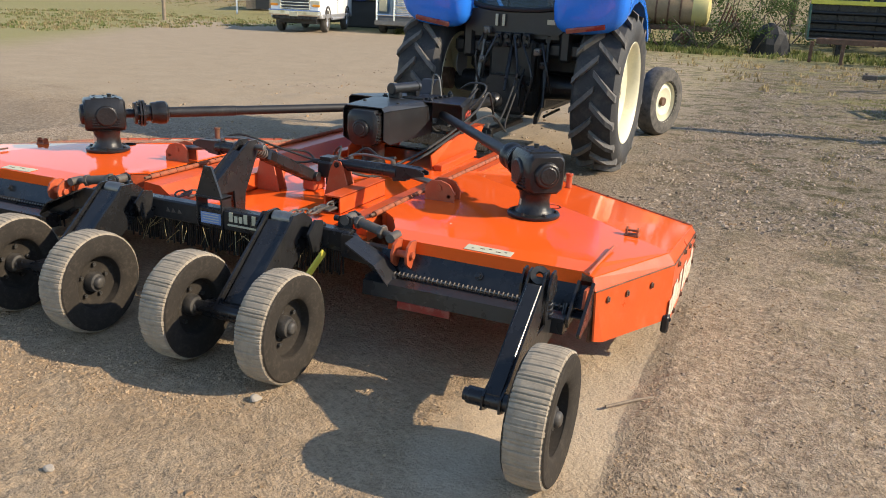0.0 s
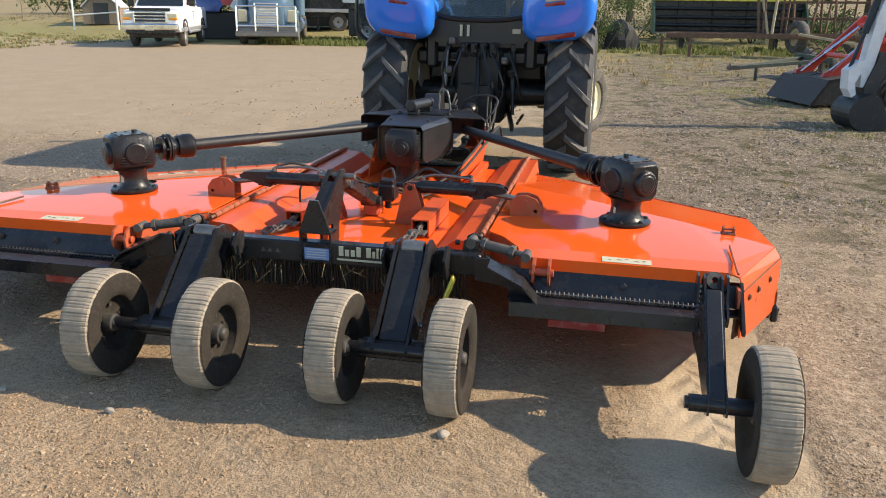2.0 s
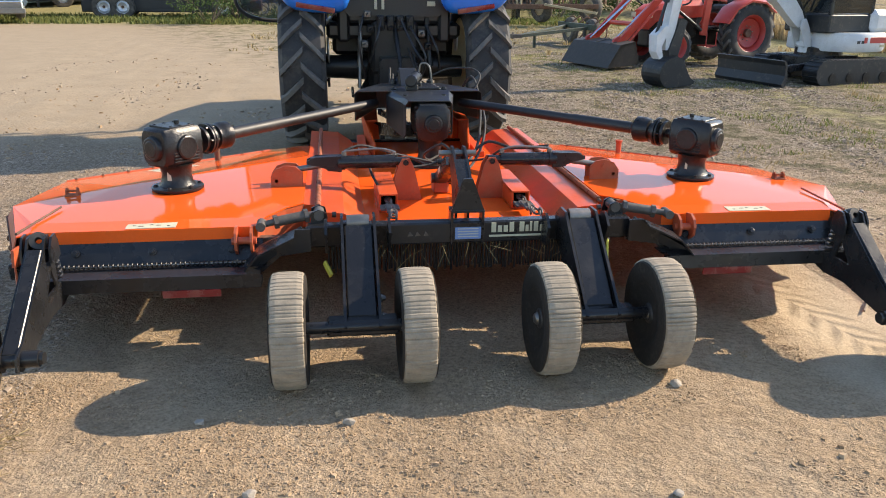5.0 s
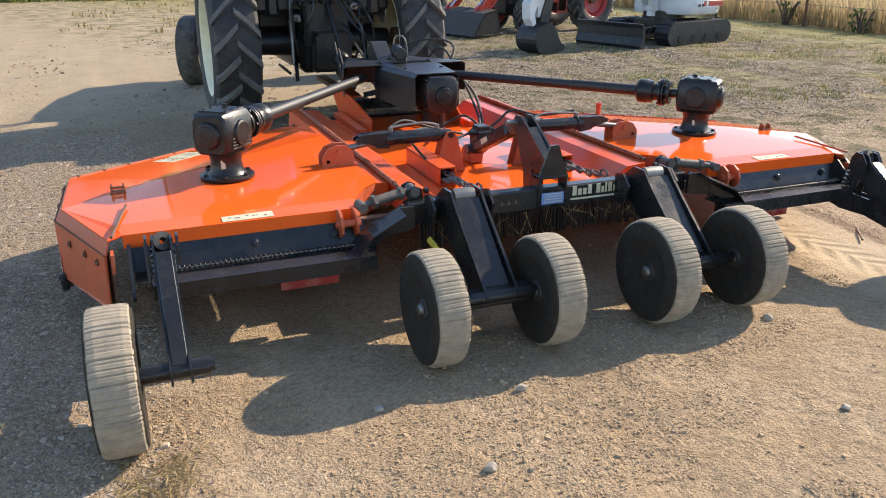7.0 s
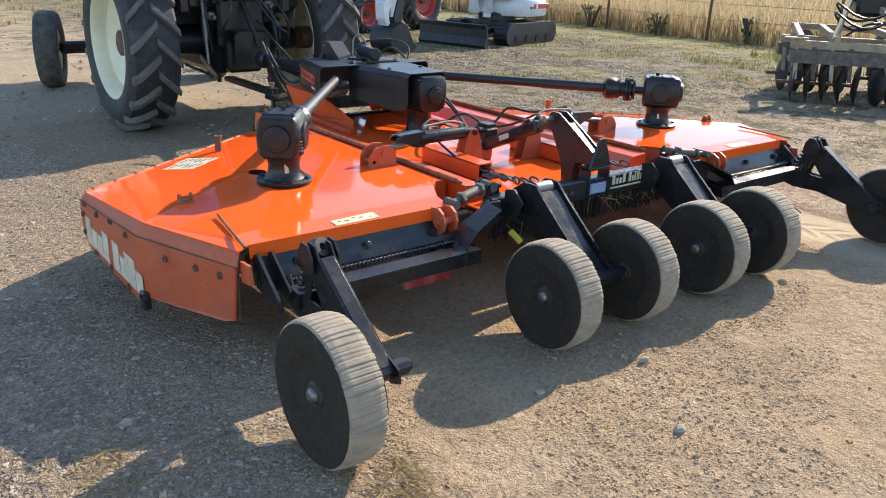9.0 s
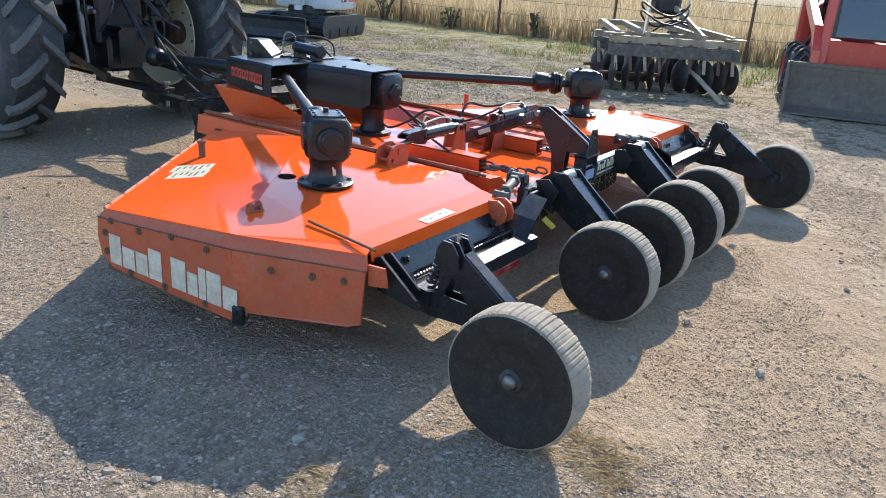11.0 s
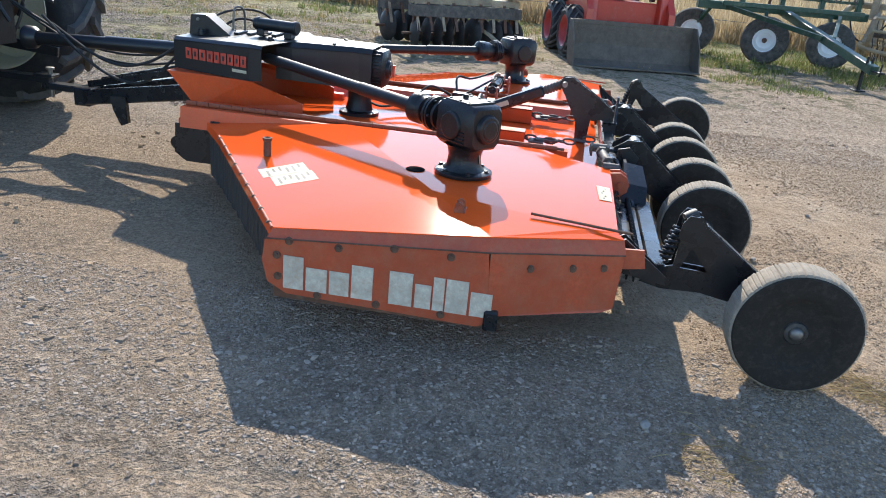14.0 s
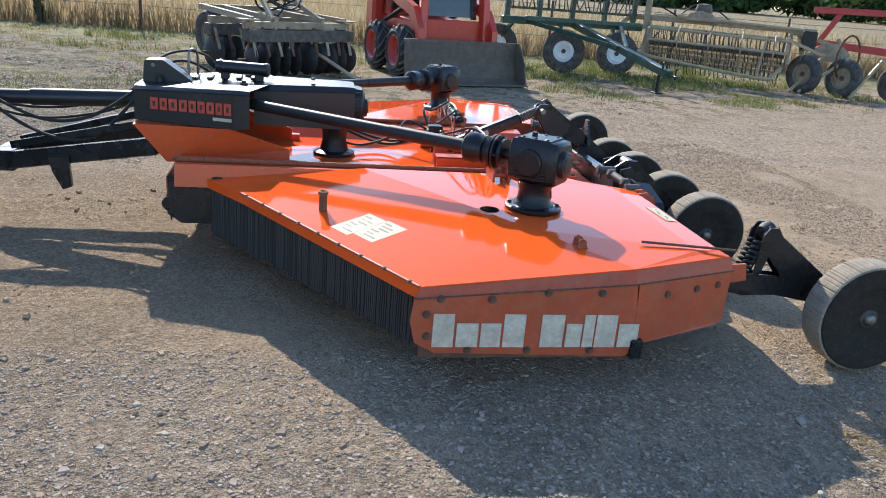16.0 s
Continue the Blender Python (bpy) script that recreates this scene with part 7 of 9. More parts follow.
def excavator(m):
    t = thing("mini_excavator", "white and black mini excavator with dozer blade on rubber tracks", "excavator", m)
    for s in (1, -1):
        belt, lug, places = track_form(1.95, 0.42, 0.32)
        tr = part("track", belt, M["blade"], t, "black rubber crawler track")
        tr.matrix_basis = pose(s * 0.62, -0.16, 0.0)
        first = None
        for p in places:
            if first is None:
                first = part("cleat", lug, M["blade"], tr)
                first.matrix_basis = p
            else:
                again(first, tr, p)
        f = Form().box((0, 0, 0.23), (0.29, 1.45, 0.16), 0.03)
        part("track_frame", f, M["black"], tr)
        for k in range(4):
            part("roller", Form().cyl((-0.172, -0.6 + 0.4 * k, 0.12), (0.172, -0.6 + 0.4 * k, 0.12), 0.085, n=14), M["iron"], tr)
        part("blade_arm", Form().beam((s * 0.36, 0.55, 0.30), (s * 0.40, 1.48, 0.24), 0.08, 0.12, 0.01), M["black"], t)
    part("carriage", Form().box((0, 0, 0.34), (0.95, 1.0, 0.24), 0.03).cyl((0, 0, 0.44), (0, 0, 0.58), 0.40, n=28), M["black"], t)
    prof = [(1.50, 0.04), (1.56, 0.0), (1.60, 0.06), (1.55, 0.20), (1.56, 0.36), (1.60, 0.44), (1.57, 0.45), (1.52, 0.37), (1.50, 0.20)]
    part("dozer_blade", Form().prism(prof, "x", -0.80, 0.80), M["blade"], t, "dark worn dozer blade")
    # house
    rings = []
    for z, k in ((0.54, 0.97), (0.57, 1.0), (0.82, 1.0), (0.86, 0.97)):
        rings.append([(0.76 * k * math.cos(a) * 1.0, -0.30 + (0.80 if math.sin(a) < 0 else 0.62) * k * math.copysign(abs(math.sin(a)) ** 0.6, math.sin(a)), z) for a in [2 * math.pi * i / 28 for i in range(28)]])
    body = part("house", loft(rings), M["worn_white"], t, "white rounded engine house with red stripe")
    part("stripe", Form().box((0.752, -0.50, 0.74), (0.012, 0.60, 0.10), 0.002), M["red_dull"], body)
    part("stripe", Form().box((-0.752, -0.50, 0.74), (0.012, 0.60, 0.10), 0.002), M["red_dull"], body)
    for s in (1, -1):
        for k in range(4):
            part("vent_slot", Form().box((0, 0, 0), (0.01, 0.025, 0.10), 0.002, pose(s * (0.70 - 0.06 * k), -0.80 - 0.045 * k, 0.74, 0, 0, s * -35)), M["ink"], body)
        part("vent_slot", Form().box((s * 0.748, -0.18, 0.71), (0.01, 0.07, 0.05), 0.004), M["ink"], body)
        part("vent_slot", Form().box((s * 0.748, -0.08, 0.71), (0.01, 0.07, 0.05), 0.004), M["ink"], body)
        part("red_vent", Form().box((s * 0.748, -0.66, 0.64), (0.006, 0.12, 0.04), 0.002), M["label"], body)
    part("engine_cover", Form().box((0.0, -0.80, 1.04), (1.20, 0.50, 0.40), 0.10), M["worn_white"], t)
    cab = part("cab", Form().box((0.0, -0.12, 1.01), (1.0, 1.05, 0.32), 0.03), M["blade"], t, "black glazed cab")
    for x, y in ((-0.46, 0.36), (0.46, 0.36), (-0.46, -0.60), (0.46, -0.60)):
        part("cab_post", Form().box((x, y, 1.70), (0.07, 0.07, 1.30), 0.012), M["black"], cab)
    part("cab_roof", Form().box((0, -0.12, 2.38), (1.06, 1.14, 0.10), 0.04), M["black"], cab)
    part("seat", Form().box((0, -0.2, 1.36), (0.44, 0.42, 0.14), 0.04).box((0, -0.42, 1.66), (0.42, 0.12, 0.50), 0.04), M["seat"], cab)
    for pts in ([(k * 0.48, 0.34, 1.18), (k * 0.48, -0.58, 1.18), (k * 0.48, -0.58, 2.32), (k * 0.48, 0.34, 2.32)] for k in (1, -1)):
        pane("cab_glass", pts, cab, "windscreen")
    pane("cab_glass", [(-0.44, 0.38, 1.18), (0.44, 0.38, 1.18), (0.44, 0.38, 2.32), (-0.44, 0.38, 2.32)], cab, "windscreen")
    # boom, stick, bucket: boom foot low at the front of the house
    part("swing_post", Form().cyl((0, 0.36, 0.50), (0, 0.36, 0.84), 0.10, n=18).prism([(0.34, 0.60), (0.48, 0.60), (0.64, 0.93), (0.64, 1.06), (0.54, 1.08), (0.42, 0.90)], "x", -0.13, -0.10).prism([(0.34, 0.60), (0.48, 0.60), (0.64, 0.93), (0.64, 1.06), (0.54, 1.08), (0.42, 0.90)], "x", 0.10, 0.13).box((0, 0.40, 0.64), (0.22, 0.14, 0.10), 0.03), M["worn_white"], t)
    f = Form()
    for x0, x1 in ((-0.09, 0.09),):
        f.prism([(0.56, 0.96), (0.66, 0.93), (0.74, 0.97), (1.30, 1.42), (2.20, 2.20), (2.85, 2.62), (2.80, 2.78), (2.65, 2.80), (1.90, 2.32), (1.06, 1.66), (0.62, 1.20), (0.54, 1.06)], "x", x0, x1)
    part("boom", f, M["worn_white"], t, "white angled boom")
    f = Form().prism([(2.72, 2.90), (3.02, 2.78), (3.38, 1.55), (3.48, 0.80), (3.46, 0.60), (3.36, 0.60), (3.22, 1.45), (2.78, 2.60)], "x", -0.08, 0.08)
    part("stick", f, M["worn_white"], t, "white dipper stick")
    part("boom_cylinder", Form().cyl((0.0, 0.42, 1.00), (0.0, 0.86, 1.66), 0.045).cyl((0.0, 0.86, 1.66), (0.0, 1.40, 2.02), 0.026), M["blade"], t)
    part("bucket_cylinder", Form().cyl((0.0, 3.22, 2.45), (0.0, 3.48, 1.35), 0.05).cyl((0.0, 3.48, 1.35), (0.0, 3.62, 0.85), 0.026).beam((0.0, 3.06, 2.50), (0.0, 3.24, 2.45), 0.08, 0.10), M["blade"], t)
    part("knuckle", Form().prism([(3.40, 0.96), (3.52, 0.98), (3.68, 0.84), (3.66, 0.58), (3.58, 0.46), (3.52, 0.50), (3.56, 0.66), (3.50, 0.78), (3.38, 0.80)], "x", -0.10, 0.10), M["worn_white"], t)
    part("link", Form().prism([(3.10, 1.06), (3.24, 1.10), (3.42, 0.60), (3.40, 0.44), (3.24, 0.44)], "x", -0.11, 0.11), M["blade"], t, "black bucket linkage")
    for pts in ([(0.10, 0.5, 1.1), (0.14, 0.72, 1.5), (0.12, 1.4, 2.15)], [(0.10, 0.4, 0.9), (0.20, 0.46, 1.25), (0.14, 0.9, 1.75)], [(0.10, 2.8, 2.5), (0.18, 3.0, 1.9), (0.16, 3.1, 1.4), (0.10, 3.24, 1.3)], [(-0.10, 2.8, 2.5), (-0.18, 3.0, 1.9), (-0.16, 3.1, 1.4), (-0.10, 3.24, 1.3)]):
        part("hose", Form().tube(pts, 0.014), M["plastic"], t)
    prof = [(3.22, 0.46), (3.36, 0.52)] + arc(3.42, 0.245, 0.24, 75, -105, 12) + [(3.02, 0.04), (2.94, 0.10), (3.04, 0.16), (3.12, 0.28)]
    part("digging_bucket", Form().prism(prof, "x", -0.25, 0.25), M["blade"], t, "dark steel digging bucket")
    for k in range(4):
        part("bucket_tooth", Form().beam((-0.20 + 0.133 * k, 3.08, 0.08), (-0.20 + 0.133 * k, 2.94, 0.07), 0.05, 0.03), M["iron"], t)
    return t


def disc_harrow(m):
    t = thing("disc_harrow", "rusty tan disc harrow with dark rusty discs parked on grass", "disc harrow", m)
    for y, z in ((-0.55, 0.72), (0.35, 0.72)):
        part("gang_beam", Form().box((0, y, z), (1.90, 0.10, 0.10), 0.008), M["drab"], t)
    for x in (-0.85, -0.42, 0.42, 0.85):
        part("frame_rail", Form().beam((x, -0.60, 0.80), (x * 0.8, 0.95, 0.86), 0.07, 0.08), M["drab"], t)
    part("frame_rail", Form().beam((-0.75, 0.95, 0.86), (0.75, 0.95, 0.86), 0.07, 0.08), M["drab"], t)
    part("mast_leg", Form().beam((-0.45, -0.55, 0.78), (-0.12, 0.45, 1.30), 0.06, 0.07), M["drab"], t)
    part("mast_leg", Form().beam((0.45, -0.55, 0.78), (0.12, 0.45, 1.30), 0.06, 0.07), M["drab"], t)
    part("end_plate", Form().box((-0.90, -0.58, 0.80), (0.28, 0.18, 0.02), 0.003), M["drab"], t)
    part("end_plate", Form().box((0.90, -0.58, 0.80), (0.28, 0.18, 0.02), 0.003), M["drab"], t)
    part("weight_drum", Form().box((0.1, 0.35, 1.22), (0.40, 0.36, 0.32), 0.05), M["iron"], t, "black box on the frame")
    for y in (-0.60, 0.40):
        part("gang_guard", Form().prism([(y - 0.10, 0.50), (y - 0.09, 0.66), (y + 0.09, 0.66), (y + 0.10, 0.50)], "x", -0.95, 0.95), M["rust_dark"], t, "rusty brown gang channel")
    disc = Form().lathe([(0.0, -0.02), (0.09, -0.015), (0.165, 0.008), (0.235, 0.040), (0.239, 0.045), (0.165, 0.014), (0.09, -0.006), (0.0, -0.01)], (0, 0, 0), (1, 0, 0), 26)
    first = None
    for y, tilt in ((-0.55, 10), (0.40, -10)):
        for s in (-1, 1):
            part("gang_axle", Form().cyl((s * 0.10, y, 0.24), (s * 1.05, y, 0.24), 0.022), M["rust"], t)
            for k in range(5):
                mm = pose(s * (0.12 + 0.19 * k), y, 0.238, 17 * k, 0, s * tilt)
                if first is None:
                    first = part("disc", disc, M["disc"], t, "dark rusty concave disc")
                    first.matrix_basis = mm
                else:
                    again(first, t, mm)
                if k < 4:
                    part("scraper", Form().beam((s * (0.24 + 0.215 * k), y - 0.05, 0.70), (s * (0.22 + 0.215 * k), y - 0.20, 0.30), 0.05, 0.012), M["drab" if k % 2 else "rust"], t)
            for x in (0.32, 0.85):
                part("bearing_arm", Form().beam((s * x, y, 0.68), (s * x, y, 0.24), 0.06, 0.05), M["rust"], t)
    part("drawbar_strap", Form().beam((0.30, -0.60, 0.34), (0.46, -1.30, 0.05), 0.09, 0.025).beam((0.46, -1.30, 0.05), (0.40, -1.62, 0.03), 0.09, 0.025), M["oldcream"], t, "pale bent steel strap")
    for s in (-1, 1):
        plain_wheel(t, pose(s * 0.55, 0.95, 0.46, 0, 0, 0), 0.35, 0.22, 0.18, M["drab"])
    part("hose_loop", Form().tube([(0.35 * math.cos(a) - 0.05, -0.1 + 0.30 * math.sin(a), 0.95 + 0.10 * math.cos(a * 2) + 0.01 * i) for i, a in enumerate([2 * math.pi * k / 12 for k in range(25)])], 0.016), M["plastic"], t, "coiled black hose")
    part("hose_loop", Form().tube([(-0.3, -0.45, 0.85), (0.0, -0.3, 1.0), (0.4, -0.1, 0.95), (0.5, 0.3, 0.9), (0.1, 0.4, 1.05)], 0.015), M["plastic"], t)
    return t


def skid_steer(m):
    t = thing("skid_steer", "red skid steer loader with wide steel bucket on the ground", "skid steer", m)
    for s in (1, -1):
        for y in (-0.52, 0.52):
            farm_wheel(t, pose(s * 0.74, y, 0.40, 0, 0, 0 if s > 0 else 180), 0.41, 0.28, 0.22, 14, M["red_dull"], 1, "wheel", "black lugged wheel with red rim")
        f = Form().prism([(-1.20, 1.42), (-1.05, 1.58), (0.85, 1.12), (1.12, 0.80), (1.14, 0.38), (1.02, 0.38), (0.98, 0.72), (0.70, 0.98), (-1.0, 1.38)], "x", s * 0.60, s * 0.70)
        part("lift_arm", f, M["red"], t, "red loader arm")
        part("front_post", Form().beam((s * 0.55, 0.96, 0.42), (s * 0.53, 0.86, 1.52), 0.13, 0.16, 0.02), M["red"], t)
        part("lift_cylinder", Form().cyl((s * 0.56, -0.85, 0.75), (s * 0.56, 0.25, 1.10), 0.04), M["black"], t)
        part("rear_tower", Form().box((s * 0.62, -1.05, 1.0), (0.22, 0.36, 0.95), 0.05), M["red"], t)
        part("head_lamp", Form().box((s * 0.50, 0.66, 1.98), (0.14, 0.06, 0.09), 0.02), M["label"], t)
        part("cab_post", Form().beam((s * 0.44, 0.72, 0.95), (s * 0.44, 0.60, 2.02), 0.08, 0.08, 0.01), M["black"], t)
        part("cab_post", Form().beam((s * 0.44, -0.60, 1.0), (s * 0.44, -0.55, 2.02), 0.08, 0.08, 0.01), M["black"], t)
    part("chassis", Form().box((0, -0.15, 0.62), (1.12, 1.95, 0.58), 0.05), M["red"], t, "red steel chassis")
    part("front_panel", Form().box((0, 0.84, 0.66), (1.10, 0.08, 0.55), 0.02), M["red"], t)
    part("engine_hood", Form().box((0, -1.05, 1.12), (1.0, 0.55, 0.60), 0.08), M["red"], t)
    part("roof", Form().box((0, 0.02, 2.06), (1.02, 1.30, 0.10), 0.04), M["black"], t)
    pane("windscreen", [(-0.41, 0.74, 0.98), (0.41, 0.74, 0.98), (0.41, 0.62, 2.0), (-0.41, 0.62, 2.0)], t, "windscreen")
    for s in (1, -1):
        pane("side_glass", [(s * 0.45, 0.66, 1.0), (s * 0.45, -0.56, 1.05), (s * 0.45, -0.52, 2.0), (s * 0.45, 0.58, 2.0)], t, "windscreen")
    part("seat", Form().box((0, 0.0, 1.05), (0.46, 0.44, 0.14), 0.04).box((0, -0.24, 1.35), (0.44, 0.12, 0.55), 0.04), M["seat"], t)
    part("coupler", Form().box((0, 1.18, 0.40), (1.10, 0.10, 0.42), 0.02), M["black"], t)
    b = part("loader_bucket", bucket_form(1.95, 0.46, 0.62), M["bucket"], t, "worn dark steel bucket")
    b.matrix_basis = pose(0, 1.26, 0.03, 0)
    return t


def harrow_cart(m):
    t = thing("harrow_cart", "dark green folding chain harrow cart with white-rimmed wheels", "harrow", m)
    part("tongue", Form().beam((0, 0, 0.34), (0, 3.4, 0.92), 0.13, 0.13, 0.008), M["green"], t, "green square tongue")
    part("tongue_foot", Form().cyl((0, 0.28, 0.0), (0, 0.28, 0.36), 0.03).box((0, 0.28, 0.01), (0.16, 0.16, 0.02), 0.004), M["iron"], t)
    part("clevis", Form().box((0, -0.10, 0.33), (0.09, 0.22, 0.03), 0.006).cyl((0, -0.15, 0.28), (0, -0.15, 0.46), 0.014), M["iron"], t)
    for x in (0.03, -0.05):
        part("hitch_stub", Form().cyl((x, 0.15, 0.40), (x, 0.15, 0.52), 0.02), M["iron"], t)
    part("cross_beam", Form().box((0, 3.3, 0.92), (3.2, 0.14, 0.14), 0.01), M["green"], t, "green cross beam")
    part("cross_beam", Form().box((0, 2.9, 0.98), (2.6, 0.08, 0.08), 0.01), M["green"], t)
    for s in (1, -1):
        part("brace", Form().beam((s * 0.1, 1.5, 0.62), (s * 1.1, 3.3, 0.92), 0.06, 0.08), M["green"], t)
    for x, y in ((-0.42, 2.85), (0.80, 2.85), (-1.45, 3.75)):
        plain_wheel(t, pose(x, y, 0.41, 0, 0, 62), 0.41, 0.22, 0.20, M["white"], "wheel", "black wheel with white rim")
        part("axle_leg", Form().beam((x + 0.06, y + 0.17, 0.42), (x + 0.10, 3.28, 0.90), 0.06, 0.08), M["green"], t)
    rng = random.Random(4)
    for x in (-1.45, -0.75, 0.0, 0.75, 1.45):
        part("fold_post", Form().box((x, 3.4, 1.60), (0.09, 0.09, 1.30), 0.01), M["green"], t)
    for z in (1.15, 1.65, 2.15):
        part("fold_rail", Form().box((0, 3.4, z), (3.0, 0.05, 0.05), 0.006), M["green"], t)
    for k in range(34):
        x = -1.45 + k * 0.088
        pts = [(x + rng.uniform(-0.05, 0.05), 3.34 + rng.uniform(-0.08, 0.04), 2.2 - 0.21 * j) for j in range(6)]
        part("harrow_chain", Form().tube(pts, 0.014, 5, 3), M["rust_dark"], t)
    return t


def hay_rake(m):
    t = thing("hay_rake", "weathered cream side-delivery hay rake with rows of rusty tines", "hay rake", m)
    part("main_beam", Form().box((0.1, 0.25, 1.14), (3.3, 0.11, 0.11), 0.01), M["drab"], t, "faded main beam")
    part("top_tube", Form().cyl((-0.9, 0.08, 1.22), (1.5, 0.08, 1.16), 0.035, n=12).cyl((-1.4, 0.40, 1.20), (0.2, 0.40, 1.22), 0.03, n=12), M["oldcream"], t, "pale top tube")
    part("gear_cover", Form().prism([(-0.75, 1.16), (-0.66, 1.30), (-0.45, 1.36), (-0.22, 1.30), (-0.10, 1.16)], "y", 0.02, 0.42), M["drab"], t, "arched gear cover")
    part("gear_case", Form().lathe([(0.0, -0.16), (0.14, -0.14), (0.17, 0.0), (0.14, 0.14), (0.0, 0.16)], (-0.42, 0.22, 1.34), (0, 0, 1), 20), M["rust_dark"], t)
    tine = None
    g = Form().tube([(0, 0, 0), (0, -0.03, -0.14), (0.02, 0.03, -0.26)], 0.010, 5, 3)
    for k, (y, z) in enumerate(((-0.30, 0.96), (-0.40, 0.74), (-0.28, 0.50), (0.0, 0.36), (0.30, 0.55), (0.10, 0.98))):
        part("tine_bar", Form().cyl((-1.35, y, z), (1.25, y, z - 0.03), 0.026, n=10), M["oldcream"], t, "pale tine bar")
        for j in range(30):
            mm = pose(-1.30 + j * 0.086, y, z, 6 * math.sin(j * 1.7 + k), 5 * math.sin(j * 2.9), 0)
            if tine is None:
                tine = part("tine", g, M["rust_dark"], t)
                tine.matrix_basis = mm
            else:
                again(tine, t, mm)
    part("reel_shaft", Form().cyl((-1.42, 0.02, 0.68), (1.30, 0.02, 0.66), 0.07, n=14), M["rust_dark"], t)
    for x in (-0.9, -0.3, 0.3, 0.9):
        part("reel_spider", Form().beam((x, -0.40, 0.74), (x, 0.32, 0.56), 0.03, 0.05).beam((x, -0.05, 0.34), (x, 0.10, 0.98), 0.03, 0.05), M["rust_dark"], t)
        part("stripper", Form().tube([(x + 0.12, 0.22, 1.10), (x + 0.12, -0.42, 0.95), (x + 0.12, -0.50, 0.60), (x + 0.12, -0.30, 0.32)], 0.016, 6, 5), M["drab"], t)
    part("guard_rail", Form().tube([(-1.48, -0.40, 0.52), (-1.30, -0.48, 0.42), (0.8, -0.54, 0.22), (1.10, -0.46, 0.30), (1.26, -0.2, 0.52)], 0.034, 8, 5), M["oldcream"], t, "pale bent guard rail")
    for x in (-1.45, 1.30):
        part("end_frame", Form().beam((x, -0.35, 0.50), (x, 0.25, 1.12), 0.06, 0.08).beam((x, 0.25, 1.12), (x, 0.55, 0.60), 0.06, 0.08).beam((x, -0.35, 0.5), (x, 0.5, 0.55), 0.05, 0.06), M["drab"], t)
        part("reel_plate", Form().cyl((x * 0.97 - 0.02, 0.05, 0.68), (x * 0.97 + 0.02, 0.05, 0.68), 0.36, n=8), M["drab"], t)
    part("front_arm", Form().tube([(-1.5, 0.25, 1.14), (-1.85, 0.22, 1.12), (-2.00, 0.10, 0.95), (-2.06, -0.05, 0.62)], 0.06, 8, 5), M["drab"], t, "bent front arm")
    part("front_post", Form().box((-1.50, 0.12, 1.30), (0.12, 0.12, 0.80), 0.01), M["drab"], t)
    part("strap_rail", Form().beam((0.86, -0.36, 1.00), (0.80, -0.50, 0.26), 0.03, 0.06), M["oldcream"], t)
    part("side_strut", Form().beam((1.2, -0.2, 0.98), (1.95, -0.1, 0.72), 0.05, 0.06).beam((1.3, 0.2, 1.10), (2.2, 0.15, 0.90), 0.06, 0.07), M["oldcream"], t)
    part("spring_pack", Form().box((1.62, -0.05, 0.98), (0.26, 0.20, 0.36), 0.02), M["iron"], t, "dark spring pack")
    for x in (1.55, 1.63, 1.71):
        part("lift_spring", Form().coil((x, -0.16, 0.62), (x, -0.12, 0.84), 0.028, 0.009, 6), M["oldcream"], t)
    for x in (1.65, 2.35):
        plain_wheel(t, pose(x, -0.15, 0.36, 0, 0, 50), 0.36, 0.20, 0.20, M["drab"])
        part("wheel_fork", Form().beam((x, -0.02, 0.40), (x - 0.2, 0.25, 1.05), 0.05, 0.07), M["drab"], t)
    part("wheel_cover", Form().prism(arc(2.05, 0.55, 0.42, 10, 170, 10), "y", 0.10, 0.16), M["drab"], t)
    for pts in ([(-1.9, 0.15, 0.95), (-1.75, 0.05, 0.62), (-1.5, 0.0, 0.52), (-1.2, 0.1, 0.9)], [(-1.95, 0.2, 1.1), (-1.7, 0.2, 1.42), (-1.3, 0.2, 1.38), (-0.9, 0.25, 1.2)], [(-0.9, 0.3, 1.2), (-0.6, 0.3, 1.46), (-0.2, 0.25, 1.40), (0.1, 0.2, 1.22)]):
        part("hose", Form().tube(pts, 0.016, 6, 5), M["plastic"], t)
    return t


def tine_frame(m):
    """Folded red implement with cream struts beside the rake."""
    t = thing("red_tedder", "red folded hay tedder with pale props and rusty wheels", "hay tedder", m)
    part("main_tube", Form().beam((-1.2, 0, 1.55), (1.4, 0, 1.62), 0.12, 0.12, 0.01), M["red_dull"], t, "red main tube")
    part("leg", Form().beam((-0.7, 0, 1.55), (-1.1, 0, 0.75), 0.10, 0.10), M["red_dull"], t)
    part("leg", Form().beam((0.6, 0, 1.60), (0.5, 0, 0.60), 0.10, 0.10), M["red_dull"], t)
    part("arm", Form().beam((-1.1, 0, 0.95), (0.9, 0.2, 0.85), 0.10, 0.14), M["red_dull"], t)
    for x0, x1 in ((-0.80, -1.25), (-0.35, -1.10), (0.2, -0.2)):
        part("prop", Form().beam((x0, -0.4, 0.75), (x1, -0.7, 0.02), 0.05, 0.05), M["oldcream"], t)
    for x in (-0.4, 0.5):
        plain_wheel(t, pose(x, -0.1, 0.34, 0, 0, 60), 0.34, 0.16, 0.20, M["rust"])
        ring = [(x + 0.42 * math.cos(a) * 0.4, -0.25 + 0.42 * math.cos(a) * 0.8, 0.72 + 0.42 * math.sin(a)) for a in [2 * math.pi * i / 16 for i in range(17)]]
        part("rotor_ring", Form().tube(ring, 0.02), M["rust"], t)
    return t


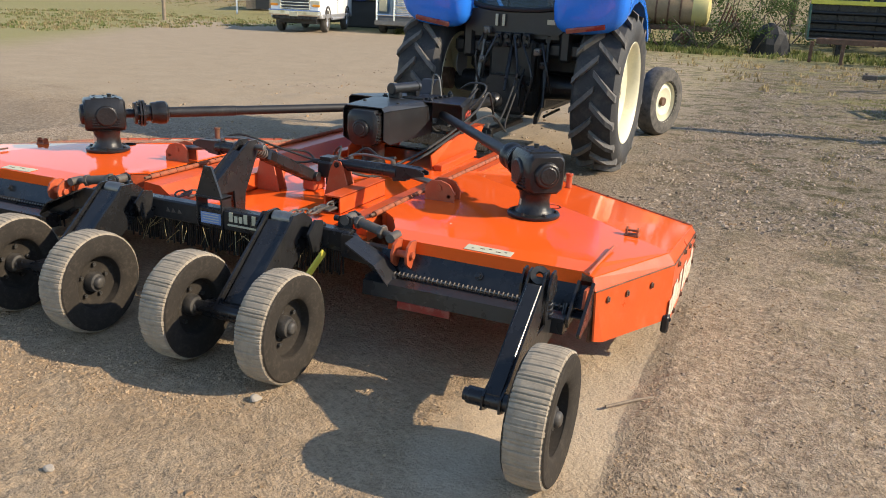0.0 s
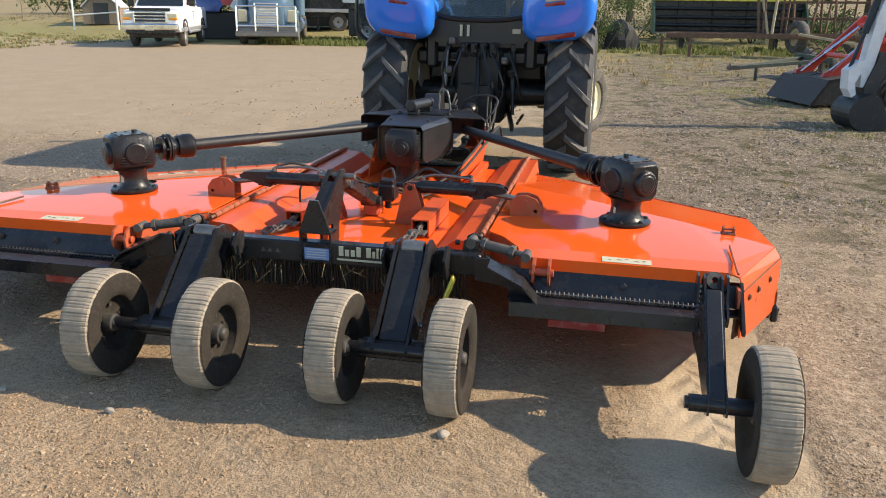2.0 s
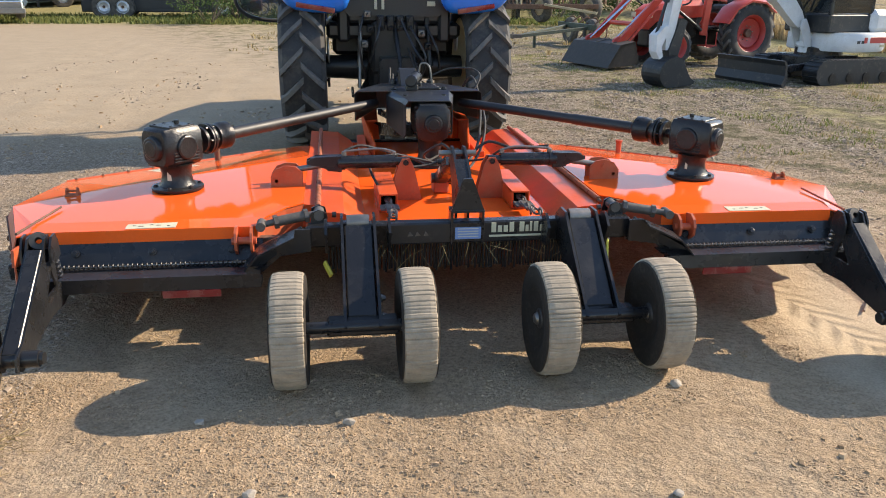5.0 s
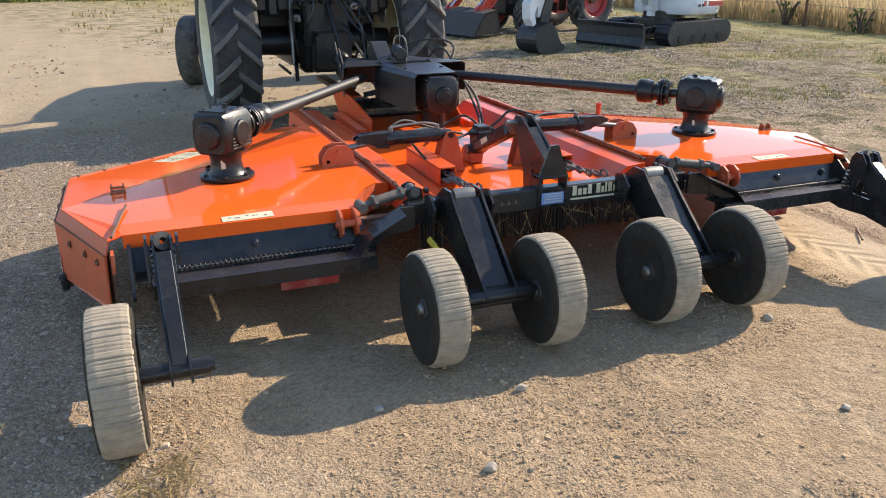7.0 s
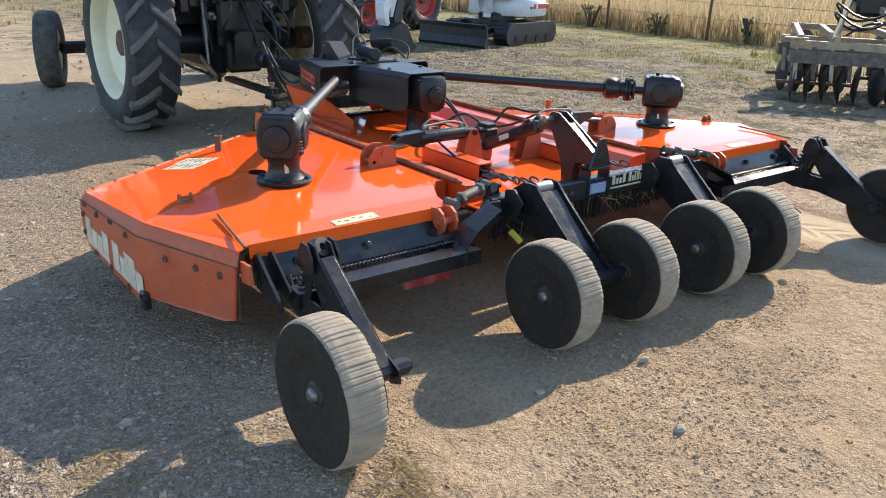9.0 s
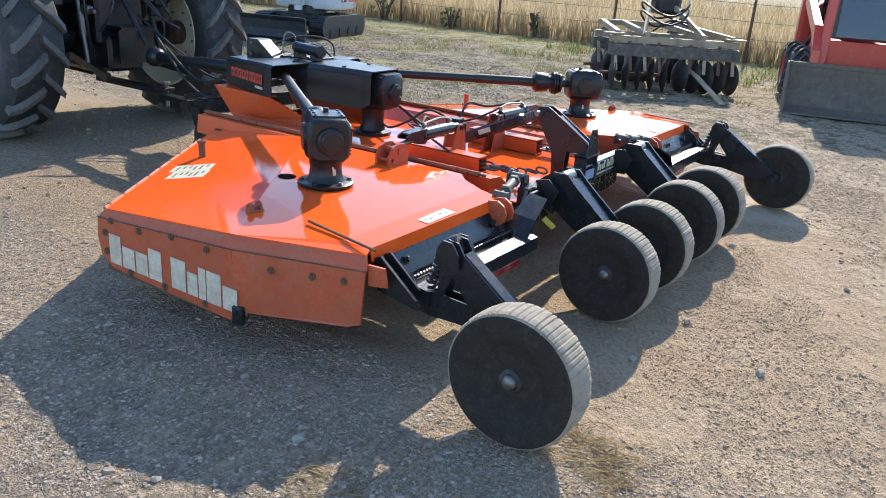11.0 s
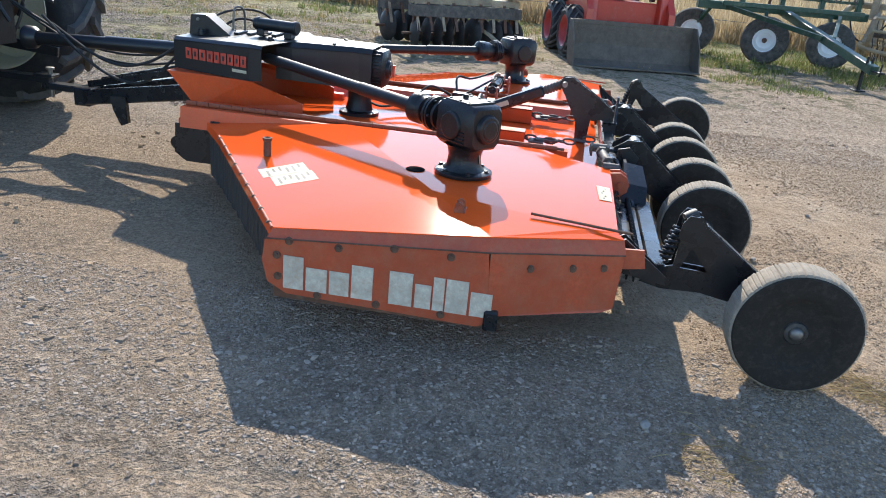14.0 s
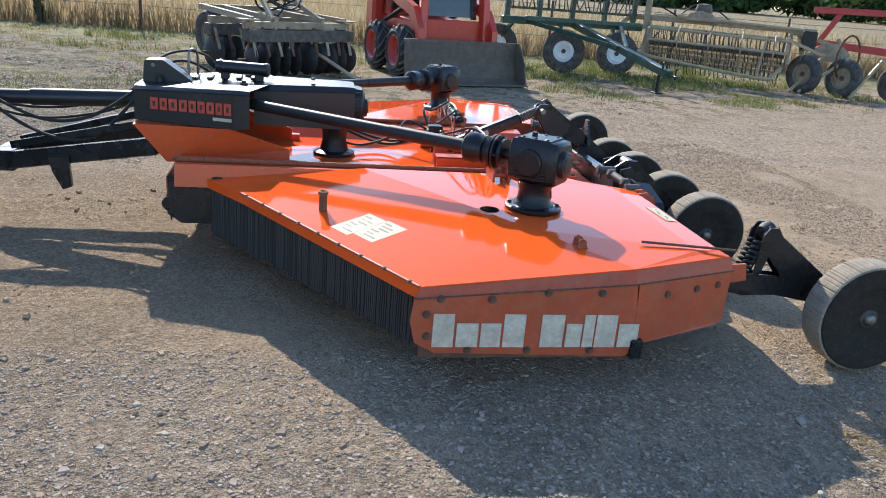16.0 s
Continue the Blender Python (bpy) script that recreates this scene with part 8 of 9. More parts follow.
def pickup(m):
    t = thing("pickup_truck", "white four-door pickup truck with chrome grille parked on dirt", "pickup truck", m)
    for s in (1, -1):
        for y in (-1.85, 1.85):
            plain_wheel(t, pose(s * 0.86, y, 0.40), 0.40, 0.26, 0.21, M["silver"], "wheel", "black tyre on a silver rim")
    W = 0.98
    rings = []
    for y, z0, z1, w in ((3.02, 0.62, 1.08, 0.90), (2.95, 0.58, 1.16, 0.97), (1.35, 0.52, 1.26, 1.0), (1.25, 0.50, 1.28, 1.0), (-0.95, 0.50, 1.28, 1.0), (-2.95, 0.55, 1.28, 0.98), (-3.0, 0.60, 1.24, 0.95)):
        rings.append([(-W * w, y, z0), (W * w, y, z0), (W * w, y, z1 - 0.14), (W * w * 0.94, y, z1), (-W * w * 0.94, y, z1), (-W * w, y, z1 - 0.14)])
    part("body", loft(rings, smooth=False), M["white"], t, "white sheet metal body")
    part("lower_trim", Form().box((0, 0, 0.56), (2.0, 5.7, 0.16), 0.03), M["silver"], t)
    rings = []
    for z, y0, y1, w in ((1.27, -1.10, 1.30, 0.93), (1.45, -1.08, 1.02, 0.90), (1.88, -0.98, 0.42, 0.80), (1.94, -0.85, 0.25, 0.74)):
        rings.append([(-w, y0, z), (w, y0, z), (w, y1, z), (-w, y1, z)])
    part("cab", loft(rings, smooth=False), M["white"], t, "white cab")
    pane("windscreen", [(-0.84, 1.27, 1.32), (0.84, 1.27, 1.32), (0.74, 0.50, 1.87), (-0.74, 0.50, 1.87)], t, "windscreen", 0.01)
    for s in (1, -1):
        pane("side_window", [(s * 0.925, 0.95, 1.34), (s * 0.925, 0.12, 1.34), (s * 0.83, 0.12, 1.84), (s * 0.83, 0.42, 1.84)], t, "windscreen", 0.012)
        pane("side_window", [(s * 0.925, 0.02, 1.34), (s * 0.925, -0.95, 1.34), (s * 0.83, -0.88, 1.84), (s * 0.83, 0.02, 1.84)], t, "windscreen", 0.012)
        part("head_lamp", Form().box((s * 0.77, 2.99, 0.98), (0.34, 0.10, 0.20), 0.03), M["label" if s > 0 else "label"], t, "clear head lamp")
        part("turn_lamp", Form().box((s * 0.80, 3.005, 0.91), (0.28, 0.10, 0.09), 0.02), M["amber"], t, "amber turn lamp")
        part("mirror", Form().box((s * 1.12, 0.95, 1.42), (0.22, 0.10, 0.24), 0.04), M["black"], t)
        part("running_board", Form().cyl((s * 1.0, -1.1, 0.46), (s * 1.0, 1.2, 0.46), 0.045), M["silver"], t)
        part("door_seam", Form().box((s * 0.985, 0.08, 0.95), (0.006, 0.015, 0.60), 0.001), M["ink"], t)
        part("door_handle", Form().box((s * 0.99, 0.18, 1.12), (0.03, 0.14, 0.035), 0.008), M["black"], t)
        for y in (-1.85, 1.85):
            part("wheel_arch", Form().prism(arc(y, 0.42, 0.49, 0, 180, 14) + arc(y, 0.42, 0.43, 180, 0, 14), "x", s * 0.96, s * 1.005), M["black"], t)
    grille = part("grille", Form().box((0, 3.01, 0.95), (1.10, 0.08, 0.36), 0.02), M["ink"], t, "dark grille with chrome bars")
    for z in (0.80, 0.90, 1.0, 1.10):
        part("grille_bar", Form().box((0, 3.05, z), (1.08, 0.03, 0.035), 0.008), M["chrome"], grille)
    for x in (-0.55, 0.55):
        part("grille_bar", Form().box((x, 3.05, 0.95), (0.05, 0.04, 0.38), 0.008), M["chrome"], grille)
    part("bug_shield", Form().box((0, 2.98, 1.20), (1.40, 0.05, 0.09), 0.02), M["black"], t)
    part("bumper", Form().box((0, 3.12, 0.66), (1.96, 0.18, 0.20), 0.05), M["chrome"], t, "chrome front bumper")
    part("air_dam", Form().box((0, 3.10, 0.50), (1.70, 0.14, 0.14), 0.03), M["black"], t)
    part("number_plate", Form().box((0.02, 3.225, 0.62), (0.30, 0.012, 0.15), 0.004), M["label"], t)
    part("underbody", Form().box((0, 0, 0.42), (1.5, 5.4, 0.24), 0.03), M["ink"], t)
    return t


def semi_truck(m):
    t = thing("semi_truck", "blue-green semi truck with bright steel bull bar", "truck", m)
    for s in (1, -1):
        for y in (2.2, -2.6, -3.9):
            plain_wheel(t, pose(s * 1.02, y, 0.52), 0.52, 0.30, 0.28, M["chrome"], "wheel", "black truck wheel with bright rim")
        part("front_fender", Form().prism(arc(2.2, 0.60, 0.70, -5, 160, 12) + arc(2.2, 0.60, 0.62, 160, -5, 12), "x", s * 0.62, s * 1.18), M["teal"], t, "blue-green front fender")
        part("head_lamp", Form().box((s * 0.94, 2.95, 1.08), (0.34, 0.14, 0.46), 0.08), M["label"], t, "clear head lamp")
        part("air_cleaner", Form().cyl((s * 1.16, 1.05, 1.10), (s * 1.16, 1.05, 1.85), 0.20, n=18), M["teal"], t)
        part("mirror", Form().box((s * 1.42, 0.85, 2.1), (0.12, 0.16, 0.60), 0.03).cyl((s * 1.0, 0.8, 2.3), (s * 1.42, 0.85, 2.3), 0.02), M["black"], t)
        part("fuel_tank", Form().cyl((s * 0.98, -1.6, 0.72), (s * 0.98, 0.3, 0.72), 0.32, n=20), M["silver"], t)
        part("exhaust_stack", Form().cyl((s * 1.12, -0.25, 1.0), (s * 1.12, -0.25, 3.6), 0.08), M["chrome"], t)
    rings = []
    for y, w, z0, z1 in ((3.02, 0.60, 0.72, 1.58), (2.95, 0.68, 0.70, 1.74), (1.9, 0.80, 0.75, 1.92), (0.95, 0.98, 0.80, 2.02)):
        rings.append([(-w, y, z0), (w, y, z0), (w, y, z1 - 0.18), (w * 0.7, y, z1), (-w * 0.7, y, z1), (-w, y, z1 - 0.18)])
    part("hood", loft(rings), M["teal"], t, "blue-green sloping hood")
    part("cab", Form().box((0, 0.2, 1.95), (2.1, 1.5, 2.2), 0.12), M["teal"], t, "blue-green cab")
    part("sleeper", Form().box((0, -1.1, 2.1), (2.2, 1.3, 2.6), 0.14), M["teal"], t)
    pane("windscreen", [(-0.92, 0.97, 1.95), (0.92, 0.97, 1.95), (0.86, 0.96, 2.62), (-0.86, 0.96, 2.62)], t, "windscreen", 0.01)
    part("grille", Form().box((0, 3.04, 1.08), (0.78, 0.06, 0.62), 0.03), M["silver"], t, "bright louvred grille")
    for k in range(6):
        part("grille_bar", Form().box((0, 3.08, 0.84 + 0.095 * k), (0.74, 0.02, 0.03), 0.006), M["chrome"], t)
    part("bumper", Form().box((0, 3.12, 0.50), (2.36, 0.22, 0.34), 0.05), M["steel"], t)
    part("bull_bar", Form().box((0, 3.36, 0.42), (2.40, 0.16, 0.20), 0.03), M["steel"], t, "bright steel bull bar")
    for x in (-1.12, -0.42, 0.42, 1.12):
        part("guard_tube", Form().cyl((x, 3.38, 0.45), (x, 3.34, 1.56 if abs(x) < 1 else 1.45), 0.04), M["chrome"], t)
    for z, w in ((0.78, 0.42), (1.08, 0.42), (1.55, 0.42), (0.72, 1.12), (1.45, 1.12)):
        part("guard_tube", Form().cyl((-w, 3.36, z), (w, 3.36, z), 0.035), M["chrome"], t)
    part("frame_rails", Form().box((0, -1.6, 0.75), (0.9, 6.4, 0.25), 0.02), M["black"], t)
    return t


def trailer(m, w, l, z0, z1, mat, label):
    t = thing("box_trailer", label, "trailer", m)
    part("box", Form().box((0, 0, (z0 + z1) / 2), (w, l, z1 - z0), 0.04), mat, t)
    n = int(w / 0.6)
    for k in range(n + 1):
        part("panel_rib", Form().box((-w / 2 + w * k / n, -l / 2 - 0.012, (z0 + z1) / 2), (0.05, 0.03, z1 - z0 - 0.1), 0.005), mat, t)
    part("bottom_rail", Form().box((0, -l / 2 - 0.02, z0 + 0.08), (w, 0.05, 0.16), 0.01), M["silver"], t)
    for x in (-w * 0.36, -w * 0.26, w * 0.30):
        for y in (-l * 0.38, l * 0.38):
            plain_wheel(t, pose(x, y, 0.50, 0, 0, 90), 0.50, 0.28, 0.27, M["silver"])
    part("chassis", Form().box((0, 0, z0 - 0.16), (w * 0.95, l * 0.5, 0.26), 0.02), M["black"], t)
    # Added black filler in place of the deep shade beneath the trailer.
    part("underframe", Form().box((0, 0.25, z0 / 2 + 0.1), (w * 0.98, l * 0.62, z0 - 0.35), 0.03), M["ink"], t, "black box standing in for the deep shade below")
    part("landing_leg", Form().box((w * 0.12, -l * 0.3, z0 / 2), (0.12, 0.12, z0), 0.01), M["black"], t)
    return t


def crop_header(m):
    t = thing("combine_header", "wide black combine header with yellow beams", "combine header", m)
    part("back_sheet", Form().prism([(0.3, 0.45), (0.3, 2.15), (0.36, 2.15), (0.36, 0.45)], "x", -2.6, 2.6), M["black"], t, "black back sheet")
    part("floor_sheet", Form().prism([(-0.5, 0.38), (0.3, 0.42), (0.3, 0.48), (-0.5, 0.42)], "x", -2.6, 2.6), M["iron"], t)
    for x in (-2.6, 2.6):
        part("end_sheet", Form().prism([(-0.55, 0.36), (0.36, 0.40), (0.36, 1.35), (0.1, 1.3), (-0.4, 0.7)], "x", x - 0.03, x + 0.03), M["green"], t)
    part("yellow_beam", Form().box((0, 0.22, 1.38), (5.2, 0.12, 0.12), 0.01), M["yellow"], t, "yellow top beam")
    for x in (-2.3, -0.8, 0.8, 2.3):
        part("yellow_post", Form().box((x, 0.24, 1.80), (0.10, 0.08, 0.72), 0.01), M["yellow"], t)
    for z in (0.62, 0.85, 1.10):
        part("black_bar", Form().cyl((-2.55, 0.16, z), (2.55, 0.16, z), 0.05), M["iron"], t)
    for x in (-1.7, -0.5, 0.7, 1.9):
        part("back_rib", Form().box((x, 0.28, 0.9), (0.06, 0.05, 0.9), 0.01), M["iron"], t)
    part("cutter_bar", Form().box((0, -0.5, 0.40), (5.2, 0.08, 0.03), 0.004), M["steel"], t)
    for x in (-1.6, 1.6):
        part("stand", Form().box((x, -0.1, 0.13), (0.16, 0.5, 0.50), 0.01), M["black"], t)
    return t


def tank_wagon(m):
    t = thing("tank_wagon", "long brown tank wagon with yellowed round end among weeds", "tank wagon", m)
    f = Form().lathe([(0.0, -1.6), (0.45, -1.58), (0.55, -1.45), (0.56, 0.0), (0.55, 1.45), (0.47, 1.56), (0.0, 1.6)], (0, 0, 1.35), (1, 0, 0.0), 30)
    tank = part("tank", f, M["tan"], t, "brown striped tank")
    part("tank_end", Form().lathe([(0.0, 0.10), (0.35, 0.07), (0.52, 0.0), (0.57, -0.12), (0.57, -0.5)], (1.58, 0, 1.35), (1, 0, 0), 30), M["tank"], t, "yellowed plastic tank end")
    for x in (-1.3, -0.9, -0.5, -0.1, 0.3, 0.7):
        part("band", Form().lathe([(0.565, -0.03), (0.585, -0.03), (0.585, 0.03), (0.565, 0.03)], (x, 0, 1.35), (1, 0, 0), 30), M["rust"], tank)
    part("frame_rail", Form().box((0, -0.3, 0.70), (3.6, 0.12, 0.16), 0.01), M["rust"], t)
    part("frame_rail", Form().box((0, 0.3, 0.70), (3.6, 0.12, 0.16), 0.01), M["rust"], t)
    for x in (-0.9, 0.9):
        part("saddle", Form().box((x, 0, 0.80), (0.14, 0.9, 0.10), 0.01), M["rust"], t)
        for y in (-0.55, 0.55):
            plain_wheel(t, pose(x, y, 0.36, 0, 0, 90), 0.36, 0.2, 0.2, M["rust"])
    part("pump", Form().box((-0.6, -0.75, 0.55), (0.4, 0.3, 0.35), 0.04).cyl((-0.6, -0.75, 0.7), (-0.6, -0.75, 1.2), 0.04), M["rust"], t)
    part("hose", Form().tube([(-0.9, -0.8, 0.4), (-0.7, -0.95, 0.25), (-0.3, -0.85, 0.3), (-0.2, -0.7, 0.6), (-0.5, -0.65, 0.8)], 0.03), M["zinc"], t)
    for k in range(5):
        part("rusty_bar", Form().beam((1.9 + 0.12 * k, -0.2 + 0.1 * k, 0.5), (2.2 + 0.1 * k, -0.3, 1.6 - 0.12 * k), 0.05, 0.05), M["rust"], t)
    return t


def rusty_frame(m):
    t = thing("rusty_implement", "rusty long-frame implement with upright pipes and small wheels", "implement", m)
    part("frame_rail", Form().beam((-2.2, 0, 0.52), (2.4, 0.1, 0.55), 0.10, 0.12), M["rust"], t)
    part("frame_rail", Form().beam((-2.2, 0.8, 0.52), (2.4, 0.9, 0.55), 0.10, 0.12), M["rust"], t)
    for x in (-2.0, -0.6, 0.8, 2.2):
        part("cross_rail", Form().box((x, 0.45, 0.54), (0.08, 0.95, 0.08), 0.006), M["rust"], t)
    part("foot", Form().box((-1.6, 0, 0.25), (0.08, 0.08, 0.50), 0.01), M["rust"], t)
    part("foot", Form().box((-2.3, 0.4, 0.25), (0.08, 0.08, 0.50), 0.01), M["rust"], t)
    for x0, x1 in ((0.0, -0.18), (0.10, 0.05), (0.22, -0.22), (0.30, 0.40)):
        part("leaning_pipe", Form().cyl((x0, 0.1, 0.55), (x1, 0.3, 2.4), 0.035), M["oldcream" if x0 > 0.2 else "rust"], t)
    for x in (0.95, 2.3):
        plain_wheel(t, pose(x, 0.5, 0.52, 0, 0, 25), 0.40, 0.24, 0.22, M["oldcream"])
    for k in range(14):
        x = 0.6 + 0.22 * k + 0.09 * math.sin(k * 5.1)
        part("upright_tine", Form().beam((x, 0.9 + 0.3 * (k % 3), 0.6), (x + 0.12 * math.sin(k * 2.7), 1.0 + 0.3 * (k % 3), 1.9 + 0.45 * math.sin(k * 1.9)), 0.045, 0.05), M["rust"], t)
    for z in (0.95, 1.35, 1.8, 2.2):
        part("tine_rail", Form().beam((0.5, 0.95, z), (3.6, 1.1, z + 0.02), 0.05, 0.06), M["rust"], t)
    part("strap", Form().beam((0.9, -0.1, 0.60), (2.2, -0.6, 0.40), 0.10, 0.06), M["oldcream"], t)
    return t


M["rust_dark"] = surface("worn_dark_steel", (0.075, 0.066, 0.058), 0.6, metal=0.2, vary=0.3, dust=0.35, scale=5, bump=0.3)
M["disc"] = surface("dark_disc_steel", (0.036, 0.031, 0.027), 0.6, metal=0.2, vary=0.35, dust=0.25, dust_col=(0.13, 0.10, 0.075), scale=5, bump=0.3)
M["drab"] = surface("rusty_tan_paint", (0.37, 0.285, 0.18), 0.6, vary=0.4, dust=0.3, dust_col=(0.13, 0.075, 0.045), scale=6, bump=0.3)
M["old_green"] = surface("weathered_green_paint", (0.030, 0.050, 0.034), 0.6, vary=0.3, dust=0.35, dust_col=(0.16, 0.12, 0.085), scale=5, bump=0.2)
M["bucket"] = surface("dusty_worn_steel", (0.105, 0.084, 0.062), 0.7, metal=0.2, vary=0.3, dust=0.5, dust_col=(0.22, 0.175, 0.13), scale=4, bump=0.3)
M["blade"] = surface("dark_grey_steel", (0.016, 0.018, 0.020), 0.5, metal=0.1, vary=0.3, dust=0.14, scale=4, bump=0.2)

red_tractor(rotz(8.0, 13.2, 105))
excavator(rotz(8.10, 9.85, 105))
disc_harrow(rotz(7.75, 2.25, -52))
skid_steer(rotz(8.75, -0.28, 106))
harrow_cart(rotz(7.45, -4.15, -78))
hay_rake(rotz(10.1, -6.35, -120))
tine_frame(rotz(8.9, -8.9, -130))
pickup(rotz(-17.0, 27.3, -161) @ Matrix.Diagonal((1.06, 1.06, 1.16, 1)))
semi_truck(rotz(-14.1, 31.4, -161) @ Matrix.Scale(1.08, 4))
trailer(rotz(-7.4, 33.6, 6), 7.4, 2.5, 1.75, 4.2, M["trailer"], "dull white box trailer parked in shade")
trailer(rotz(-14.9, 37.2, 20, 0.3), 5.8, 2.4, 1.0, 3.4, M["black"], "dark covered trailer behind the pickup")
crop_header(rotz(5.9, 32.7, 4, 0.15) @ Matrix.Diagonal((1.19, 1.42, 1.42, 1)))
tank_wagon(rotz(-2.9, 31.6, 5) @ Matrix.Scale(1.2, 4))
rusty_frame(rotz(6.3, 27.2, -4) @ Matrix.Scale(1.45, 4))


def green_drawbar(m):
    """Low implement frame with its drawbar on the grass; the eye lies at the origin."""
    t = thing("green_implement", "dark green implement frame with a long drawbar on the grass", "implement", m)
    part("drawbar", Form().beam((0.1, 0.0, 0.33), (2.2, 0.75, 0.50), 0.075, 0.08), M["old_green"], t)
    part("drawbar", Form().beam((0.1, 0.05, 0.33), (2.0, 2.1, 0.50), 0.075, 0.08), M["old_green"], t)
    part("drawbar_eye", Form().box((-0.02, 0, 0.33), (0.30, 0.14, 0.10), 0.01).cyl((-0.1, 0, 0.26), (-0.1, 0, 0.42), 0.03), M["rust_dark"], t, "worn dark hitch eye")
    part("jack_leg", Form().cyl((0.55, 0.28, 0.0), (0.55, 0.28, 0.40), 0.04), M["old_green"], t)
    part("cross_beam", Form().beam((2.2, 0.4, 0.52), (1.9, 2.6, 0.52), 0.14, 0.14), M["old_green"], t)
    for x, y in ((2.3, 0.9), (2.1, 2.2)):
        plain_wheel(t, pose(x, y, 0.36, 0, 0, 12), 0.36, 0.2, 0.19, M["oldcream"])
    for k in range(5):
        part("spring_tine", Form().tube([(2.15 - 0.07 * k, 0.5 + 0.45 * k, 0.52), (2.5 - 0.07 * k, 0.55 + 0.45 * k, 0.75), (2.6 - 0.07 * k, 0.55 + 0.45 * k, 0.3), (2.3 - 0.07 * k, 0.55 + 0.45 * k, 0.04)], 0.022), M["rust"], t)


green_drawbar(pose(4.14, 16.76, 0))


def shed():
    t = thing("small_shed", "small weathered shed with arched roof on the grass", "shed", pose(-27.3, 38.0, ground_height(-27.3, 38.0), 0, 0, 20) @ Matrix.Scale(0.62, 4))
    part("wall", Form().prism([(-1.6, 0), (1.6, 0), (1.6, 1.5), (0.9, 2.1), (0, 2.35), (-0.9, 2.1), (-1.6, 1.5)], "y", -1.4, 1.4), M["wood"], t)
    part("roof", Form().prism([(-1.7, 1.45), (-0.95, 2.15), (0, 2.42), (0.95, 2.15), (1.7, 1.45), (1.72, 1.55), (0.98, 2.25), (0, 2.52), (-0.98, 2.25), (-1.72, 1.55)], "y", -1.6, 1.6), M["trailer"], t)
    part("door", Form().box((0, -1.42, 0.95), (1.3, 0.06, 1.8), 0.01), M["ink"], t)
    g = thing("gate_rail", "white pipe gate beside the shed", "gate", rotz(-26.2, 35.5, 12, ground_height(-26.2, 35.5)))
    for x in (-1.2, 1.2):
        part("post", Form().cyl((x, 0, -0.05), (x, 0, 1.7), 0.05), M["white"], g)
    part("rail", Form().cyl((-1.2, 0, 0.8), (1.2, 0, 1.0), 0.035), M["white"], g)


shed()


def tricolour_tarp():
    """Bulging red, white and blue cover between pickup and truck."""
    t = thing("balloon_cover", "red, white and blue striped fabric cover", "cover", rotz(-17.2, 33.0, 25) @ Matrix.Scale(1.35, 4))
    n = 18
    for k, (a0, a1, mat) in enumerate(((0, 60, "white"), (60, 115, "red"), (115, 180, "navy"))):
        f = Form()
        vs, fs = [], []
        for i in range(9):
            a = radians(a0 + (a1 - a0) * i / 8)
            for j in range(n):
                b = radians(-80 + 160 * j / (n - 1))
                vs.append((1.35 * math.cos(a) * math.cos(b), 0.9 * math.sin(b), 0.95 + 1.25 * math.sin(a) * math.cos(b)))
        for i in range(8):
            fs += [(i * n + j, i * n + j + 1, (i + 1) * n + j + 1, (i + 1) * n + j) for j in range(n - 1)]
        f.add(vs, fs, True)
        part("fabric_panel", f, M[mat], t)
    part("base", Form().box((0, 0, 0.48), (2.2, 1.2, 0.96), 0.05), M["ink"], t)


tricolour_tarp()


rng = random.Random(33)
rings = []
for z, k in ((0.0, 1.0), (0.5, 0.95), (1.0, 0.75), (1.35, 0.45), (1.5, 0.15)):
    rings.append([(0.95 * k * math.cos(a) * rng.uniform(0.85, 1.15) - 0.1 * z, 0.7 * k * math.sin(a) * rng.uniform(0.85, 1.15), z + rng.uniform(-0.04, 0.04) * (z > 0)) for a in [2 * math.pi * i / 14 for i in range(14)]])
single("tarp_mound", loft(rings, smooth=False), M["hose"], "black plastic tarp mound among the weeds", "tarp", m=pose(1.6, 31.8, 0) @ Matrix.Scale(0.8, 4))

# ---- fences ----
def fence(name, points, post_h, mat, wires, label):
    t = thing(name, label, "fence", pose(*points[0], 0))
    o = Vector((*points[0], 0))
    first = None
    for x, y in points:
        mm = Matrix.Translation(Vector((x, y, ground_height(x, y) - 0.05)) - o)
        if first is None:
            first = part("post", Form().cyl((0, 0, 0), (0.01, 0, post_h), 0.035, 0.03, n=8), M[mat], t)
            first.matrix_basis = mm
        else:
            again(first, t, mm)
    for z in wires:
        part("wire", Form().tube([(x - o.x, y - o.y, z + 0.01 * math.sin(x * 3 + y)) for x, y in points], 0.006, 4, 1), M["steel"], t)


fence("field_fence", [(13.4 + 0.05 * math.sin(k), -16 + 3.05 * k) for k in range(16)], 1.35, "rust", (0.5, 0.85, 1.2), "rusty post and wire fence along the dry field")
fence("yard_fence", [(-34 + 3.0 * k, 39.5 + 0.3 * math.sin(k)) for k in range(8)], 1.3, "wood", (0.5, 0.9, 1.2), "wooden post and wire fence on the grass bank")
single("utility_post", Form().cyl((0, 0, -0.1), (0, 0, 4.2), 0.09, 0.075, n=12), M["wood"], "pale weathered wooden post in the grass", "post", m=pose(-25.2, 27.0, 0))


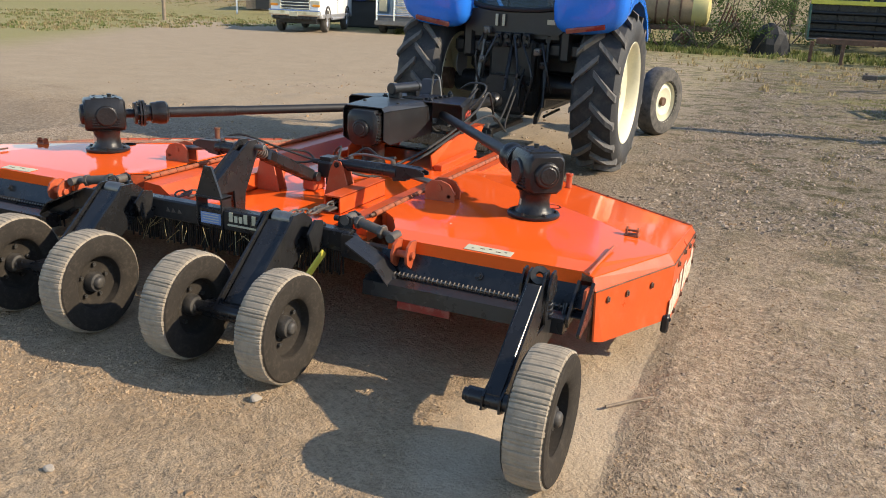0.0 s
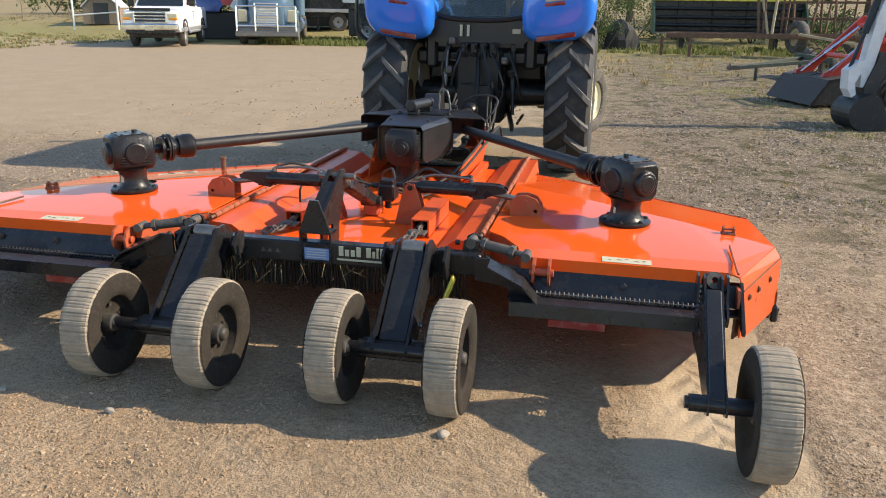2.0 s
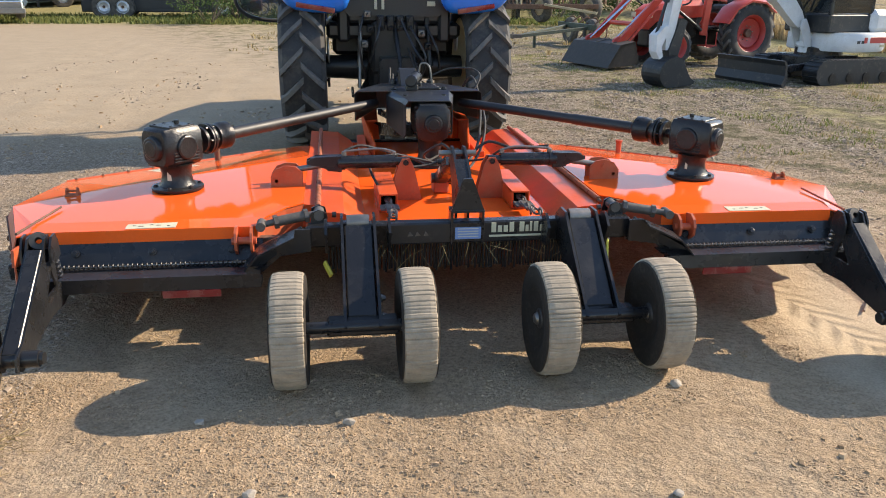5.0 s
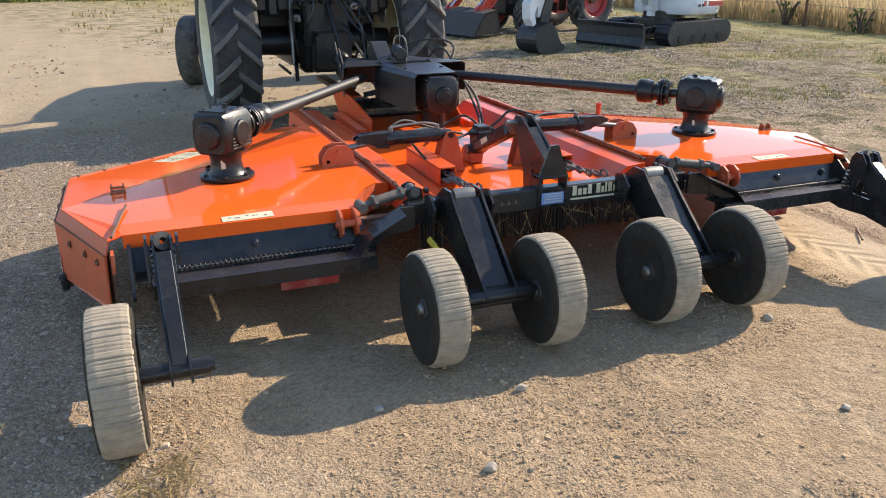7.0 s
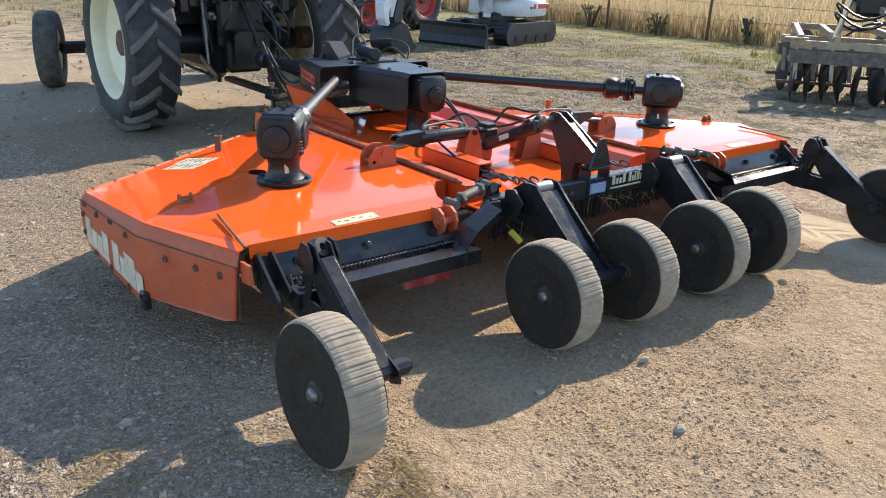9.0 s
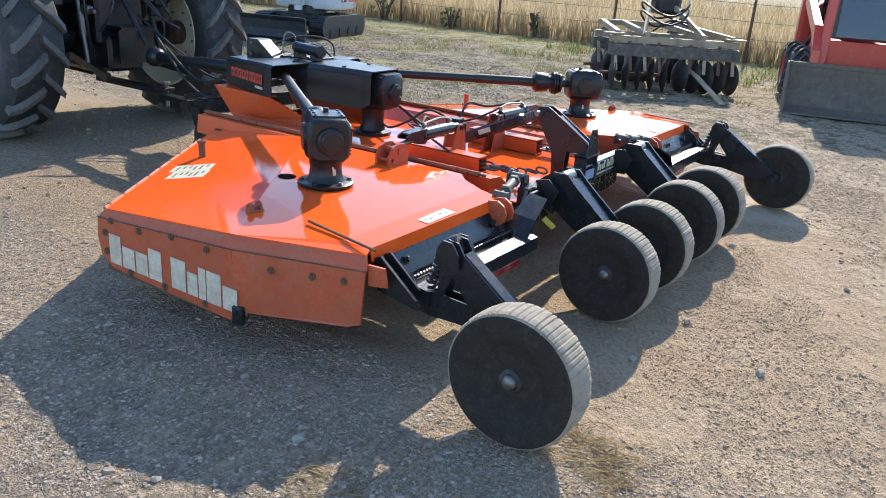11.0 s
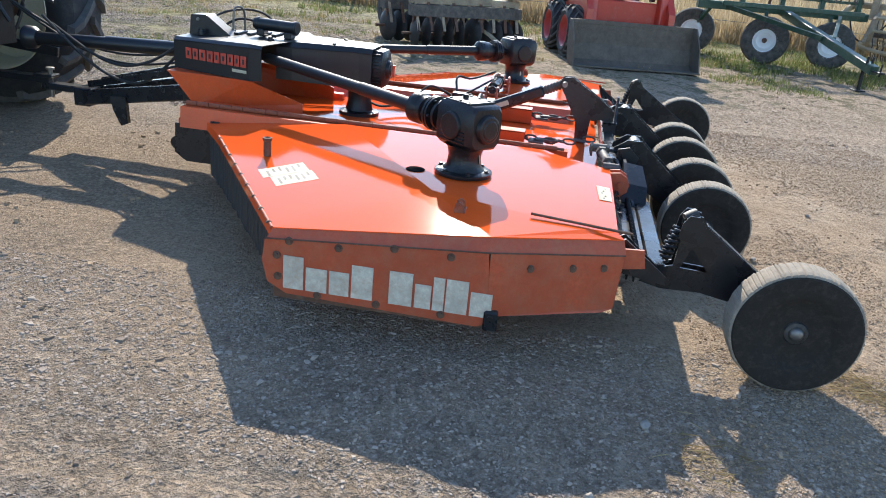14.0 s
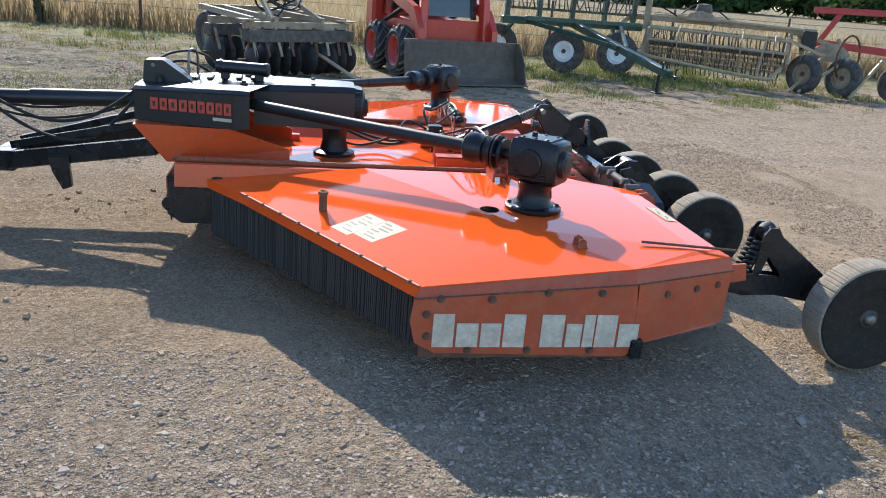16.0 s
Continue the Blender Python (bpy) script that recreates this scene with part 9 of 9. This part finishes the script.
# ---- plants ----
def leaf_cloud(form, rng, c, r, n, size):
    """Many small leaves round c, denser towards the rim, with gaps."""
    for _ in range(n):
        d = Vector((rng.gauss(0, 1), rng.gauss(0, 1), rng.gauss(0, 1))).normalized() * (rng.random() ** 0.5)
        p = Vector(c) + Vector((d.x * r[0], d.y * r[1], d.z * r[2]))
        if noise.noise(p * 1.4) < -0.12 or p.z < 0.03:
            continue
        a = Vector((rng.gauss(0, 1), rng.gauss(0, 1), rng.gauss(0, 1))).normalized()
        b = a.cross(Vector((rng.gauss(0, 1), rng.gauss(0, 1), rng.gauss(0, 1)))).normalized()
        s = size * rng.uniform(0.6, 1.3)
        form.add([p - a * s, p - b * s * 0.4, p + a * s, p + b * s * 0.4], [(0, 1, 2, 3)])


def bush(x, y, w, h, n, seed, size=0.07, label="leafy green bush at the yard's edge"):
    rng = random.Random(seed)
    t = thing("bush", label, "bush", pose(x, y, ground_height(x, y)), "bushes at the yard's edge")
    f = Form()
    for k in range(7):
        a = rng.uniform(0, 6.28)
        f.tube([(0.05 * math.cos(a), 0.05 * math.sin(a), -0.05), (w * 0.2 * math.cos(a), w * 0.2 * math.sin(a), h * 0.4), (w * 0.4 * math.cos(a + 0.3), w * 0.4 * math.sin(a + 0.3), h * 0.8)], 0.02, 6, 4)
    part("stem_clump", f, M["bark"], t)
    g = Form()
    for k in range(9):
        a, q = rng.uniform(0, 6.28), rng.random() ** 0.5
        leaf_cloud(g, rng, (w * 0.42 * q * math.cos(a), w * 0.42 * q * math.sin(a), h * rng.uniform(0.14, 0.72)), (w * 0.26, w * 0.26, h * 0.26), n // 9, size)
    part("foliage", g, M["leaf"], t, fix=False)


def tree(x, y, h, w, n, seed, size=0.16):
    rng = random.Random(seed)
    t = thing("tree", "broad green tree beyond the yard", "tree", pose(x, y, ground_height(x, y) - 0.1), "trees beyond the yard")
    f = Form().cyl((0, 0, -0.2), (0.1, 0.05, h * 0.4), 0.22, 0.14, n=12, cap=False)
    tips = []
    for k in range(7):
        a = k * 0.9 + rng.uniform(-0.3, 0.3)
        tip = Vector((w * 0.38 * math.cos(a), w * 0.38 * math.sin(a), h * rng.uniform(0.55, 0.9)))
        f.tube([(0.1, 0.05, h * rng.uniform(0.22, 0.4)), (tip.x * 0.5, tip.y * 0.5, tip.z * 0.75), tip], 0.06, 6, 4)
        tips.append(tip)
    part("trunk", f, M["bark"], t)
    g = Form()
    for k in range(16):
        c = rng.choice(tips) * rng.uniform(0.6, 1.1)
        c.z = h * rng.uniform(0.25, 0.9)
        leaf_cloud(g, rng, c, (w * 0.22, w * 0.22, h * 0.14), n // 16, size)
    part("crown", g, M["leaf"], t, fix=False)


for k, (x, y, w, h, n) in enumerate(((-0.9, 30.6, 3.2, 1.5, 2600), (0.9, 31.4, 2.8, 1.9, 2400), (-4.2, 30.6, 3.0, 1.4, 1800), (0.2, 34.5, 4.0, 3.0, 3000), (-5.2, 28.8, 3.0, 1.6, 1800),
                                     (2.2, 36.5, 4.0, 2.6, 2400), (13.3, 9.7, 0.5, 0.6, 150), (13.6, 7.4, 0.5, 0.7, 130), (13.4, 12.0, 0.7, 0.7, 220), (10.0, 33.5, 3.0, 1.8, 2000), (-2.4, 30.2, 2.2, 0.9, 1200))):
    bush(x, y, w, h, n, 40 + k, 0.06)
for k, (x, y, h, w) in enumerate(((-4.5, 46, 8, 8), (2, 48, 9, 9), (9, 45, 8, 8), (16, 50, 9, 9), (-12, 50, 9, 9), (24, 52, 9, 9), (-20, 54, 8, 8), (31, 47, 9, 9))):
    tree(x, y, h, w, 4200, 70 + k, 0.24)

for k in range(9):
    bush(4.0 + 1.7 * k, 36.4 + 0.6 * math.sin(k * 2.3), 2.6, 2.3 + 0.5 * math.sin(k), 2200, 120 + k, 0.08)
for k in range(9):
    bush(150 + 4 * math.sin(k * 1.7), -12 - 16 * k, 24, 11 + 2 * math.sin(k * 2.0), 5600, 150 + k, 1.0, "dense dark green trees beyond the dry field")
for k in range(8):
    bush(-36 + 2.6 * k, 45 + 1.5 * math.sin(k * 2.1), 3.6, 2.6 + 0.8 * math.sin(k * 1.3), 1500, 180 + k, 0.12)
# ---- loose things on the ground ----
for k, (x, y, r) in enumerate(((-0.62, -0.93, 0.022), (-1.18, -0.86, 0.018), (0.76, -0.78, 0.024), (-2.55, -0.18, 0.022), (-2.98, 0.02, 0.016), (-0.95, -1.35, 0.022), (0.45, -1.5, 0.018))):
    f = Form()
    rng = random.Random(200 + k)
    pts = [Vector((rng.gauss(0, 1), rng.gauss(0, 1), rng.gauss(0, 1))).normalized() for _ in range(22)]
    bm = bmesh.new()
    for p in pts:
        bm.verts.new((p.x * r * 1.2, p.y * r, p.z * r * 0.75))
    bmesh.ops.convex_hull(bm, input=bm.verts)
    bm.verts.index_update()
    f.add([v.co.copy() for v in bm.verts], [tuple(v.index for v in q.verts) for q in bm.faces])
    bm.free()
    single("stone", f, M["stone"], "pale angular stone lying on the dirt", "stone", "stones on the dirt", m=pose(x, y, ground_height(x, y) + r * 0.42))
single("stick", Form().tube([(-0.16, -0.02, 0.012), (-0.05, 0.0, 0.014), (0.06, 0.025, 0.012), (0.17, 0.035, 0.010)], 0.009, 7, 4), M["wood"], "pale dry stick lying on the dirt", "stick", m=pose(2.135, -0.09, 0, 0, 0, 38) @ Matrix.Scale(0.72, 4))
